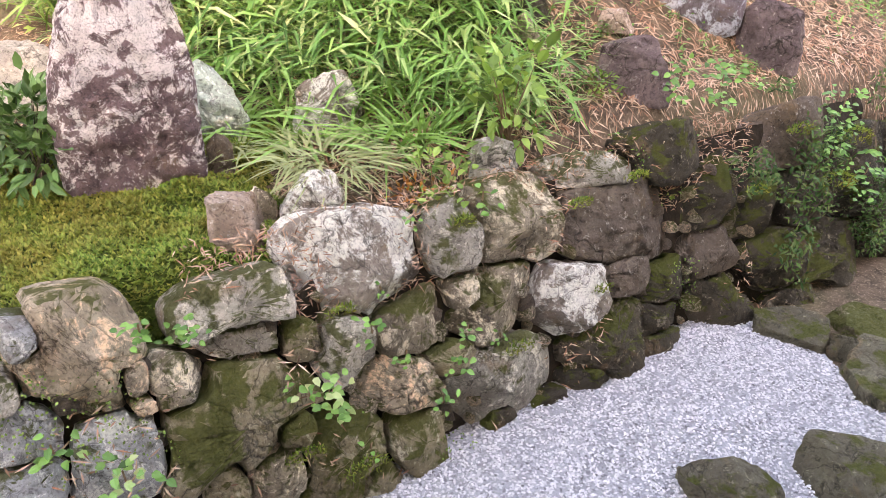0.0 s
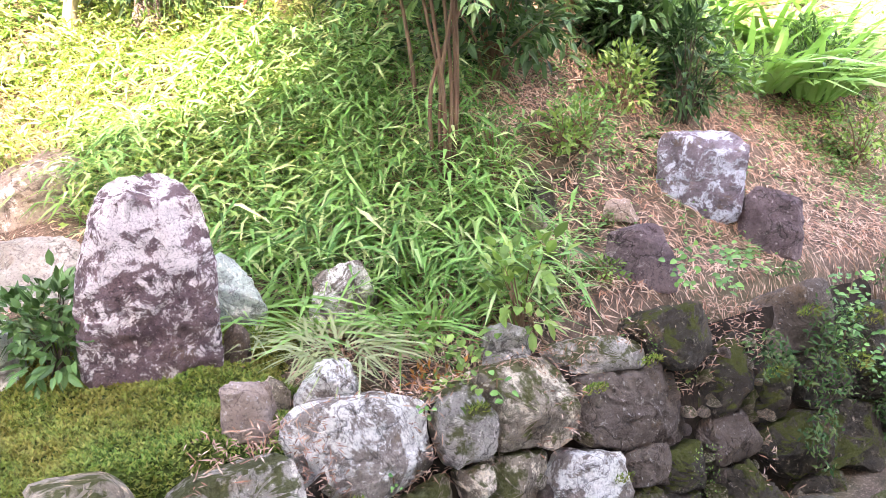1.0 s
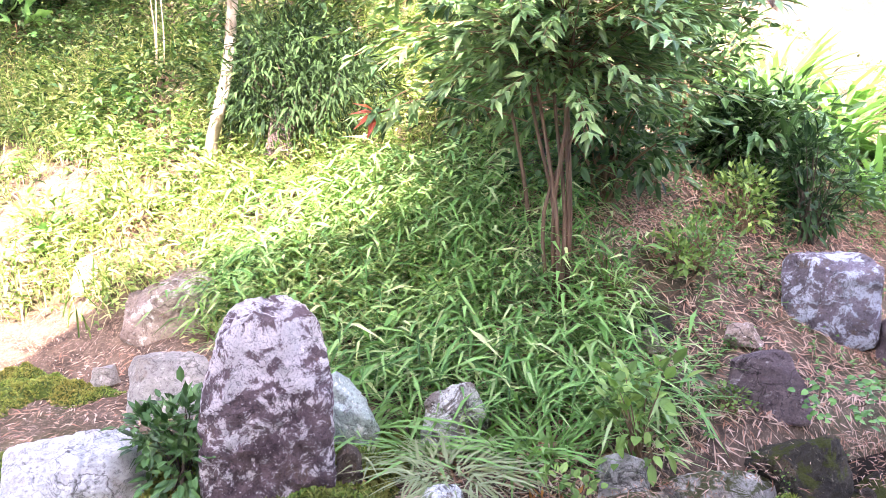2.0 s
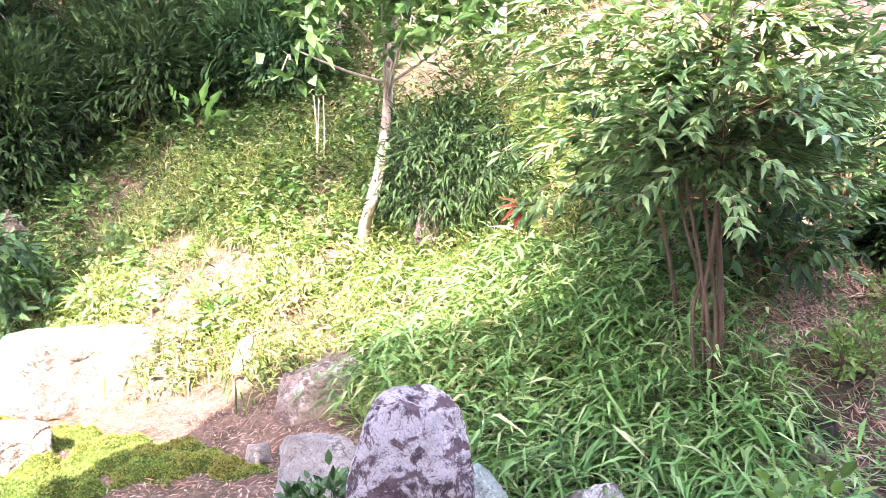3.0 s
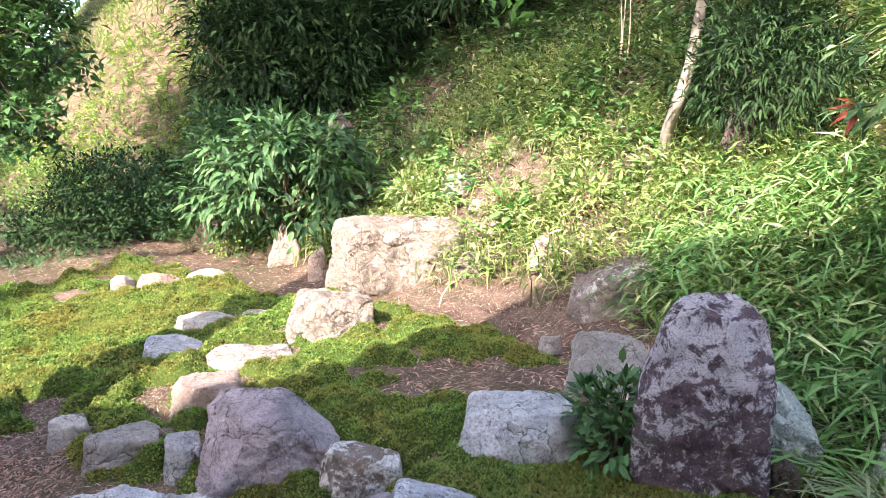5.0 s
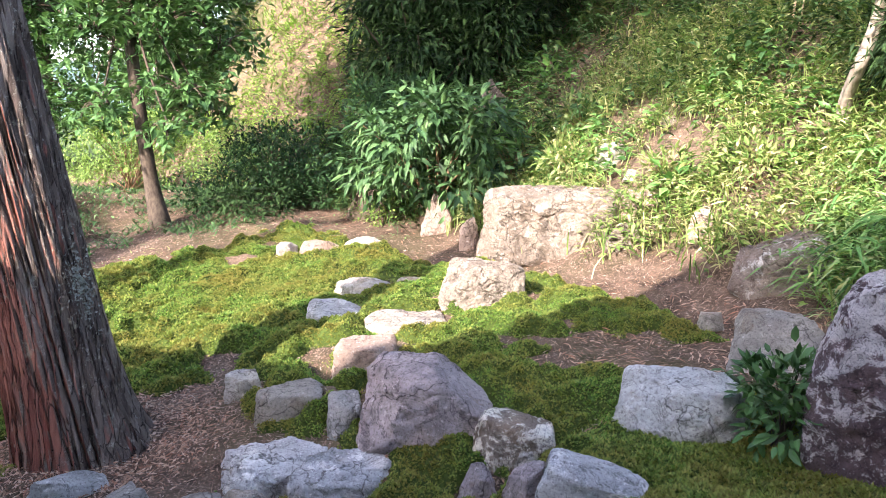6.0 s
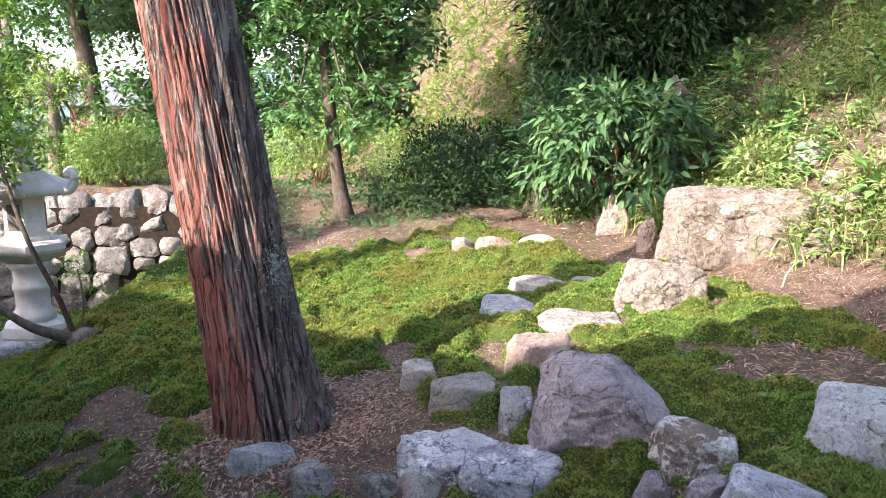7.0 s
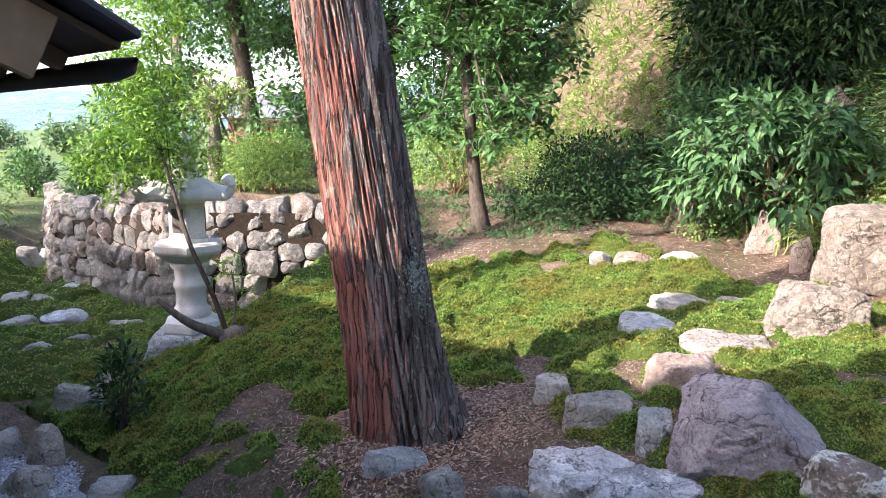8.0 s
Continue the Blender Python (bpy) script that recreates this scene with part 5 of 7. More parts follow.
# ---- the house behind the camera, its unseen roofs fitted to the garden's shade ----
def box_mesh(name, size, mat, bevel=0.004):
    bm = bmesh.new()
    bmesh.ops.create_cube(bm, size=1.0)
    bmesh.ops.scale(bm, vec=size, verts=bm.verts)
    if bevel:
        bmesh.ops.bevel(bm, geom=bm.edges[:], offset=bevel, segments=1, affect="EDGES")
    me = bpy.data.meshes.new(name)
    bm.to_mesh(me)
    bm.free()
    me.materials.append(mat)
    return me


house = holder("house", -1.55, -1.18, 0, "dark-tiled house with unseen roofs added to shade the garden", "house", kind="structure")
MAIN_YAW = 25.5
hm = pose(0, 0, 0, 0, 0, MAIN_YAW)
r = part("main_roof", box_mesh("main_roof", (14, 7.0, 0.16), TILE), house)
r.matrix_basis = hm @ pose(7.2, -2.96, 5.5, -16, 0, 0)
# unseen roof piece, its outline fitted to the shadow edge on the moss
bm = bmesh.new()
corners = [(0.25, 0.6, 4.5), (-2.05, -3.0, 4.5), (-5.2, -3.3, 4.5), (-5.2, -6.5, 5.4), (3.5, -6.0, 5.4)]
low = [bm.verts.new(q) for q in corners]
high = [bm.verts.new((q[0], q[1], q[2] + 0.14)) for q in corners]
bm.faces.new(low[::-1])
bm.faces.new(high)
for k in range(5):
    bm.faces.new((low[k], low[(k + 1) % 5], high[(k + 1) % 5], high[k]))
me = bpy.data.meshes.new("side_roof")
bm.to_mesh(me)
bm.free()
me.materials.append(TILE)
part("side_roof", me, house).matrix_basis = hm
r = part("upper_roof", box_mesh("upper_roof", (12, 6.0, 0.16), TILE), house)
r.matrix_basis = hm @ pose(8.9, -2.98, 6.3, -16, 0, 0)
r = part("upper_wall", box_mesh("upper_wall", (11.5, 0.15, 1.6), PLASTER), house)
r.matrix_basis = hm @ pose(8.9, -0.75, 5.1, 0, 0, 0)
r = part("wall", box_mesh("wall", (13.8, 0.15, 4.9), PLASTER), house)
r.matrix_basis = hm @ pose(7.0, -0.75, 2.4, 0, 0, 0)
r = part("side_wall", box_mesh("side_wall", (0.15, 6, 5.4), PLASTER), house)
r.matrix_basis = hm @ pose(0.1, -3.9, 2.6, 0, 0, 0)

TAN_TIMBER = plain_mat("tan_timber", (0.16, 0.1, 0.053), (0.23, 0.147, 0.078), 14, 0.7, 0.3, 0.003)
porch = holder("porch_roof", -1.872, -0.395, 2.277, "dark-tiled porch eaves with brown rafters", "roof", kind="structure")
pm = pose(0, 0, 0, 0, 0, 210)   # x runs along the eaves, away from the garden path; y up the slope is negative
SLOPE = 25
pitch = pose(0, 0, 0, SLOPE, 0, 0)
for k in range(12):
    t = part("tile_course", box_mesh("tile_course", (10.0, 0.2, 0.022), TILE, 0.006), porch)
    t.matrix_basis = pm @ pose(5.0, 0, 0) @ pitch @ pose(0, 0.13 + 0.17 * k, 0.062 + 0.003 * (k % 2), 4, 0, 0)
b = part("roof_boards", box_mesh("roof_boards", (9.9, 2.2, 0.018), TIMBER), porch)
b.matrix_basis = pm @ pose(5.04, 0, 0) @ pitch @ pose(0, 1.13, 0.038)
b = part("barge_board", box_mesh("barge_board", (0.03, 2.0, 0.14), TAN_TIMBER), porch, "tan barge board at the gable end")
b.matrix_basis = pm @ pose(0.08, 0, 0) @ pitch @ pose(0, 1.17, -0.045)
b = part("beam", box_mesh("beam", (9.6, 0.07, 0.08), TIMBER), porch)
b.matrix_basis = pm @ pose(4.9, 0.4, 0.07)
for k in range(9):
    b = part("rafter", box_mesh("rafter", (0.04, 2.1, 0.045), TIMBER), porch)
    b.matrix_basis = pm @ pose(0.35 + 0.45 * k, 0, 0) @ pitch @ pose(0, 1.1, 0.005)
b = part("porch_wall", box_mesh("porch_wall", (11.0, 0.12, 3.4), TAN_TIMBER), porch)
b.matrix_basis = pm @ pose(4.9, 1.25, -0.68)
gut = np.array([[-0.02, 0.03, 0.012], [0.02, 0.03, 0.0], [0.1, 0.03, -0.004], [10.0, 0.03, -0.004]])
gt = part("gutter", mesh_np("gutter", *tube(gut, (0.006, 0.02, 0.026, 0.026), 12), TILE, True), porch, "dark round eaves gutter")
gt.matrix_basis = pm @ pose(0, 0, 0)
# unseen wall added to stop sun leaking between house and porch
link = part("link_wall", box_mesh("link_wall", (1.8, 0.12, 4.2), PLASTER), porch)
link.matrix_basis = pm @ pose(-1.1, 1.5, -0.2, 0, 0, -20)

# ---- plants ----
def where(count, box, seed, accept):
    """Random places over the plan, thinned by accept(x, y) as a likelihood."""
    r = np.random.default_rng(seed)
    x, y = r.uniform(box[0], box[1], count), r.uniform(box[2], box[3], count)
    ok = r.random(count) < accept(x, y)
    return x[ok], y[ok], r


def up_slope(x, y):
    return -line_off(x, y, FOOT)


def inside_edge(x, y):
    return -line_off(x, y, EDGE)


def moss_cover(x, y, full=0.46):
    """How mossy the terrace is, 0 to 1."""
    m = 0.55 * patchy(x, y, 1.9, 3) + 0.45 * patchy(x, y, 6.0, 3)
    near_wall = np.exp(-((x + 1.25) ** 2 + (y - 2.15) ** 2) / 0.5) * 0.3
    cedar_bare = np.exp(-((x + 3.85) ** 2 + (y - 0.9) ** 2) / 0.2) * 0.8 + 0.25 * np.exp(-((x + 3.5) ** 2 / 0.1 + (y - 1.0) ** 2 / 0.12))
    litter_path = np.exp(-((x + 2.0) ** 2 / 0.3 + (y - 3.35) ** 2 / 0.3)) * 0.35 + 0.06 * np.exp(-((x + 3.0) ** 2 / 0.6 + (y - 2.85) ** 2 / 0.14))
    bare = 0.5 * np.exp(-((x + 4.8) ** 2 / 0.14 + (y + 0.1) ** 2 / 0.07))
    far_path = 0.6 * sstep(-6.6, -7.4, x) * sstep(1.0, 1.8, y) + 0.4 * sstep(3.2, 3.7, y) * sstep(-4.6, -5.4, x)
    bank = 0.7 * sstep(-0.1, 0.35, up_slope(x, y)) + 0.6 * sstep(-0.75, -0.25, x)
    lawn = 0.05 * sstep(0.1, -0.2, inside_edge(x, y))
    zone = 0.06 * sstep(-4.2, -4.8, x) - 0.03 * sstep(-4.6, -4.0, x) * sstep(1.5, 2.0, y)
    c = sstep(0.385, full, zone + m - 0.12 * sstep(0.5, 0.7, patchy(x, y, 4.1, 2)) + near_wall - cedar_bare - litter_path - bare - far_path - bank - lawn + 0.08)
    for sx, sy, a, b, w in STONES:
        if sx > 0.2 or sx < -9:
            continue
        dx, dy = x - sx, y - sy
        p, q = dx * math.cos(w) + dy * math.sin(w), dy * math.cos(w) - dx * math.sin(w)
        c = c * sstep(0.75, 1.2, np.hypot(p / (a + 0.02), q / (b + 0.02)))
    c = c * (1 - sstep(-8.0, -8.5, x) * sstep(0.85, 1.0, ground_z(x, y)))
    return c * np.where(gravel_here(x, y) & (x > -6.4), 0.0, 1.0)


def cushions(x, y, cell):
    """Rounded cushions in an uneven grid: 1 on their tops, 0 in the hollows between."""
    u, w = np.asarray(x) / cell, np.asarray(y) / cell
    i, j = np.floor(u).astype(int), np.floor(w).astype(int)
    best = np.full(np.shape(u), 9.0)
    for di in (-1, 0, 1):
        for dj in (-1, 0, 1):
            a, b = (i + di) % 256, (j + dj) % 256
            d = np.hypot(i + di + LATTICE[a, b] - u, j + dj + LATTICE[(a + 91) % 256, (b + 37) % 256] - w)
            best = np.minimum(best, d)
    return np.clip(1 - (best / 0.8) ** 2, 0, 1)


def moss_lift(x, y):
    size = 0.35 + 0.65 * patchy(x, y, 2.3, 2)
    return 0.003 + moss_cover(x, y, 0.6) * (0.004 + size * (1 - 0.6 * sstep(-2.4, -1.8, x)) * (0.09 * cushions(x + 0.05 * patchy(x, y, 9.0, 2), y, 0.19) + 0.05 * cushions(x, y, 0.075)))


thing("moss", sheet("moss", np.arange(-12.5, 0.1, 0.026), np.arange(-5.0, 4.3, 0.026), lambda x, y: surf_z(x, y) + moss_lift(x, y) - 0.05 * sstep(0.35, 0.0, moss_cover(x, y)), MOSS_BED, lambda x, y: moss_cover(x, y) > 0.002), "cushions of green star moss over the terrace", "moss", kind="stuff")


def moss_fronds(count, box, seed, h, w):
    x, y, r = where(count, box, seed, moss_cover)
    n = len(x)
    p = np.stack([x, y, surf_z(x, y) + moss_lift(x, y) - 0.004], 1)
    out = []
    a0 = r.uniform(0, 6.28, n)
    for k in range(3):
        a = a0 + 2.1 * k + r.normal(0, 0.3, n)
        d = np.stack([np.cos(a), np.sin(a), np.zeros(n)], 1)
        hh = (h * r.uniform(0.6, 1.3, n))[:, None]
        tip = p + d * hh * r.uniform(0.35, 0.8, (n, 1)) + np.array([0, 0, 1]) * hh * r.uniform(0.5, 1.1, (n, 1))
        side = np.stack([-d[:, 1], d[:, 0], np.zeros(n)], 1) * w
        root = p + np.array([0, 0, 1]) * hh * 0.35
        out.append(np.stack([root - side, root + side, tip], 1))
    v = np.stack(out, 1).reshape(-1, 3)
    return v, np.arange(len(v)).reshape(-1, 3)


v, f = joined([moss_fronds(60000, (-1.9, -0.2, 1.3, 3.2), 31, 0.02, 0.006), moss_fronds(135000, (-4.2, -1.9, 0.0, 3.8), 34, 0.016, 0.0052), moss_fronds(170000, (-7.2, -4.2, -1.6, 4.2), 32, 0.02, 0.0065), moss_fronds(45000, (-12.5, -6.4, -5.0, 2.5), 33, 0.024, 0.009)])
thing("moss_fronds", mesh_np("moss_fronds", v, f, MOSS), "fine upright fronds of star moss", "moss", kind="stuff")


# dead leaves: dry bamboo leaves and needles on the earth
def litter(count, box, seed, accept, length, width):
    x, y, r = where(count, box, seed, accept)
    n = len(x)
    p = np.stack([x, y, surf_z(x, y) + r.uniform(0.004, 0.02, n)], 1)
    eps = 0.05
    gx, gy = (surf_z(x + eps, y) - surf_z(x - eps, y)) / (2 * eps), (surf_z(x, y + eps) - surf_z(x, y - eps)) / (2 * eps)
    a = r.uniform(0, 6.28, n)
    d = np.stack([np.cos(a), np.sin(a), np.cos(a) * gx + np.sin(a) * gy + r.normal(0, 0.15, n)], 1)
    u = np.stack([-gx, -gy, np.ones(n)], 1) + r.normal(0, 0.25, (n, 3))
    return leaf_arrays(p, d, u, length * r.uniform(0.5, 1.3, n), width * r.uniform(0.6, 1.4, n), 0.05, 0.1)


def bank_litter(x, y):
    return sstep(-0.45, 0.0, up_slope(x, y)) * (0.5 + 0.5 * sstep(0.35, 0.6, patchy(x, y, 1.3)))


def bare_litter(x, y):
    return (1 - moss_cover(x, y)) * sstep(0.1, 0.25, inside_edge(x, y)) * np.where(ground_z(x, y) > 0.2, 1.0, 0.0)


wr_ = np.random.default_rng(46)
s_, z_ = wr_.uniform(-0.6, 3.2, 2200), wr_.uniform(0.05, 0.98, 2200)
keep_ = patchy(s_, z_, 4.0) > 0.58 + 0.1 * sstep(1.6, 2.2, s_)
s_, z_ = s_[keep_], z_[keep_]
q_ = np.outer(s_, WALL_DIR) + np.outer(1.73 + BATTER * z_, WALL_IN)
wd_ = wr_.normal(size=(len(s_), 3)) * [1, 1, 0.5] + [0.4, 0.2, -0.2]
ts_, tz_ = wr_.uniform(0.45, 3.2, 3000), wr_.uniform(0.6, 0.95, 3000)
tn_ = 1.76 + BATTER * tz_ + wr_.uniform(0.03, 0.1, 3000)
top_v = leaf_arrays(np.column_stack([np.outer(ts_, WALL_DIR) + np.outer(tn_, WALL_IN), tz_]), wr_.normal(size=(3000, 3)) * [1, 1, 0.5], np.tile([0.3, -0.6, 0.8], (3000, 1)), wr_.uniform(0.02, 0.055, 3000), 0.005)
face_v = leaf_arrays(np.column_stack([q_, z_]), wd_, np.tile([0.4, -0.7, 0.7], (len(s_), 1)), wr_.uniform(0.02, 0.065, len(s_)), 0.006)
v, f = joined([litter(50000, (-0.6, 3.4, 2.5, 7.0), 41, bank_litter, 0.085, 0.007), litter(6000, (-16, -4, 3.5, 10), 44, bank_litter, 0.06, 0.012), face_v, top_v, litter(9000, (-0.9, 3.4, 2.2, 4.6), 50, lambda x, y: np.where((x * WALL_IN[0] + y * WALL_IN[1] > 2.02) & (x * WALL_IN[0] + y * WALL_IN[1] < 2.7), 0.9, 0.0) * (1 - moss_cover(x, y)), 0.08, 0.007),
               litter(5000, (-3.0, 0.3, 1.6, 4.0), 47, bare_litter, 0.06, 0.009)])
thing("leaf_litter", mesh_np("leaf_litter", v, f, LITTER), "dry bamboo leaves strewn on the bank", "leaf litter", kind="stuff")
v, f = joined([litter(14000, (-14, -6.5, 0.6, 4.6), 48, lambda x, y: (1 - moss_cover(x, y)) * sstep(0.7, 0.9, ground_z(x, y)), 0.05, 0.008), litter(50000, (-5.5, 0.3, 1.2, 4.4), 42, bare_litter, 0.04, 0.0032), litter(22000, (-9, -3.2, -0.6, 4.4), 43, bare_litter, 0.045, 0.0038),
               litter(26000, (-5.2, -2.6, -0.4, 2.0), 45, lambda x, y: bare_litter(x, y) * np.exp(-((x + 3.95) ** 2 + (y - 0.75) ** 2) / 0.9), 0.016, 0.006), litter(7000, (-5.2, -2.6, -0.4, 2.2), 49, lambda x, y: bare_litter(x, y) * np.exp(-((x + 3.8) ** 2 + (y - 0.95) ** 2) / 0.5), 0.08, 0.0035)])
thing("needle_litter", mesh_np("needle_litter", v, f, RUST_LITTER), "rusty needles and bark crumbs on bare earth", "leaf litter", kind="stuff")


def cedar_ring(x, y):
    d = np.hypot(x - CEDAR_X, y - CEDAR_Y)
    return sstep(0.85, 0.4, d) * sstep(0.22, 0.3, d) * (0.35 + 0.65 * patchy(x, y, 7.0, 2))


CEDAR_X, CEDAR_Y = -4.04, 0.655
v, f = litter(26000, (-5.0, -3.1, -0.3, 1.6), 83, cedar_ring, 0.035, 0.009)
thing("bark_chips", mesh_np("bark_chips", v, f, LITTER), "pale bark chips and needles round the cedar's foot", "bark litter", kind="stuff")


def far_weed(x, y):
    return (1 - moss_cover(x, y)) * sstep(0.4, 0.56, patchy(x, y, 2.4, 3)) * sstep(-7.0, -7.6, x)


x, y, r = where(16000, (-12.5, -6.8, 0.8, 4.6), 91, far_weed)
n = len(x)
a = r.uniform(0, 6.28, n)
v, f = leaf_arrays(np.stack([x, y, surf_z(x, y) + r.uniform(0.0, 0.06, n)], 1), np.stack([np.cos(a), np.sin(a), r.uniform(0.2, 1.4, n)], 1), r.normal(0, 0.4, (n, 3)) + [0, 0, 1], r.uniform(0.04, 0.12, n), r.uniform(0.01, 0.025, n))
thing("path_weeds", mesh_np("path_weeds", v, f, SHRUB_LEAF), "patchy low weeds on the bare earth before the wood", "weeds", kind="stuff")


# grasses
def grass(name, count, box, seed, accept, length, width, bend, mat, label, upright=0.75, clump=0.0):
    x, y, r = where(count, box, seed, accept)
    n = len(x)
    p = np.stack([x, y, surf_z(x, y) - 0.01], 1)
    a = r.uniform(0, 6.28, n)
    lean = np.stack([np.cos(a), np.sin(a) - 0.15, np.zeros(n)], 1)
    v, f = blade_arrays(p, lean, length * r.uniform(0.45, 1.35, n), width * r.uniform(0.6, 1.3, n), bend * r.uniform(0.5, 1.5, n), upright)
    return thing(name, mesh_np(name, v, f, mat), label, "grass", kind="stuff")


def sasa_here(x, y):
    up = up_slope(x, y)
    stems = np.exp(-((x - 0.1) ** 2 + (y - 4.1) ** 2) / 0.15)
    return sstep(0.05, 0.3, up - 0.25 * sstep(-1.1, -1.6, x)) * sstep(0.45, -0.05, x + 0.35 * (y - 4)) * sstep(-2.6, -1.9, x) * sstep(5.6, 4.9, y) * (1 - 0.6 * stems) * (0.3 + 0.7 * sstep(0.33, 0.47, patchy(x, y, 2.6)))


def meadow_here(x, y):
    up = up_slope(x, y)
    clear = sum(np.exp(-((x - a) ** 2 + (y - b) ** 2) / q) for a, b, q in ((-2.45, 4.05, 0.22), (-3.3, 4.1, 0.12), (-4.2, 3.95, 0.25), (-3.0, 5.0, 0.05), (-4.1, 5.4, 0.03)))
    return np.clip(1 - 1.2 * clear, 0, 1) * sstep(0.15, 0.6, up) * sstep(-0.3, -1.4, x) * sstep(-6.6, -5.2, x) * sstep(8.4, 6.8, y) * (0.12 + 0.88 * sstep(0.34, 0.48, patchy(x, y, 1.6)))


def wood_floor(x, y):
    up = up_slope(x, y)
    return sstep(1.6, 2.6, up + 2.2 * sstep(-5.0, -6.5, x)) * sstep(-1.0, -2.5, x) * (0.12 + 0.88 * sstep(0.36, 0.52, patchy(x, y, 0.9))) * (1 - sstep(-8.9, -9.7, x) * sstep(6.6, 6.0, y) * 0.95)


def right_slope(x, y):
    up = up_slope(x, y)
    return sstep(0.0, 0.5, up) * sstep(0.2, 0.9, x) * (0.12 + 0.88 * sstep(0.45, 0.62, patchy(x, y, 1.8)))


def weeds(name, count, box, seed, accept, height, per, leaf, leaf_w, mat, label, droop=0.2, spread=0.5, full=False):
    """Leafy stalks: each with leaves set round it, and patches of taller and lower growth."""
    x, y, r = where(count, box, seed, accept)
    n = len(x)
    tall = height * (0.45 + 0.9 * patchy(x, y, 1.5)) * r.uniform(0.6, 1.25, n)
    lean = r.normal(0, 0.22, (n, 2))
    k = np.tile(np.arange(per), n)
    idx = np.repeat(np.arange(n), per)
    h = tall[idx] * (0.25 + 0.75 * (k + r.random(len(k))) / per)
    p = np.stack([x[idx] + lean[idx, 0] * h, y[idx] + lean[idx, 1] * h, surf_z(x, y)[idx] + h], 1)
    a = k * 2.4 + np.repeat(r.uniform(0, 6.28, n), per)
    d = np.stack([np.cos(a) * spread, np.sin(a) * spread, r.uniform(0.0, 0.6, len(k)) - droop], 1)
    u = np.array([0, 0, 1.0]) + r.normal(0, 0.25, (len(k), 3))
    v, f = leaf_arrays(p, d, u, leaf * r.uniform(0.6, 1.25, len(k)), leaf_w * r.uniform(0.7, 1.2, len(k)), droop, 0.12, full)
    foot = np.stack([x, y, surf_z(x, y) - 0.01], 1)
    top = np.stack([x + lean[:, 0] * tall, y + lean[:, 1] * tall, surf_z(x, y) + tall], 1)
    sv, sf = leaf_arrays(foot, top - foot, np.tile([1.0, 0.3, 0], (n, 1)), np.linalg.norm(top - foot, axis=1), 0.006, 0.0)
    v, f = joined([(v, f), (sv, sf)])
    return thing(name, mesh_np(name, v, f, mat), label, "grass", kind="stuff")


weeds("bamboo_grass", 3800, (-2.8, 1.4, 3.0, 5.8), 51, sasa_here, 0.34, 8, 0.23, 0.019, SASA, "lush arching bamboo grass covering the bank", 0.3, 0.8)
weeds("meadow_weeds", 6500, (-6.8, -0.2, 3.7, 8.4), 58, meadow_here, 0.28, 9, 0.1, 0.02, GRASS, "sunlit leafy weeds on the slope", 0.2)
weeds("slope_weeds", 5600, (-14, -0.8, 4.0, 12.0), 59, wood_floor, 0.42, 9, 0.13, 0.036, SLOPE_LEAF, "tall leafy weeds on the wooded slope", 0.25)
weeds("bank_weeds", 4200, (0.2, 4.5, 3.0, 8.0), 60, right_slope, 0.09, 7, 0.032, 0.017, HERB, "small leafy weeds on the dry bank", 0.15, 0.6, True)
weeds("bank_foot_weeds", 160, (-0.7, 1.6, 2.5, 3.3), 64, lambda x, y: sstep(0.0, 0.2, up_slope(x, y) + 0.35) * 0.8, 0.1, 7, 0.034, 0.02, HERB, "small leafy weeds along the top of the wall", 0.15, 0.6, True)
weeds("tall_weeds", 700, (-6.8, -0.6, 3.9, 8.4), 65, lambda x, y: meadow_here(x, y) * sstep(0.45, 0.6, patchy(x, y, 1.1)), 0.45, 10, 0.12, 0.028, HEDGE_LEAF, "taller leafy weeds standing in patches on the slope", 0.25)
weeds("slope_broad_herbs", 1100, (-9.5, -2.4, 4.7, 9.0), 71, lambda x, y: sstep(0.5, 0.62, patchy(x, y, 1.3)) * sstep(0.8, 1.4, up_slope(x, y)), 0.26, 8, 0.12, 0.05, HERB, "broad-leaved herbs in patches on the slope", 0.2, 0.6, True)
weeds("slope_saplings", 700, (-12, -1.2, 4.6, 11.0), 66, lambda x, y: wood_floor(x, y) * sstep(0.42, 0.6, patchy(x, y, 0.7)), 0.8, 12, 0.15, 0.05, SLOPE_LEAF, "leafy saplings on the wooded slope", 0.25)
herb_patches = lambda x, y: sstep(0.3, 0.9, up_slope(x, y)) * sstep(0.42, 0.55, patchy(x, y, 0.9) + 0.2 * sstep(5.4, 6.4, y) - 0.06)
weeds("far_bank_weeds", 4200, (-16, -9.0, 4.2, 8.5), 67, herb_patches, 0.24, 7, 0.1, 0.03, BRIGHT_LEAF, "pale sunlit weeds in patches on the far bank", 0.2)
grass("bamboo_grass_undergrowth", 12000, (-2.8, 1.4, 3.0, 5.8), 57, sasa_here, 0.3, 0.013, 0.75, SASA, "short green undergrowth below the bamboo grass", 0.7)
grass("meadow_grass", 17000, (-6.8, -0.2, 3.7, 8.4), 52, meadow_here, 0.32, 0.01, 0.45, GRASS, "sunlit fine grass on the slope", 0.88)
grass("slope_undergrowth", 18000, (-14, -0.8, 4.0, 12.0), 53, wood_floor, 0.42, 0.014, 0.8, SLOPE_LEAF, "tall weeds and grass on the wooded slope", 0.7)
grass("bank_herbs", 9000, (0.0, 5.0, 3.0, 9.0), 54, right_slope, 0.11, 0.02, 0.6, HERB, "low green herbs on the dry bank", 0.6)
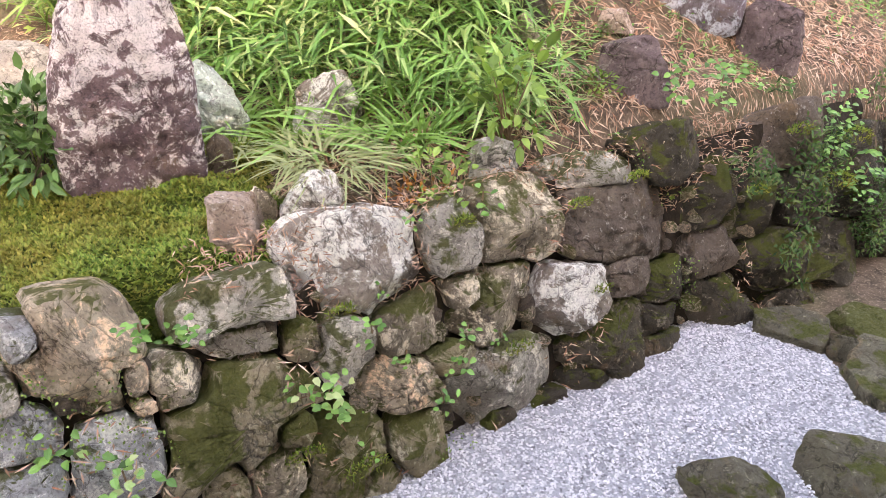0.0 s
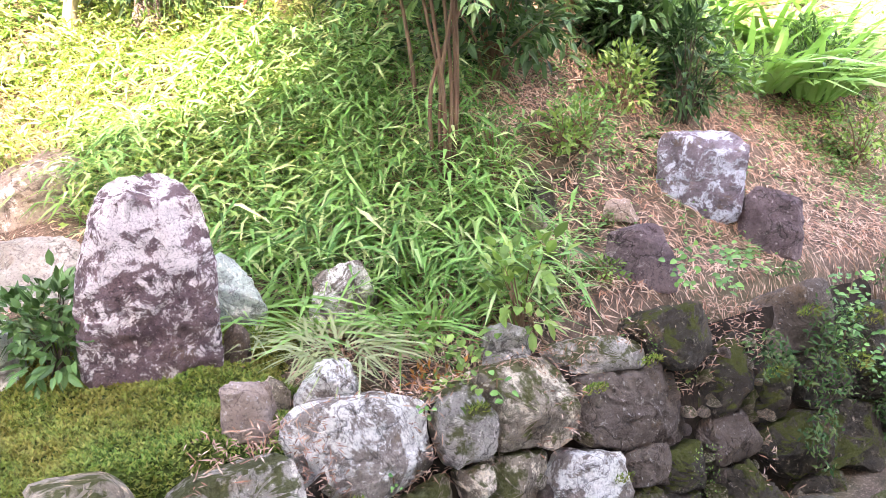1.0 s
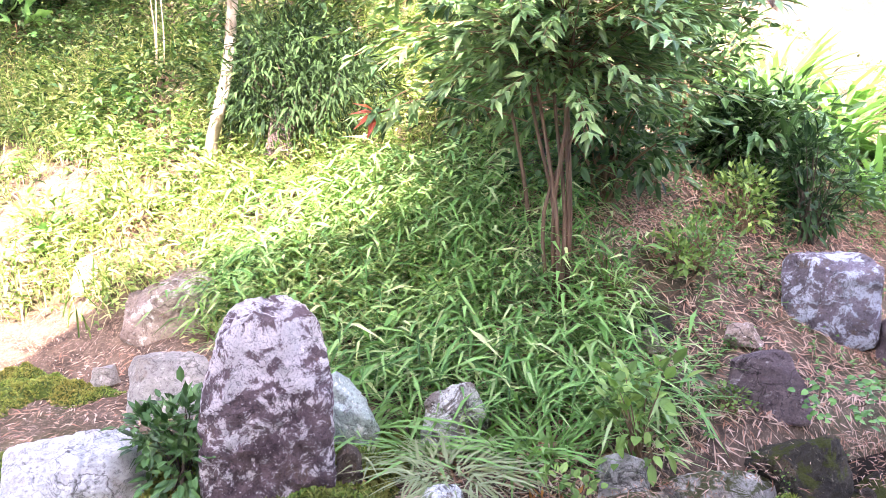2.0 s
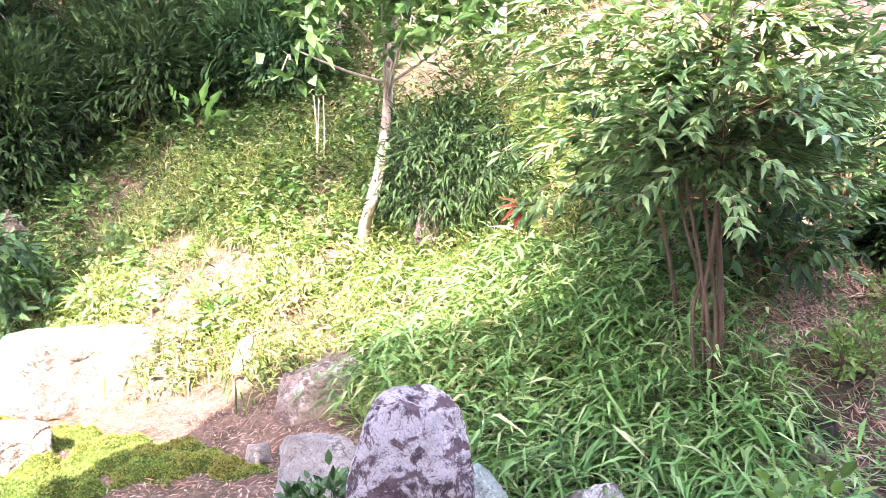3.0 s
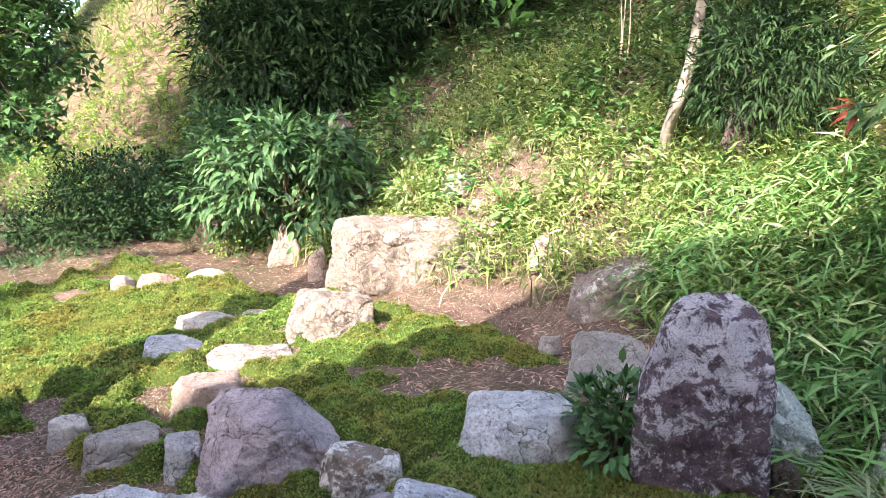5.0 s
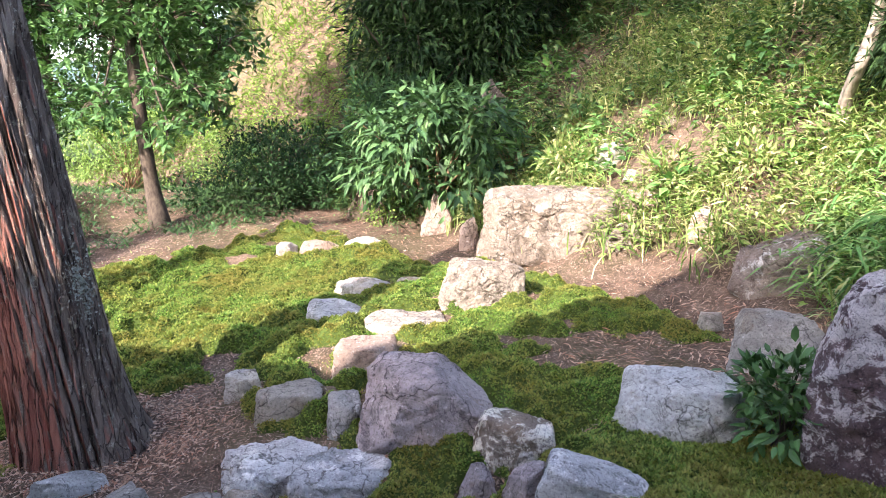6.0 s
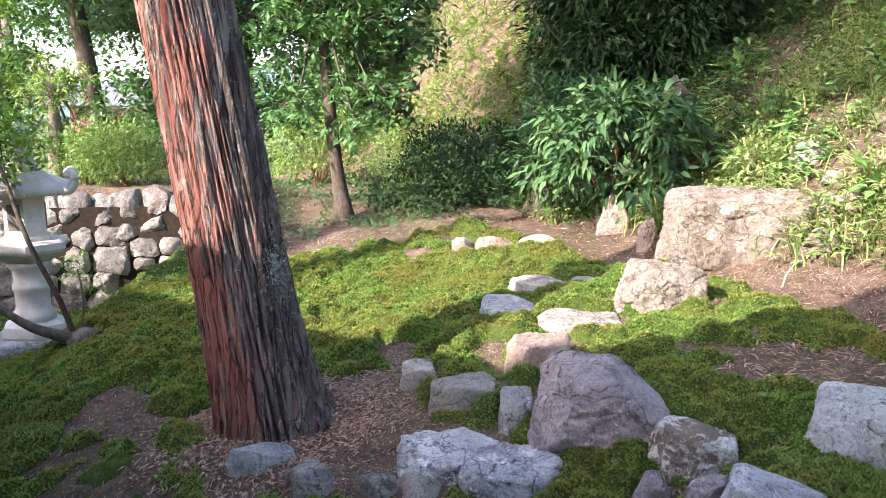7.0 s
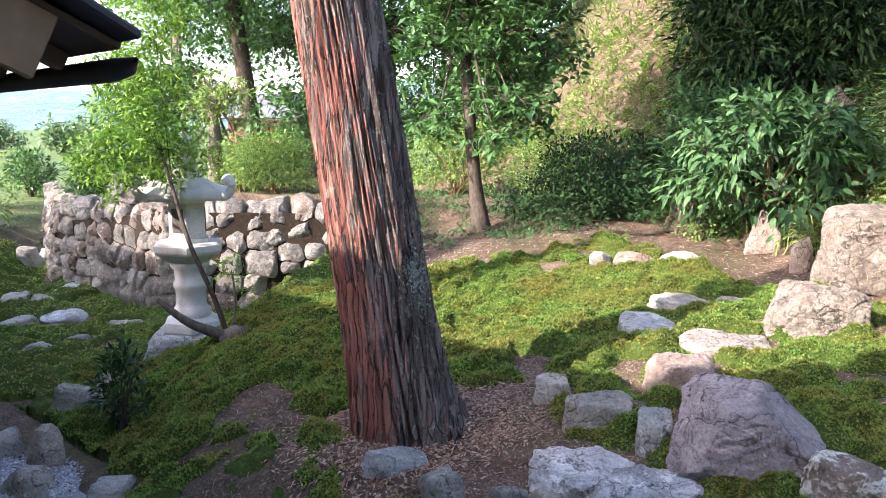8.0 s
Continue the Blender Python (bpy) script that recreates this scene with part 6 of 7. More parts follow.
grass("path_herbs", 11000, (-13, -4.5, 1.2, 4.6), 55, lambda x, y: 0.5 * (1 - moss_cover(x, y)) * sstep(0.5, 0.65, patchy(x, y, 2.2)), 0.07, 0.014, 0.6, HERB, "low weeds along the path", 0.5)
grass("left_bank_grass", 16000, (-18, -9.6, -9, -2.9), 68, lambda x, y: sstep(-2.9, -3.5, y) * sstep(0.3, 0.5, patchy(x, y, 1.4)), 0.1, 0.014, 0.7, HEDGE_LEAF, "short green grass on the bank beyond the lawn", 0.6)
grass("terrace_grass", 14000, (-14, -7.0, 0.4, 4.4), 69, lambda x, y: (1 - moss_cover(x, y)) * sstep(0.5, 0.62, patchy(x, y, 0.8)), 0.07, 0.01, 0.7, GRASS, "thin short grass in patches on the terrace", 0.6)
grass("far_bank_grass", 22000, (-24, -9, 3.8, 12), 56, lambda x, y: sstep(0.0, 0.5, up_slope(x, y)) * (0.05 + 0.95 * sstep(0.46, 0.58, patchy(x, y, 0.8) + 0.32 * sstep(5.4, 6.4, y) - 0.05)), 0.3, 0.02, 0.8, HEDGE_LEAF, "tufts of sunlit grass on the far bank", 0.75)


def herb_leaves(name, count, box, seed, accept, length, width, high, mat, label):
    """Small broad leaves standing over the ground among the grass."""
    x, y, r = where(count, box, seed, accept)
    n = len(x)
    p = np.stack([x, y, surf_z(x, y) + r.uniform(0.02, high, n)], 1)
    a = r.uniform(0, 6.28, n)
    d = np.stack([np.cos(a), np.sin(a) - 0.3, r.uniform(-0.3, 0.5, n)], 1)
    u = np.array([0, -0.25, 1.0]) + r.normal(0, 0.3, (n, 3))
    v, f = leaf_arrays(p, d, u, length * r.uniform(0.5, 1.4, n), width * r.uniform(0.6, 1.3, n), 0.2)
    return thing(name, mesh_np(name, v, f, mat), label, "herbs", kind="stuff")


herb_leaves("meadow_herbs", 16000, (-6.8, -0.2, 3.7, 8.4), 61, meadow_here, 0.07, 0.032, 0.2, HEDGE_LEAF, "small broad-leaved weeds among the sunlit grass")
herb_leaves("bank_leaves", 20000, (0.0, 5.0, 3.0, 9.0), 62, right_slope, 0.03, 0.017, 0.06, HERB, "small creeping leaves on the dry bank")
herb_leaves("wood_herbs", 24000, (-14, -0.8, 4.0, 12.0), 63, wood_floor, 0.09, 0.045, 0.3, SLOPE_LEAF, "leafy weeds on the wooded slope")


# clumps of strap leaves
def strap_clump(name, x, y, count, length, width, mat, label, spread=0.12, bend=0.9, dz=0.0, upright=0.8):
    """A clump of arching leaves, each a part of its own."""
    r = np.random.default_rng(int(abs(x * 1000) + abs(y * 100)))
    top = holder(name, x, y, float(surf_z(x, y)) + dz, label, "plant")
    kinds = [mesh_np("leaf", *blade_arrays(np.zeros((1, 3)), np.array([[1.0, 0, 0]]), length, width, bend * q, upright), mat) for q in (0.45, 0.65, 0.85, 1.0, 1.15, 1.35)]
    for k in range(count):
        a, q = r.uniform(0, 6.28), spread * math.sqrt(r.random())
        lf = part("leaf", kinds[r.integers(0, 6)], top)
        s = r.uniform(0.6, 1.25)
        lf.matrix_basis = pose(q * math.cos(a), q * math.sin(a), r.uniform(-0.02, 0.02), r.uniform(-25, 25), r.uniform(-10, 10), math.degrees(a + r.normal(0, 0.5))) @ Matrix.Diagonal((s, r.uniform(0.7, 1.2), s, 1))
    return top


strap_clump("strap_leaf_clump", -0.46, 2.8, 260, 0.15, 0.01, LIRIOPE, "clump of pale arching strap leaves over a stone", 0.2, 1.2, 0.1, 0.6)
strap_clump("strap_leaf_clump", -0.85, 2.92, 40, 0.22, 0.012, LIRIOPE, "small clump of strap leaves by the wedge rock", 0.05)
for k, (x, y) in enumerate([(-0.95, 3.15), (-0.7, 3.3), (-0.45, 3.2), (-0.2, 3.35), (-0.85, 3.55), (-0.5, 3.6), (-0.25, 3.05), (-0.6, 3.05)]):
    strap_clump("bamboo_tuft", x, y, 44, 0.32, 0.017, SASA, "tuft of bright arching bamboo leaves on the bank", 0.1, 0.8, 0.0, 0.75)
strap_clump("bamboo_tuft", -0.1, 3.05, 70, 0.28, 0.016, SASA, "tuft of bright bamboo leaves on the bank", 0.1, 0.7)
for x, y in ((2.25, 5.95), (2.7, 6.1), (3.1, 6.5), (2.0, 6.5), (2.6, 6.7), (3.3, 7.1), (2.4, 7.3), (3.2, 7.8), (1.7, 7.1)):
    strap_clump("sword_leaf_clump", x, y, 80, 0.85, 0.05, SASA, "tall sunlit clump of broad sword-shaped leaves", 0.18, 0.9)


# shrubs and seedlings
def shrub(name, x, y, width, height, count, leaf, leaf_w, mat, label, droop=0.15, full=False, clump=14, loose=0.75):
    """A bush: stems from one foot, leaves in tufts round their ends, with gaps."""
    r = np.random.default_rng(int(abs(x) * 977 + abs(y) * 331 + count))
    top = holder(name, x, y, float(surf_z(x, y)) - 0.01, label, "shrub" if height > 0.3 else "plant")
    stems, tips = [], []
    tufts = max(3, count // (clump if count > 300 else 6))
    for k in range(tufts):
        a, q = r.uniform(0, 6.28), math.sqrt(r.random())
        h = height * r.uniform(0.18, 1.0)
        q *= math.sqrt(max(0.12, 1 - (h / height - 0.35) ** 2 * 1.6)) * r.uniform(0.8, 1.1)
        tip = np.array([math.cos(a) * q * width / 2, math.sin(a) * q * width / 2, h])
        tips.append(tip)
        if k < 24:
            foot = np.array([r.normal(0, 0.03), r.normal(0, 0.03), 0])
            line = bent([foot, tip * [0.45, 0.45, 0.6], tip], 3)
            stems.append(tube(line, np.linspace(0.012, 0.004, len(line)) * max(0.35, min(2.5, height)), 5))
    tagged(part("stem_work", mesh_np("stem_work", *joined(stems), DARK_BARK if mat in (DARK_LEAF, SHADE_LEAF, TREE_LEAF) else STEM, True), top), kind="stuff")
    tips = np.array(tips)
    per = -(-count // tufts)
    c = np.repeat(tips, per, 0)
    off = r.normal(0, 1, c.shape) * leaf * loose
    d = unit(off + 0.6 * unit(c - [0, 0, height * 0.4]) * leaf + [0, 0, 0.12 * leaf - droop * leaf])
    u = np.array([0, 0, 1.0]) + r.normal(0, 0.35, c.shape)
    v, f = leaf_arrays(c + off * 0.6, d, u, leaf * r.uniform(0.6, 1.25, len(c)), leaf_w * r.uniform(0.7, 1.2, len(c)), droop, 0.12, full)
    v[:, 2] = np.maximum(v[:, 2], 0.01)
    part("foliage", mesh_np("foliage", v, f, mat), top)
    return top


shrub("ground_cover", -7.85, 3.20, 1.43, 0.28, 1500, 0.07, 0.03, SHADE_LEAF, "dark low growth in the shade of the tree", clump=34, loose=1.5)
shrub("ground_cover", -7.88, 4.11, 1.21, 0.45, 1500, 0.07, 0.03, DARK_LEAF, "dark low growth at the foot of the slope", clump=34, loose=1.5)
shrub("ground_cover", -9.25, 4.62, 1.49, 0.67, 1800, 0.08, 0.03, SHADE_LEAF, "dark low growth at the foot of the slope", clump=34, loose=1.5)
shrub("ground_cover", -6.63, 4.15, 0.83, 0.22, 500, 0.05, 0.022, HEDGE_LEAF, "green herbs along the path under the shrub", clump=34, loose=1.5)
shrub("ground_cover", -8.72, 3.14, 0.95, 0.27, 800, 0.07, 0.03, DARK_LEAF, "dark low growth in the shade of the tree", clump=34, loose=1.5)
shrub("slope_fern", -6.24, 5.33, 0.70, 0.49, 420, 0.1, 0.035, HEDGE_LEAF, "sunlit green herbs beside the drooping shrub")
shrub("slope_fern", -7.69, 6.86, 0.92, 0.59, 420, 0.1, 0.035, HEDGE_LEAF, "green herbs on the slope")
shrub("slope_fern", -8.73, 7.11, 0.81, 0.59, 420, 0.1, 0.035, SLOPE_LEAF, "green herbs on the slope")
shrub("bank_fern", 1.02, 4.86, 0.53, 0.35, 420, 0.07, 0.026, HEDGE_LEAF, "green ferns on the dry bank behind the stems")
shrub("bank_fern", 0.57, 4.26, 0.41, 0.22, 260, 0.06, 0.026, HEDGE_LEAF, "green herbs on the dry bank behind the stems")
shrub("bank_fern", 1.61, 5.32, 0.73, 0.50, 700, 0.08, 0.03, TREE_LEAF, "dark leafy ferns on the dry bank")
shrub("bank_fern", 2.67, 6.12, 0.75, 0.53, 600, 0.08, 0.03, TREE_LEAF, "dark leafy ferns on the dry bank")
shrub("bank_fern", 2.85, 5.50, 0.60, 0.44, 420, 0.06, 0.026, HEDGE_LEAF, "green ferns on the dry bank")
shrub("bank_fern", 0.21, 3.87, 0.32, 0.17, 160, 0.09, 0.016, HEDGE_LEAF, "yellow-green bamboo shoots at the foot of the stems")
shrub("bank_bush", 1.30, 5.55, 0.87, 0.63, 1430, 0.12, 0.042, TREE_LEAF, "leafy bush on the bank behind the stems", full=True, clump=18, loose=1.0)
shrub("small_creeper", 0.98, 3.28, 0.28, 0.11, 240, 0.028, 0.018, HEDGE_LEAF, "small creeping leaves in dry leaf litter")
shrub("small_creeper", 1.58, 3.65, 0.34, 0.13, 240, 0.028, 0.018, HEDGE_LEAF, "small creeping leaves in dry leaf litter")
shrub("wall_fern", 2.29, 3.83, 0.34, 0.52, 1600, 0.028, 0.013, TREE_LEAF, "green ferns over the dark end of the wall")
shrub("wall_fern", 1.95, 3.81, 0.35, 0.26, 900, 0.026, 0.013, TREE_LEAF, "green ferns over the dark end of the wall")
shrub("small_creeper", 0.99, 3.34, 0.33, 0.11, 260, 0.028, 0.018, HEDGE_LEAF, "small creeping leaves under the purple rock")
shrub("small_creeper", 1.45, 3.54, 0.32, 0.13, 240, 0.028, 0.018, HEDGE_LEAF, "small creeping leaves in dry leaf litter")
shrub("small_creeper", 0.69, 3.41, 0.23, 0.10, 140, 0.028, 0.018, HEDGE_LEAF, "small creeping leaves in dry leaf litter")
shrub("evergreen_shrub", -1.51, 2.64, 0.40, 0.38, 520, 0.07, 0.03, TREE_LEAF, "low broad-leaved evergreen shrub beside the standing rock", full=True)
shrub("herb_bush", 0.26, 2.98, 0.33, 0.39, 150, 0.075, 0.042, HEDGE_LEAF, "leafy green bush with broad oval leaves", full=True)
shrub("fern_bush", 1.45, 5.05, 0.55, 0.62, 420, 0.11, 0.03, DARK_LEAF, "dark fern-like bush above the blue rock")
shrub("low_herb", -0.03, 2.66, 0.41, 0.37, 150, 0.045, 0.03, HEDGE_LEAF, "low green herbs at the top of the wall", full=True)
shrub("rusty_seedling", -0.08, 2.70, 0.24, 0.13, 110, 0.045, 0.016, RUST_LEAF, "small seedling with rust-orange leaves")
shrub("bright_herb", -0.98, 3.64, 0.31, 0.20, 30, 0.09, 0.05, HERB, "bright green broad-leaved seedling", full=True)
shrub("bright_herb", 0.18, 3.99, 0.39, 0.30, 160, 0.06, 0.016, HERB, "yellow-green seedlings at the foot of the stems")
shrub("bright_herb", 0.70, 4.32, 0.51, 0.32, 260, 0.036, 0.018, HERB, "green seedlings in the shade of the bush")
shrub("drooping_shrub", -6.24, 4.52, 1.9, 1.15, 3000, 0.14, 0.048, SHRUB_LEAF, "dark shrub with broad drooping leaves over stones", droop=0.45, full=True, clump=16, loose=0.9)
shrub("bushy_shrub", -7.30, 4.76, 1.48, 1.15, 2200, 0.1, 0.036, DARK_LEAF, "dense dark green shrub at the foot of the slope", clump=20, loose=1.1)
shrub("leafy_shrub", -5.66, 5.03, 0.50, 0.50, 120, 0.13, 0.06, HERB, "bright leafy shrub behind the great boulder")
shrub("dark_azalea", -8.40, 3.75, 1.56, 0.85, 5000, 0.06, 0.025, DARK_LEAF, "dark azalea bush in the shade of the tree", clump=34, loose=1.5)
shrub("dark_azalea", -10.04, 3.92, 1.03, 0.87, 3000, 0.06, 0.025, HEDGE_LEAF, "azalea bush in half shade", clump=34, loose=1.5)
shrub("clipped_azalea", -11.57, 3.05, 2.08, 1.08, 6000, 0.06, 0.028, HEDGE_LEAF, "rounded bright green azalea bush in sun", clump=34, loose=1.5)
shrub("clipped_azalea", -13.40, 0.38, 1.43, 0.95, 5000, 0.07, 0.03, HEDGE_LEAF, "rounded bright green azalea bush in sun", clump=34, loose=1.5)
shrub("clipped_azalea", -14.10, -0.21, 1.09, 0.84, 3000, 0.07, 0.03, HEDGE_LEAF, "rounded bright green azalea bush in sun", clump=34, loose=1.5)
shrub("terrace_shrub", -11.46, -1.91, 1.08, 0.70, 3000, 0.1, 0.04, TREE_LEAF, "green shrub on the upper terrace", clump=34, loose=1.5)
shrub("round_bush", -19.02, -4.71, 1.13, 0.94, 1500, 0.12, 0.05, TREE_LEAF, "rounded dark green bush beyond the lawn")
shrub("slope_herb", -7.99, 6.74, 0.45, 0.37, 20, 0.2, 0.09, HERB, "broad-leaved herb on the shaded slope")
shrub("slope_herb", -6.00, 7.67, 0.64, 0.42, 26, 0.24, 0.1, HERB, "broad-leaved herb on the shaded slope")
shrub("slope_fern", -3.82, 5.00, 0.40, 0.27, 260, 0.1, 0.03, GRASS, "yellow-green herbs beside the great boulder")
shrub("slope_fern", -4.88, 5.03, 0.72, 0.31, 300, 0.1, 0.03, GRASS, "yellow-green herbs behind the great boulder")
shrub("slope_fern", -3.13, 5.06, 0.62, 0.29, 300, 0.1, 0.03, GRASS, "yellow-green herbs on the sunny slope")
shrub("slope_fern", -5.44, 5.74, 0.70, 0.35, 300, 0.1, 0.035, SLOPE_LEAF, "green herbs on the shaded slope")
shrub("slope_fern", -7.84, 7.00, 0.90, 0.53, 300, 0.12, 0.04, SLOPE_LEAF, "green herbs on the shaded slope")
shrub("slope_herb", -8.98, 6.66, 0.48, 0.44, 10, 0.3, 0.14, HERB, "sunlit seedling with pale broad leaves on the slope")
shrub("slope_herb", -5.84, 7.51, 0.76, 0.41, 30, 0.3, 0.12, HERB, "broad-leaved herb on the shaded slope")
shrub("slope_herb", -6.41, 6.37, 0.32, 0.25, 16, 0.16, 0.08, HERB, "broad-leaved herb on the shaded slope")
shrub("slope_herb", -6.34, 6.33, 0.33, 0.26, 16, 0.16, 0.08, HERB, "broad-leaved herb on the sunny slope")
shrub("slope_herb", -3.64, 4.90, 0.26, 0.31, 24, 0.14, 0.07, HERB, "yellow-green broad herb beside the great boulder")
shrub("dark_thicket", -2.01, 5.73, 1.48, 0.98, 4500, 0.12, 0.02, SHADE_LEAF, "thicket of bamboo grass behind the crooked tree, shade put into its leaf colour", droop=0.35)
shrub("bank_bush", 0.18, 4.72, 1.03, 0.90, 1430, 0.12, 0.042, SHRUB_LEAF, "leafy bush behind the nandina stems", full=True, clump=18, loose=1.0)
shrub("bank_bush", 0.74, 5.74, 1.06, 0.98, 1650, 0.12, 0.042, SHRUB_LEAF, "leafy bush behind the nandina stems", full=True, clump=18, loose=1.0)
shrub("dark_thicket", 1.06, 5.50, 0.51, 0.51, 900, 0.1, 0.035, DARK_LEAF, "dark bush behind the nandina stems")
shrub("bank_bush", -0.46, 5.38, 1.02, 0.86, 1650, 0.12, 0.042, SHRUB_LEAF, "leafy bush behind the nandina stems", full=True, clump=18, loose=1.0)
shrub("bright_herb", -0.95, 3.66, 0.24, 0.21, 26, 0.08, 0.045, HERB, "broad-leaved seedling among bamboo leaves", full=True)
shrub("small_dark_shrub", -5.43, -1.03, 0.32, 0.59, 520, 0.07, 0.025, DARK_LEAF, "small upright dark green shrub in the moss")
# thickets in SHADE_LEAF hold the slope's shade in their colour
shrub("thicket", -9.77, 7.45, 2.69, 2.12, 11000, 0.17, 0.04, DARK_LEAF, "dark evergreen thicket on the shaded slope", clump=70, loose=1.5)
shrub("thicket", -8.27, 9.31, 3.20, 2.31, 11000, 0.17, 0.04, DARK_LEAF, "dark evergreen thicket on the shaded slope", clump=70, loose=1.5)
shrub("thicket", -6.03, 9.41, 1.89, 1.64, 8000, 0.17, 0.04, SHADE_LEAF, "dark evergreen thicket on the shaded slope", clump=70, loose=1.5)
shrub("thicket", -8.28, 5.83, 1.86, 2.62, 12000, 0.17, 0.04, SHADE_LEAF, "evergreen thicket at the edge of the wood, shade put into its leaf colour", droop=0.35, clump=70, loose=1.5)
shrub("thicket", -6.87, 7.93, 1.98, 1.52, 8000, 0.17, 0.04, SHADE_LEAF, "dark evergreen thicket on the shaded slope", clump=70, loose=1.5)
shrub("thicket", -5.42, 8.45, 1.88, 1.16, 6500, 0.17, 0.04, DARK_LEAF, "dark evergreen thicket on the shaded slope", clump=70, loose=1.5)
shrub("thicket", -7.85, 6.70, 1.74, 1.74, 10000, 0.17, 0.04, SHADE_LEAF, "evergreen thicket at the edge of the wood, shade put into its leaf colour", clump=70, loose=1.5)



# seedlings rooted in the joints of the garden wall
def wall_herb(s, z, size, count, mat, label):
    x, y = WALL_DIR * s + WALL_IN * (1.72 + BATTER * z)
    r = np.random.default_rng(int(s * 500 + z * 900) + 9)
    top = holder("wall_seedling", x, y, z, label, "plant")
    a = r.uniform(0, 6.28, count)
    p = np.stack([r.normal(0, size * 0.3, count), r.normal(0, size * 0.2, count) - size * 0.25, r.uniform(-0.3, 0.9, count) * size], 1)
    line = bent([[0, 0.05, 0], [0, -size * 0.2, size * 0.2], [0, -size * 0.3, size * 0.6]], 3)
    part("stem", mesh_np("stem", *tube(line, 0.003, 5), STEM, True), top)
    d = np.stack([np.cos(a), np.sin(a) * 0.5 - 0.6, r.uniform(-0.3, 0.4, count)], 1)
    v, f = leaf_arrays(p, d, np.array([0, -0.5, 1.0]) + r.normal(0, 0.25, (count, 3)), np.minimum(size * r.uniform(0.26, 0.45, count), r.uniform(0.025, 0.045, count)), np.minimum(size * r.uniform(0.17, 0.28, count), 0.026), 0.2, 0.1, True)
    part("leaves", mesh_np("leaves", v, f, mat), top)


wall_herb(1.01, 0.57, 0.09, 12, HERB, "bright seedling rooted in the wall")
wall_herb(1.12, 0.46, 0.07, 9, HERB, "bright seedling rooted in the wall")
wall_herb(1.39, 0.46, 0.08, 9, HERB, "bright seedling rooted in the wall")
wall_herb(1.34, 0.36, 0.09, 10, HERB, "bright seedling rooted in the wall")
wall_herb(1.23, 0.25, 0.09, 9, HERB, "bright seedling rooted in the wall")
wall_herb(0.82, 0.42, 0.15, 34, SASA, "dark strap-leaved plant rooted in the wall")
wall_herb(0.75, 0.44, 0.08, 10, HERB, "bright seedling rooted in the wall")
wall_herb(0.01, 0.54, 0.11, 12, HERB, "bright yellow-green seedling rooted in the wall")
wall_herb(0.17, 0.39, 0.16, 30, SASA, "dark strap-leaved plant rooted in the wall")
wall_herb(1.54, 0.89, 0.1, 6, HERB, "seedling with two broad leaves at the top of the wall")
wall_herb(1.23, 0.88, 0.06, 6, HERB, "bright seedling at the top of the wall")
wall_herb(0.43, 0.75, 0.08, 26, HERB, "tiny creeping leaves on the wall")
wall_herb(0.30, 0.79, 0.08, 22, HERB, "tiny creeping leaves on the wall")
wall_herb(1.07, 0.70, 0.05, 7, HERB, "bright seedling on the lichened stone")
wall_herb(0.92, 0.20, 0.07, 3, HERB, "seedling with narrow leaves at the foot of the wall")
wall_herb(3.16, 1.06, 0.06, 8, HERB, "bright seedling on the bank")
wall_herb(1.52, 0.40, 0.06, 6, HERB, "bright seedling rooted in the wall")



# tiny creeping leaves spread over the wall in patches
cw = np.random.default_rng(52)
cs_, cz_ = cw.uniform(-0.6, 3.4, 9000), cw.uniform(0.03, 0.95, 9000)
keep_ = patchy(cs_ * 1.0, cz_, 3.1, 3) - 0.03 * sstep(1.6, 2.4, cs_) > 0.69
cs_, cz_ = cs_[keep_], cz_[keep_]
cq_ = np.outer(cs_, WALL_DIR) + np.outer(1.735 + BATTER * cz_ + cw.normal(0, 0.008, len(cs_)), WALL_IN)
thing("wall_creeper", mesh_np("wall_creeper", *leaf_arrays(np.column_stack([cq_, cz_]), cw.normal(size=(len(cs_), 3)), np.tile([0.4, -0.7, 0.7], (len(cs_), 1)) + cw.normal(0, 0.3, (len(cs_), 3)), cw.uniform(0.007, 0.015, len(cs_)), 0.008), HEDGE_LEAF), "tiny creeping leaves in the joints of the wall", "plant", kind="stuff")


def moss_tuft(s, z, size):
    x, y = WALL_DIR * s + WALL_IN * (1.72 + BATTER * z)
    r = np.random.default_rng(int(s * 300 + z * 700) + 3)
    n = int(2500 * size)
    a, q = r.uniform(0, 6.28, n), np.sqrt(r.random(n)) * size
    p = np.stack([q * np.cos(a) * 1.3, q * np.sin(a) * 0.6, 0.35 * size - q * 0.5 + r.normal(0, 0.004, n)], 1)
    v, f = leaf_arrays(p, r.normal(size=(n, 3)) * 0.5 + [0, -0.4, 0.8], r.normal(size=(n, 3)), 0.022, 0.006)
    ob = thing("moss_tuft", mesh_np("moss_tuft", v, f, MOSS), "cushion of bright green moss in a wall joint", "moss")
    ob.matrix_world = pose(x, y, z, 0, 0, WALL_YAW)


moss_tuft(2.05, 0.44, 0.05)
moss_tuft(3.09, 0.62, 0.06)
moss_tuft(1.60, 0.34, 0.06)
moss_tuft(0.89, 0.15, 0.07)
moss_tuft(2.33, 0.83, 0.05)
moss_tuft(2.00, 0.79, 0.05)
moss_tuft(1.45, 0.85, 0.04)
moss_tuft(3.72, 0.54, 0.12)
moss_tuft(3.89, 0.73, 0.12)
moss_tuft(3.46, 0.83, 0.08)
moss_tuft(3.80, -0.22, 0.12)
moss_tuft(0.69, 0.27, 0.06)
moss_tuft(0.92, 0.68, 0.04)
ew = np.random.default_rng(53)
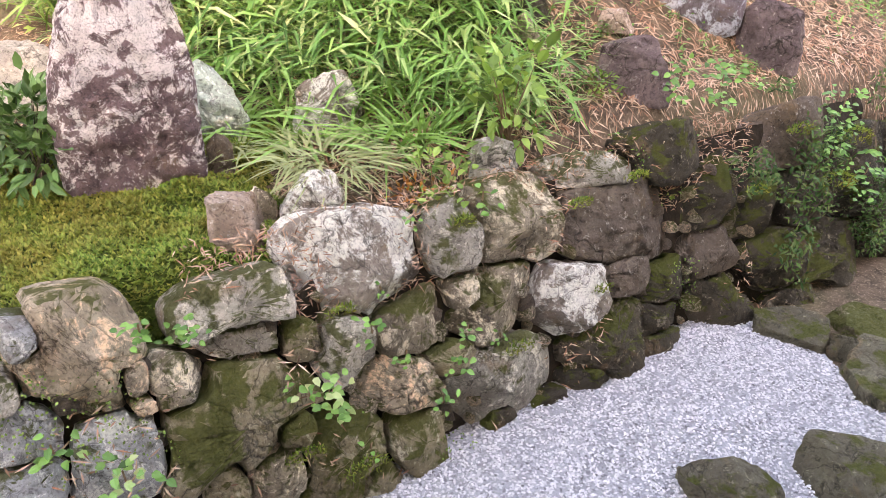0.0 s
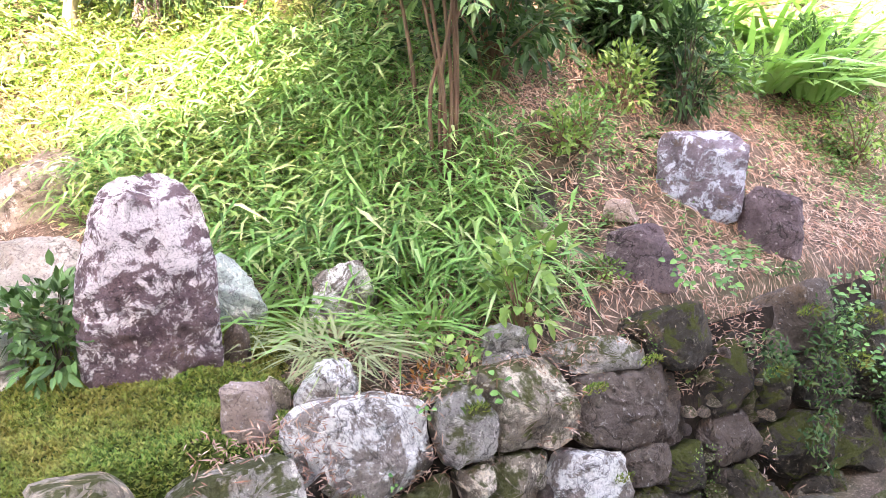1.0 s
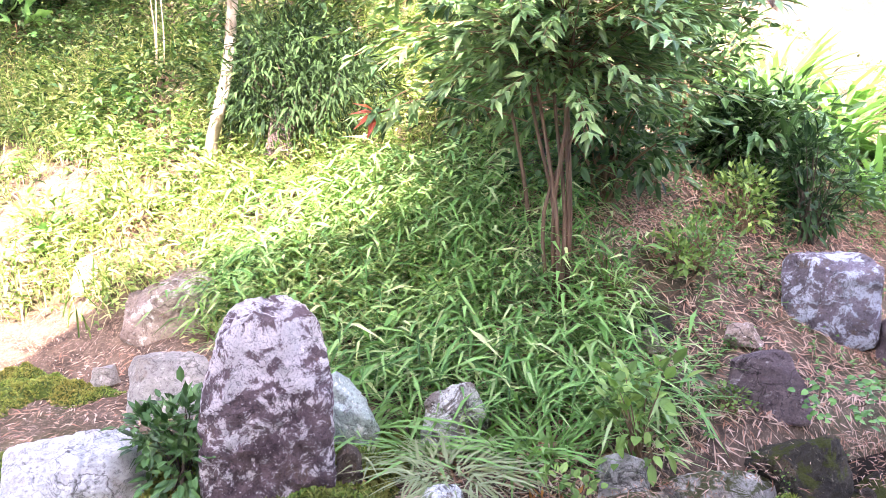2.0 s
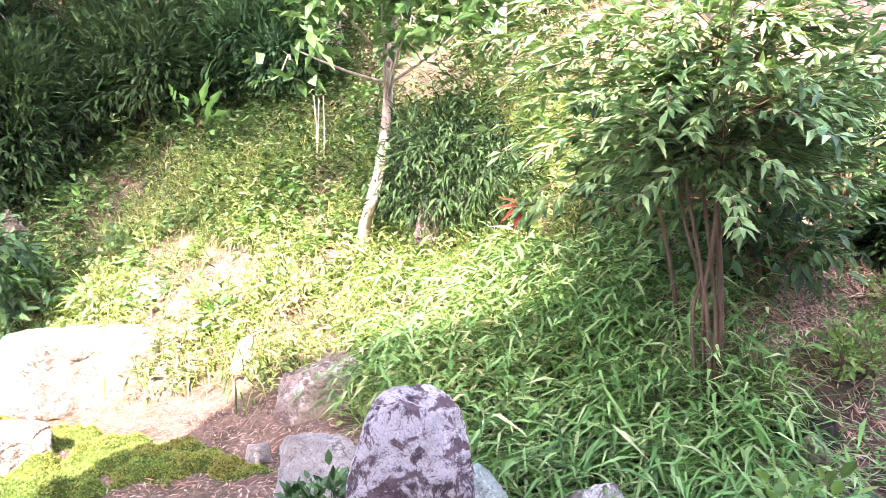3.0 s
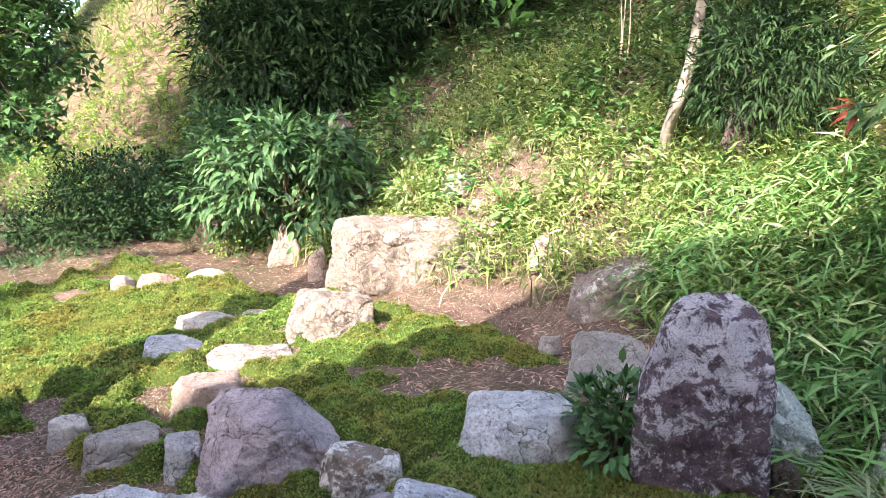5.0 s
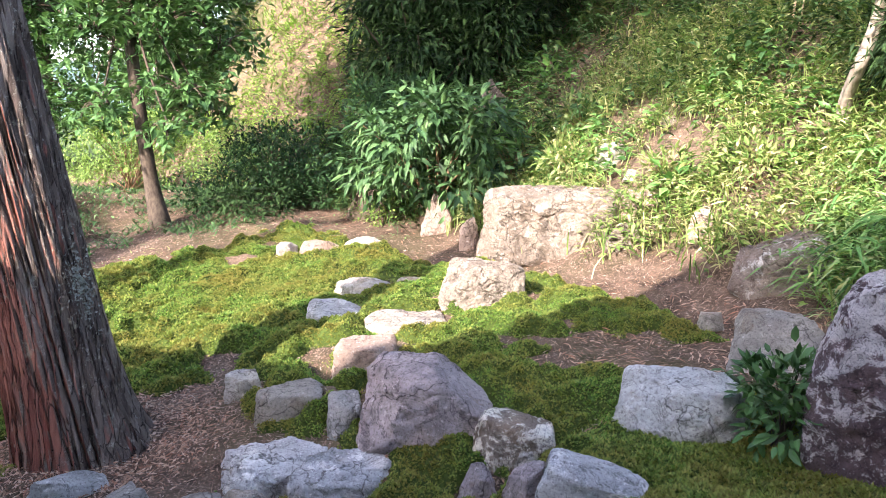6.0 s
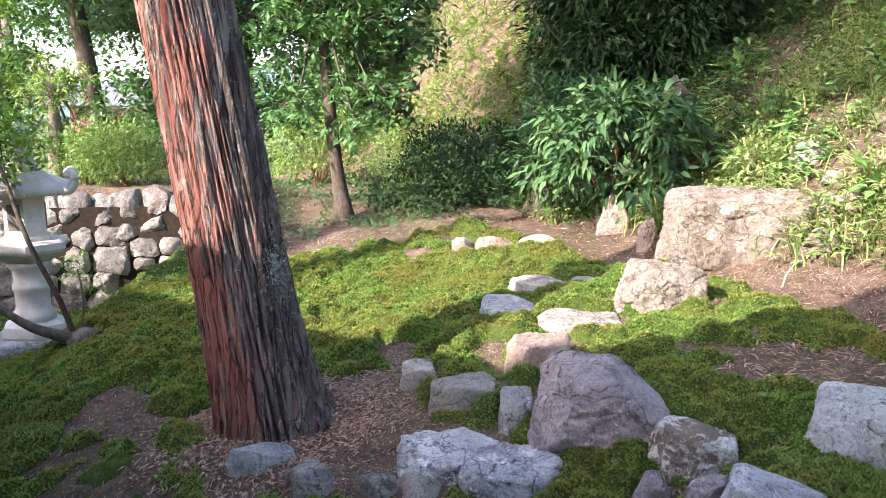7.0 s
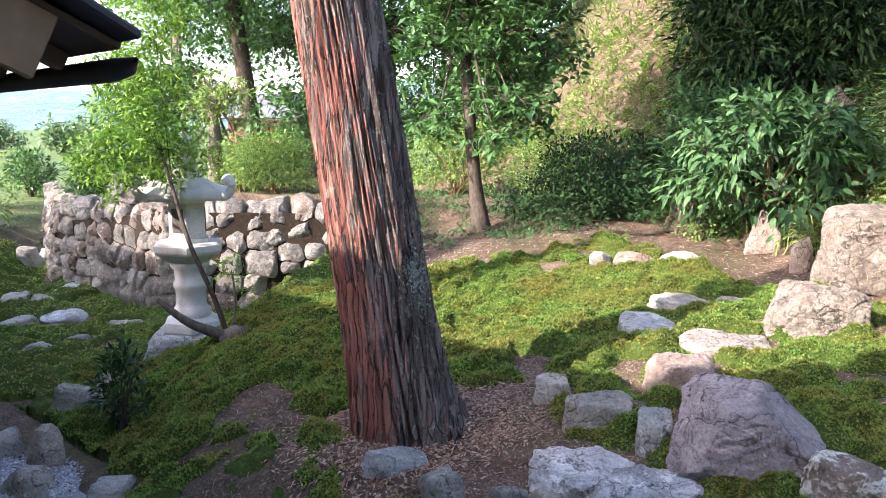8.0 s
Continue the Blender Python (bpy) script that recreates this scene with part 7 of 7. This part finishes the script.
es_, ez_ = ew.uniform(2.9, 4.6, 6000), ew.uniform(0.15, 1.1, 6000)
keep_ = patchy(es_, ez_, 4.3, 3) + 0.14 * sstep(2.9, 4.2, es_) + 0.08 * sstep(0.4, 0.9, ez_) > 0.64
es_, ez_ = es_[keep_], ez_[keep_]
eq_ = np.outer(es_, WALL_DIR) + np.outer(1.66 + BATTER * ez_ + ew.normal(0, 0.03, len(es_)), WALL_IN)
thing("wall_ferns", mesh_np("wall_ferns", *leaf_arrays(np.column_stack([eq_, ez_]), ew.normal(size=(len(es_), 3)) + [0, -0.4, -0.3], np.tile([0.4, -0.7, 0.7], (len(es_), 1)) + ew.normal(0, 0.4, (len(es_), 3)), ew.uniform(0.02, 0.055, len(es_)), ew.uniform(0.008, 0.018, len(es_))), SLOPE_LEAF), "small ferns and moss hanging over the end of the wall", "fern", kind="stuff")
wall_herb(3.74, 0.83, 0.2, 60, HERB, "creeping small-leaved plant hanging over the wall")
wall_herb(3.92, 0.50, 0.2, 50, HERB, "creeping small-leaved plant hanging over the wall")
wall_herb(3.63, 0.64, 0.16, 40, HERB, "creeping small-leaved plant hanging over the wall")
wall_herb(2.87, 1.08, 0.18, 50, HERB, "creeping small-leaved plant hanging over the wall")
wall_herb(2.62, 1.14, 0.14, 30, HERB, "creeping small-leaved plant hanging over the wall")



# ---- trees ----
def tree(name, trunk, radii, crowns, count, leaf, leaf_w, mat, label, bark=None, droop=0.25, per=16, sides=10, spread=1.0, fork=(0.7, 0.98)):
    """A tree: a tapering trunk along points, limbs into the crowns (x, y, z, radius, height), leaves in tufts along twigs."""
    r = np.random.default_rng(int(abs(trunk[0][0]) * 771 + abs(trunk[0][1]) * 137) + count)
    bark = bark or BARK
    base = np.array(trunk[0], float)
    top = holder(name, *base, label, "tree")
    line = bent(np.array(trunk, float) - base, 6)
    rad = np.interp(np.linspace(0, 1, len(line)), np.linspace(0, 1, len(radii)), radii)
    part("trunk", mesh_np("trunk", *tube(line, rad, sides), bark, True), top)
    limbs, tips = [], []
    vol = np.array([c[3] ** 2 * c[4] for c in crowns])
    for c, share in zip(crowns, vol / vol.sum()):
        mid = np.array(c[:3]) - base
        start = line[int(len(line) * r.uniform(*fork)) - 1]
        limb = bent([start, start * 0.4 + mid * 0.6 + r.normal(0, 0.1 * c[3], 3), mid], 4)
        limbs.append(tube(limb, np.linspace(rad[-1] * 0.6, rad[-1] * 0.2, len(limb)), 6))
        tufts = max(2, int(count * share / per))
        for k in range(tufts):
            w = r.normal(size=3)
            w = w / np.linalg.norm(w) * r.random() ** 0.4
            tip = mid + w * [c[3], c[3], c[4]]
            tips.append(tip)
            if k < 16:
                tw = bent([mid + w * 0.1, mid + w * [c[3], c[3], c[4]] * 0.6 + [0, 0, 0.06], tip], 3)
                limbs.append(tube(tw, np.linspace(rad[-1] * 0.3, rad[-1] * 0.1, len(tw)), 5))
    tagged(part("branch_work", mesh_np("branch_work", *joined(limbs), bark, True), top), kind="stuff")
    tips = np.array(tips)
    c = np.repeat(tips, per, 0)
    axis = np.repeat(unit(r.normal(size=tips.shape) * [1, 1, 0.4]), per, 0)
    along = r.uniform(-1.2, 1.2, (len(c), 1)) * leaf * spread
    off = axis * along + r.normal(0, 0.3, c.shape) * leaf
    d = unit(r.normal(size=c.shape) * [1, 1, 0.5] + axis * 0.5 + [0, 0, -droop])
    u = np.array([0, 0, 1.0]) + r.normal(0, 0.35, c.shape)
    v, f = leaf_arrays(c + off, d, u, leaf * r.uniform(0.65, 1.2, len(c)), leaf_w * r.uniform(0.75, 1.2, len(c)), 0.15)
    part("crown", mesh_np("crown", v, f, mat), top)
    return top


# nandina: a sheaf of thin stems under a wide leafy head
nandina = holder("nandina", -0.07, 3.86, float(surf_z(-0.07, 3.86)), "tall nandina with a sheaf of thin brown stems", "shrub")
nr = np.random.default_rng(77)
heads = []
for k in range(7):
    a = nr.uniform(0, 6.28)
    foot = np.array([nr.normal(0, 0.035), nr.normal(0, 0.035), -0.05])
    end = np.array([nr.normal(0, 0.13), nr.normal(0, 0.13), nr.uniform(1.4, 2.4)])
    line = bent([foot, foot + [nr.normal(0, 0.02), nr.normal(0, 0.02), 0.6], foot * 0.4 + end * [0.6, 0.6, 0.62], end], 4)
    part("stem", mesh_np("stem", *tube(line, np.linspace(0.0115, 0.007, len(line)), 7), CANE, True), nandina)
    heads += [line[int(q)] for q in np.linspace(len(line) * 0.66, len(line) - 1, 7)]
lean_stem = bent([[-0.16, 0.5, 0.3], [-0.2, 0.35, 0.75], [-0.3, 0.3, 1.3]], 4)
part("stem", mesh_np("stem", *tube(lean_stem, np.linspace(0.014, 0.008, len(lean_stem)), 7), CANE, True), nandina, "leaning side stem")
lv, twigs = [], []
for k in range(340):
    h = heads[nr.integers(0, len(heads))]
    a, L = nr.uniform(0, 6.28), nr.uniform(0.25, 1.05)
    w = np.array([math.cos(a), math.sin(a), nr.uniform(-0.2, 0.55)])
    line = bent([h, h + w * L * 0.6 + [0, 0, 0.04], h + w * L - [0, 0, 0.06]], 4)
    twigs.append(tube(line, np.linspace(0.0035, 0.0018, len(line)), 4))
    for q in range(2, len(line)):
        n = 5
        b = nr.uniform(0, 6.28, n)
        d = np.stack([np.cos(b), np.sin(b), nr.uniform(-0.6, 0.2, n)], 1) * 0.7 + w
        lv.append(leaf_arrays(np.repeat(line[q:q + 1], n, 0), d, np.array([0, 0, 1.0]) + nr.normal(0, 0.3, (n, 3)), nr.uniform(0.07, 0.135, n), nr.uniform(0.024, 0.036, n), 0.2))
tagged(part("twig_work", mesh_np("twig_work", *joined(twigs), STEM, True), nandina), kind="stuff")
part("foliage", mesh_np("foliage", *joined(lv), NANDINA), nandina)
red = np.array([-0.83, -0.35, float(2.38 - surf_z(-0.07, 3.86))])
d = np.array([[-1, -0.2, 0.1], [-0.9, -0.5, -0.5], [-0.6, -0.6, 0.4], [-0.3, -0.5, -0.8], [-1, 0.3, -0.2]])
part("young_leaves", mesh_np("young_leaves", *leaf_arrays(np.repeat(red[None], 5, 0), d, np.tile([0.2, -0.6, 1.0], (5, 1)), 0.14, 0.036), RED_LEAF), nandina, "spray of young red leaves")
sprig = bent([[-0.15, -0.05, 1.0], [-0.55, -0.2, 1.12], red], 5)
part("twig", mesh_np("twig", *tube(sprig, 0.004, 5), STEM, True), nandina)
n = 26
sp = np.repeat(sprig[-4:], 7, 0)[:n] + nr.normal(0, 0.03, (n, 3))
tagged(part("spray", mesh_np("spray", *leaf_arrays(sp, np.array([-0.3, -0.3, -0.6]) + nr.normal(0, 0.5, (n, 3)), np.tile([0.2, -0.6, 1.0], (n, 1)), 0.13, 0.032), NANDINA), nandina), kind="stuff")

tree("crooked_tree", [(-2.81, 5.7, 2.02), (-2.8, 5.67, 2.28), (-2.63, 5.48, 2.55), (-2.56, 5.5, 2.83), (-2.51, 5.53, 3.26), (-2.48, 5.52, 3.6), (-2.42, 5.5, 4.2)], (0.055, 0.048, 0.047, 0.042, 0.04, 0.035, 0.026),
     [(-2.60, 4.34, 3.47, 0.19, 0.24), (-2.52, 4.49, 3.84, 0.33, 0.23), (-2.08, 4.93, 3.74, 0.30, 0.20), (-1.72, 5.00, 3.68, 0.25, 0.27), (-1.64, 5.26, 4.10, 0.36, 0.28), (-2.22, 4.86, 4.22, 0.60, 0.32), (-2.23, 5.08, 5.00, 0.99, 0.45)], 4600, 0.15, 0.072, TREE_LEAF, "small crooked tree on the grassy slope", bark=PALE_BARK, fork=(0.7, 0.9))
tree("broadleaf_tree", [(-8.42, 2.46, 0.95), (-8.5, 2.4, 1.5), (-8.62, 2.34, 2.5), (-8.75, 2.32, 3.6), (-8.8, 2.3, 5.0)], (0.125, 0.078, 0.07, 0.055, 0.035),
     [(-8.70, 1.95, 2.99, 0.41, 0.38), (-8.33, 2.62, 3.16, 0.59, 0.34), (-8.34, 3.16, 2.87, 0.41, 0.32), (-8.09, 2.67, 2.42, 0.46, 0.21), (-8.47, 1.95, 2.30, 0.34, 0.25), (-8.62, 3.26, 3.46, 0.42, 0.29), (-8.89, 2.40, 3.65, 0.75, 0.39), (-7.89, 2.42, 2.06, 0.33, 0.15), (-9.33, 2.25, 3.52, 0.41, 0.34), (-8.27, 3.01, 2.21, 0.28, 0.19), (-9.07, 2.72, 4.57, 1.25, 0.66)],
     15000, 0.14, 0.06, TREE_LEAF, "young broad-leaved tree on the sunny terrace", bark=DARK_BARK)
tree("feathery_tree", [(-6.42, -0.33, 0.4), (-6.44, -0.45, 0.8), (-6.5, -0.62, 1.24), (-6.75, -0.76, 1.72), (-6.95, -0.9, 2.2)], (0.024, 0.02, 0.018, 0.014, 0.008),
     [(-7.0, -0.98, 2.3, 0.42, 0.42), (-6.9, -1.2, 1.85, 0.38, 0.3), (-7.1, -0.75, 1.9, 0.36, 0.3), (-7.3, -1.1, 2.75, 0.4, 0.35), (-7.1, -0.85, 3.1, 0.4, 0.3)],
     7500, 0.08, 0.022, BRIGHT_LEAF, "slender small tree with bright feathery leaves by the lantern", bark=DARK_BARK, per=14)
tree("feathery_seedling", [(-6.4, -0.3, 0.4), (-6.42, -0.28, 0.8), (-6.45, -0.3, 1.0)], (0.01, 0.008, 0.005), [(-6.45, -0.33, 1.02, 0.16, 0.09), (-6.4, -0.2, 0.85, 0.1, 0.07)], 160, 0.07, 0.02, BRIGHT_LEAF, "thin seedling with feathery leaves beside driftwood", per=8, sides=6)

# driftwood stump
stump = holder("driftwood", -6.35, -0.33, float(surf_z(-6.35, -0.33)), "weathered forked driftwood lying on moss", "driftwood")
DRIFT = plain_mat("driftwood_grey", (0.07, 0.055, 0.045), (0.2, 0.17, 0.14), 25, 0.85, 0.6, 0.005, stretch=(1, 1, 0.3))
for pts, rr in (([(-0.02, 0.0, 0.03), (0.1, -0.3, 0.2), (0.12, -0.52, 0.4)], (0.05, 0.035, 0.02)), ([(0, 0.02, 0.04), (-0.02, 0.2, 0.1), (-0.1, 0.34, 0.1)], (0.055, 0.035, 0.02)), ([(0.02, -0.08, 0.02), (0, 0.05, 0.06), (-0.04, 0.14, 0.02)], (0.05, 0.08, 0.04))):
    line = bent(pts, 5)
    part("limb", mesh_np("limb", *tube(line, np.interp(np.linspace(0, 1, len(line)), [0, 0.5, 1], rr), 9), DRIFT, True), stump)

# woods above and behind
wr = np.random.default_rng(15)


def wood_tree(x, y, height, spread, count, leaf, mat, label, name="wood_tree", low=0.3):
    z = float(surf_z(x, y))
    crowns = []
    for k in range(9):
        a, q = wr.uniform(0, 6.28), spread * wr.uniform(0.1, 0.65)
        crowns.append((x + math.cos(a) * q, y + math.sin(a) * q, z + height * wr.uniform(low, 0.95), spread * wr.uniform(0.4, 0.6), spread * wr.uniform(0.28, 0.45)))
    return tree(name, [(x, y, z - 0.1), (x + wr.normal(0, 0.1), y, z + height * 0.4), (x + wr.normal(0, 0.2), y, z + height * 0.8)], (0.16, 0.12, 0.05), crowns, count, leaf, leaf * 0.4, mat, label, bark=BARK, spread=1.6)


for x, y, h, s, c in ((-11.5, 9.0, 6, 2.6, 4200), (-9.3, 10.2, 6, 2.6, 4200), (-7.0, 10.6, 6, 2.4, 3600), (-4.6, 10.3, 6, 2.4, 3000), (-2.2, 9.6, 5, 2.2, 2600), (0.2, 8.8, 5, 2.2, 2600), (2.4, 9.4, 5, 2.3, 2600), (-13.5, 7.9, 5, 2.2, 3000), (-9.6, 7.4, 4.5, 1.9, 4200), (5.0, 10.5, 5, 2.5, 1500), (-15.0, 9.0, 5, 2.4, 3500), (-18.0, 8.6, 6, 2.6, 3500), (-13.0, 11, 6, 2.6, 3000)):
    wood_tree(x, y, h, s, int(c * 1.3), 0.14, DARK_LEAF, "dark evergreen tree in the wood above the slope")
for x, y, h, s, c in ((-15.0, 4.6, 5.0, 2.0, 6000), (-17.5, 1.4, 7, 2.4, 7000), (-21, -1.6, 8, 2.8, 7000), (-18.5, 3.4, 7, 2.6, 7000), (-24, 2.5, 9, 3.2, 6000), (-21, 6.0, 9, 3.2, 6000)):
    wood_tree(x, y, h, s, int(c * 1.6), 0.2, TREE_LEAF, "sunlit tree beyond the upper terrace", "terrace_tree", 0.1)
# crowns out of view, added to keep sky light off the thickets
for x, y, h, sp in ((-10.5, 8.6, 7.5, 3.2), (-7.6, 9.0, 7.5, 3.2), (-5.0, 9.2, 7.0, 3.0), (-2.6, 8.9, 7.0, 2.8), (-13.5, 9.6, 8.0, 3.2)):
    wood_tree(x, y, h, sp, 7000, 0.22, DARK_LEAF, "tall evergreen tree spreading over the slope", "sky_block_tree", 0.5)
tree("spreading_tree", [(-17.2, 0.2, 1.2), (-17.1, 0.0, 3.0), (-17.0, -0.2, 5.0), (-16.9, -0.2, 6.5)], (0.22, 0.18, 0.13, 0.08),
     [(-16.6, -2.0, 5.2, 1.3, 0.7), (-16.4, -0.6, 4.7, 1.2, 0.6), (-16.8, 0.9, 4.9, 1.3, 0.7), (-16.8, -1.2, 6.4, 1.6, 0.9), (-16.8, 0.8, 6.4, 1.6, 0.9), (-17.4, -3.2, 6.3, 1.2, 0.7), (-16.6, 2.3, 5.6, 1.3, 0.9), (-16.6, 2.9, 4.2, 1.1, 0.7)], 15000, 0.17, 0.07, TREE_LEAF, "dark spreading tree behind the upper terrace", bark=DARK_BARK, per=20, spread=1.4)
for x, y, w, h in ((-13.0, -4.3, 1.6, 1.1), (-14.5, -5.2, 1.8, 1.3), (-16.5, -5.4, 2.0, 1.4)):
    shrub("bank_bush", x, y, w, h, 2600, 0.1, 0.045, HEDGE_LEAF, "green bush on the bank beyond the lawn", clump=40, loose=1.2)
# out of view: a high crown added to throw shade on the upper slope
wood_tree(-4.6, -5.5, 16, 3.2, 15000, 0.3, DARK_LEAF, "unseen tall evergreen tree added to shade the upper slope", "slope_shade_tree", 0.58)
# also out of view: added to keep sun off the retaining wall's left part
wood_tree(-9.6, -7.8, 7.0, 1.9, 9000, 0.2, TREE_LEAF, "unseen leafy tree added to shade the retaining wall", "wall_shade_tree", 0.35)
wood_tree(-14.6, -0.6, 2.1, 0.85, 2600, 0.1, HEDGE_LEAF, "clipped garden tree on the upper terrace", "garden_tree")
# dry stalks standing in the grass
for x, y in ((-3.95, 6.95), (-3.9, 7.0), (-4.0, 7.02)):
    z = float(surf_z(x, y))
    line = bent([(0, 0, -0.02), (0.02, 0, 0.35), (wr.normal(0, 0.05), 0.02, 0.75)], 4)
    st = thing("dry_stalk", mesh_np("dry_stalk", *tube(line, np.linspace(0.008, 0.004, len(line)), 6), LITTER, True), "dry tan stalk standing in the grass", "stalk", "dry stalks")
    st.location = (x, y, z)
for k in range(26):
    x, y = wr.uniform(0.0, 2.6), wr.uniform(3.2, 5.6)
    a, L = wr.uniform(0, 6.28), wr.uniform(0.12, 0.4)
    ends = [(x + math.cos(a) * L * q, y + math.sin(a) * L * q) for q in (-0.5, 0.05, 0.5)]
    line = bent([(ex, ey, float(surf_z(ex, ey)) + 0.018) for ex, ey in ends], 4)
    thing("fallen_twig", mesh_np("fallen_twig", *tube(line, np.linspace(0.006, 0.003, len(line)), 5), STEM, True), "thin brown twig lying in dry leaves", "twig", "fallen twigs")
# far house, hills and distant trees
far_house = holder("far_house", -29.5, 1.2, 0.9, "distant house with a grey tiled roof and pinkish wall", "house")
hb = part("wall", box_mesh("wall", (4, 3.4, 1.7), plain_mat("pink_wall", (0.5, 0.24, 0.2), (0.58, 0.3, 0.26), 5)), far_house)
hb.location = (0, 0, 0.85)
bm = bmesh.new()
rv = [bm.verts.new(c) for c in ((-3, -2.2, 1.5), (3, -2.2, 1.5), (3, 2.2, 1.5), (-3, 2.2, 1.5), (0, -1.2, 2.4), (0, 1.2, 2.4))]
for q in ((0, 1, 4), (1, 2, 5, 4), (2, 3, 5), (3, 0, 4, 5), (3, 2, 1, 0)):
    bm.faces.new([rv[k] for k in q])
me = bpy.data.meshes.new("roof")
bm.to_mesh(me)
bm.free()
me.materials.append(plain_mat("far_grey_tile", (0.14, 0.14, 0.16), (0.2, 0.2, 0.22), 3, 0.6))
part("roof", me, far_house)


def far_hill(name, cx, cy, rx, ry, h, seed, label):
    xs, ys = np.linspace(-1, 1, 60), np.linspace(-1, 1, 60)
    gx, gy = np.meshgrid(xs, ys, indexing="ij")
    bell = np.clip(1 - gx ** 2 - gy ** 2, 0, None) ** 0.8
    z = h * bell * (0.75 + 0.35 * patchy(gx * 3 + seed, gy * 3, 1.0)) + 0.05 * h * patchy(gx + seed, gy, 14.0, 2) * (bell > 0)
    v = np.stack([cx + gx * rx, cy + gy * ry, z - 0.5], -1).reshape(-1, 3)
    i, j = np.meshgrid(np.arange(59), np.arange(59), indexing="ij")
    f = np.stack([i * 60 + j, (i + 1) * 60 + j, (i + 1) * 60 + j + 1, i * 60 + j + 1], -1).reshape(-1, 4)
    return thing(name, mesh_np(name, v, f, HILL, True), label, "hill", kind="structure")


# no haze hangs in the air: its blue-green is put into the colour
HILL = plain_mat("haze_tinted_hill", (0.1, 0.17, 0.16), (0.17, 0.25, 0.24), 0.12, 0.95, 0.8, 3.0)
far_hill("backdrop_hill", -420, -110, 160, 220, 20, 1, "low wooded hill in the distance, haze put into its colour")
far_hill("backdrop_hill", -320, -60, 90, 120, 11, 5, "low wooded hill in the distance, haze put into its colour")
far_hill("backdrop_hill", -380, 120, 150, 150, 26, 9, "low wooded hill in the distance, haze put into its colour")
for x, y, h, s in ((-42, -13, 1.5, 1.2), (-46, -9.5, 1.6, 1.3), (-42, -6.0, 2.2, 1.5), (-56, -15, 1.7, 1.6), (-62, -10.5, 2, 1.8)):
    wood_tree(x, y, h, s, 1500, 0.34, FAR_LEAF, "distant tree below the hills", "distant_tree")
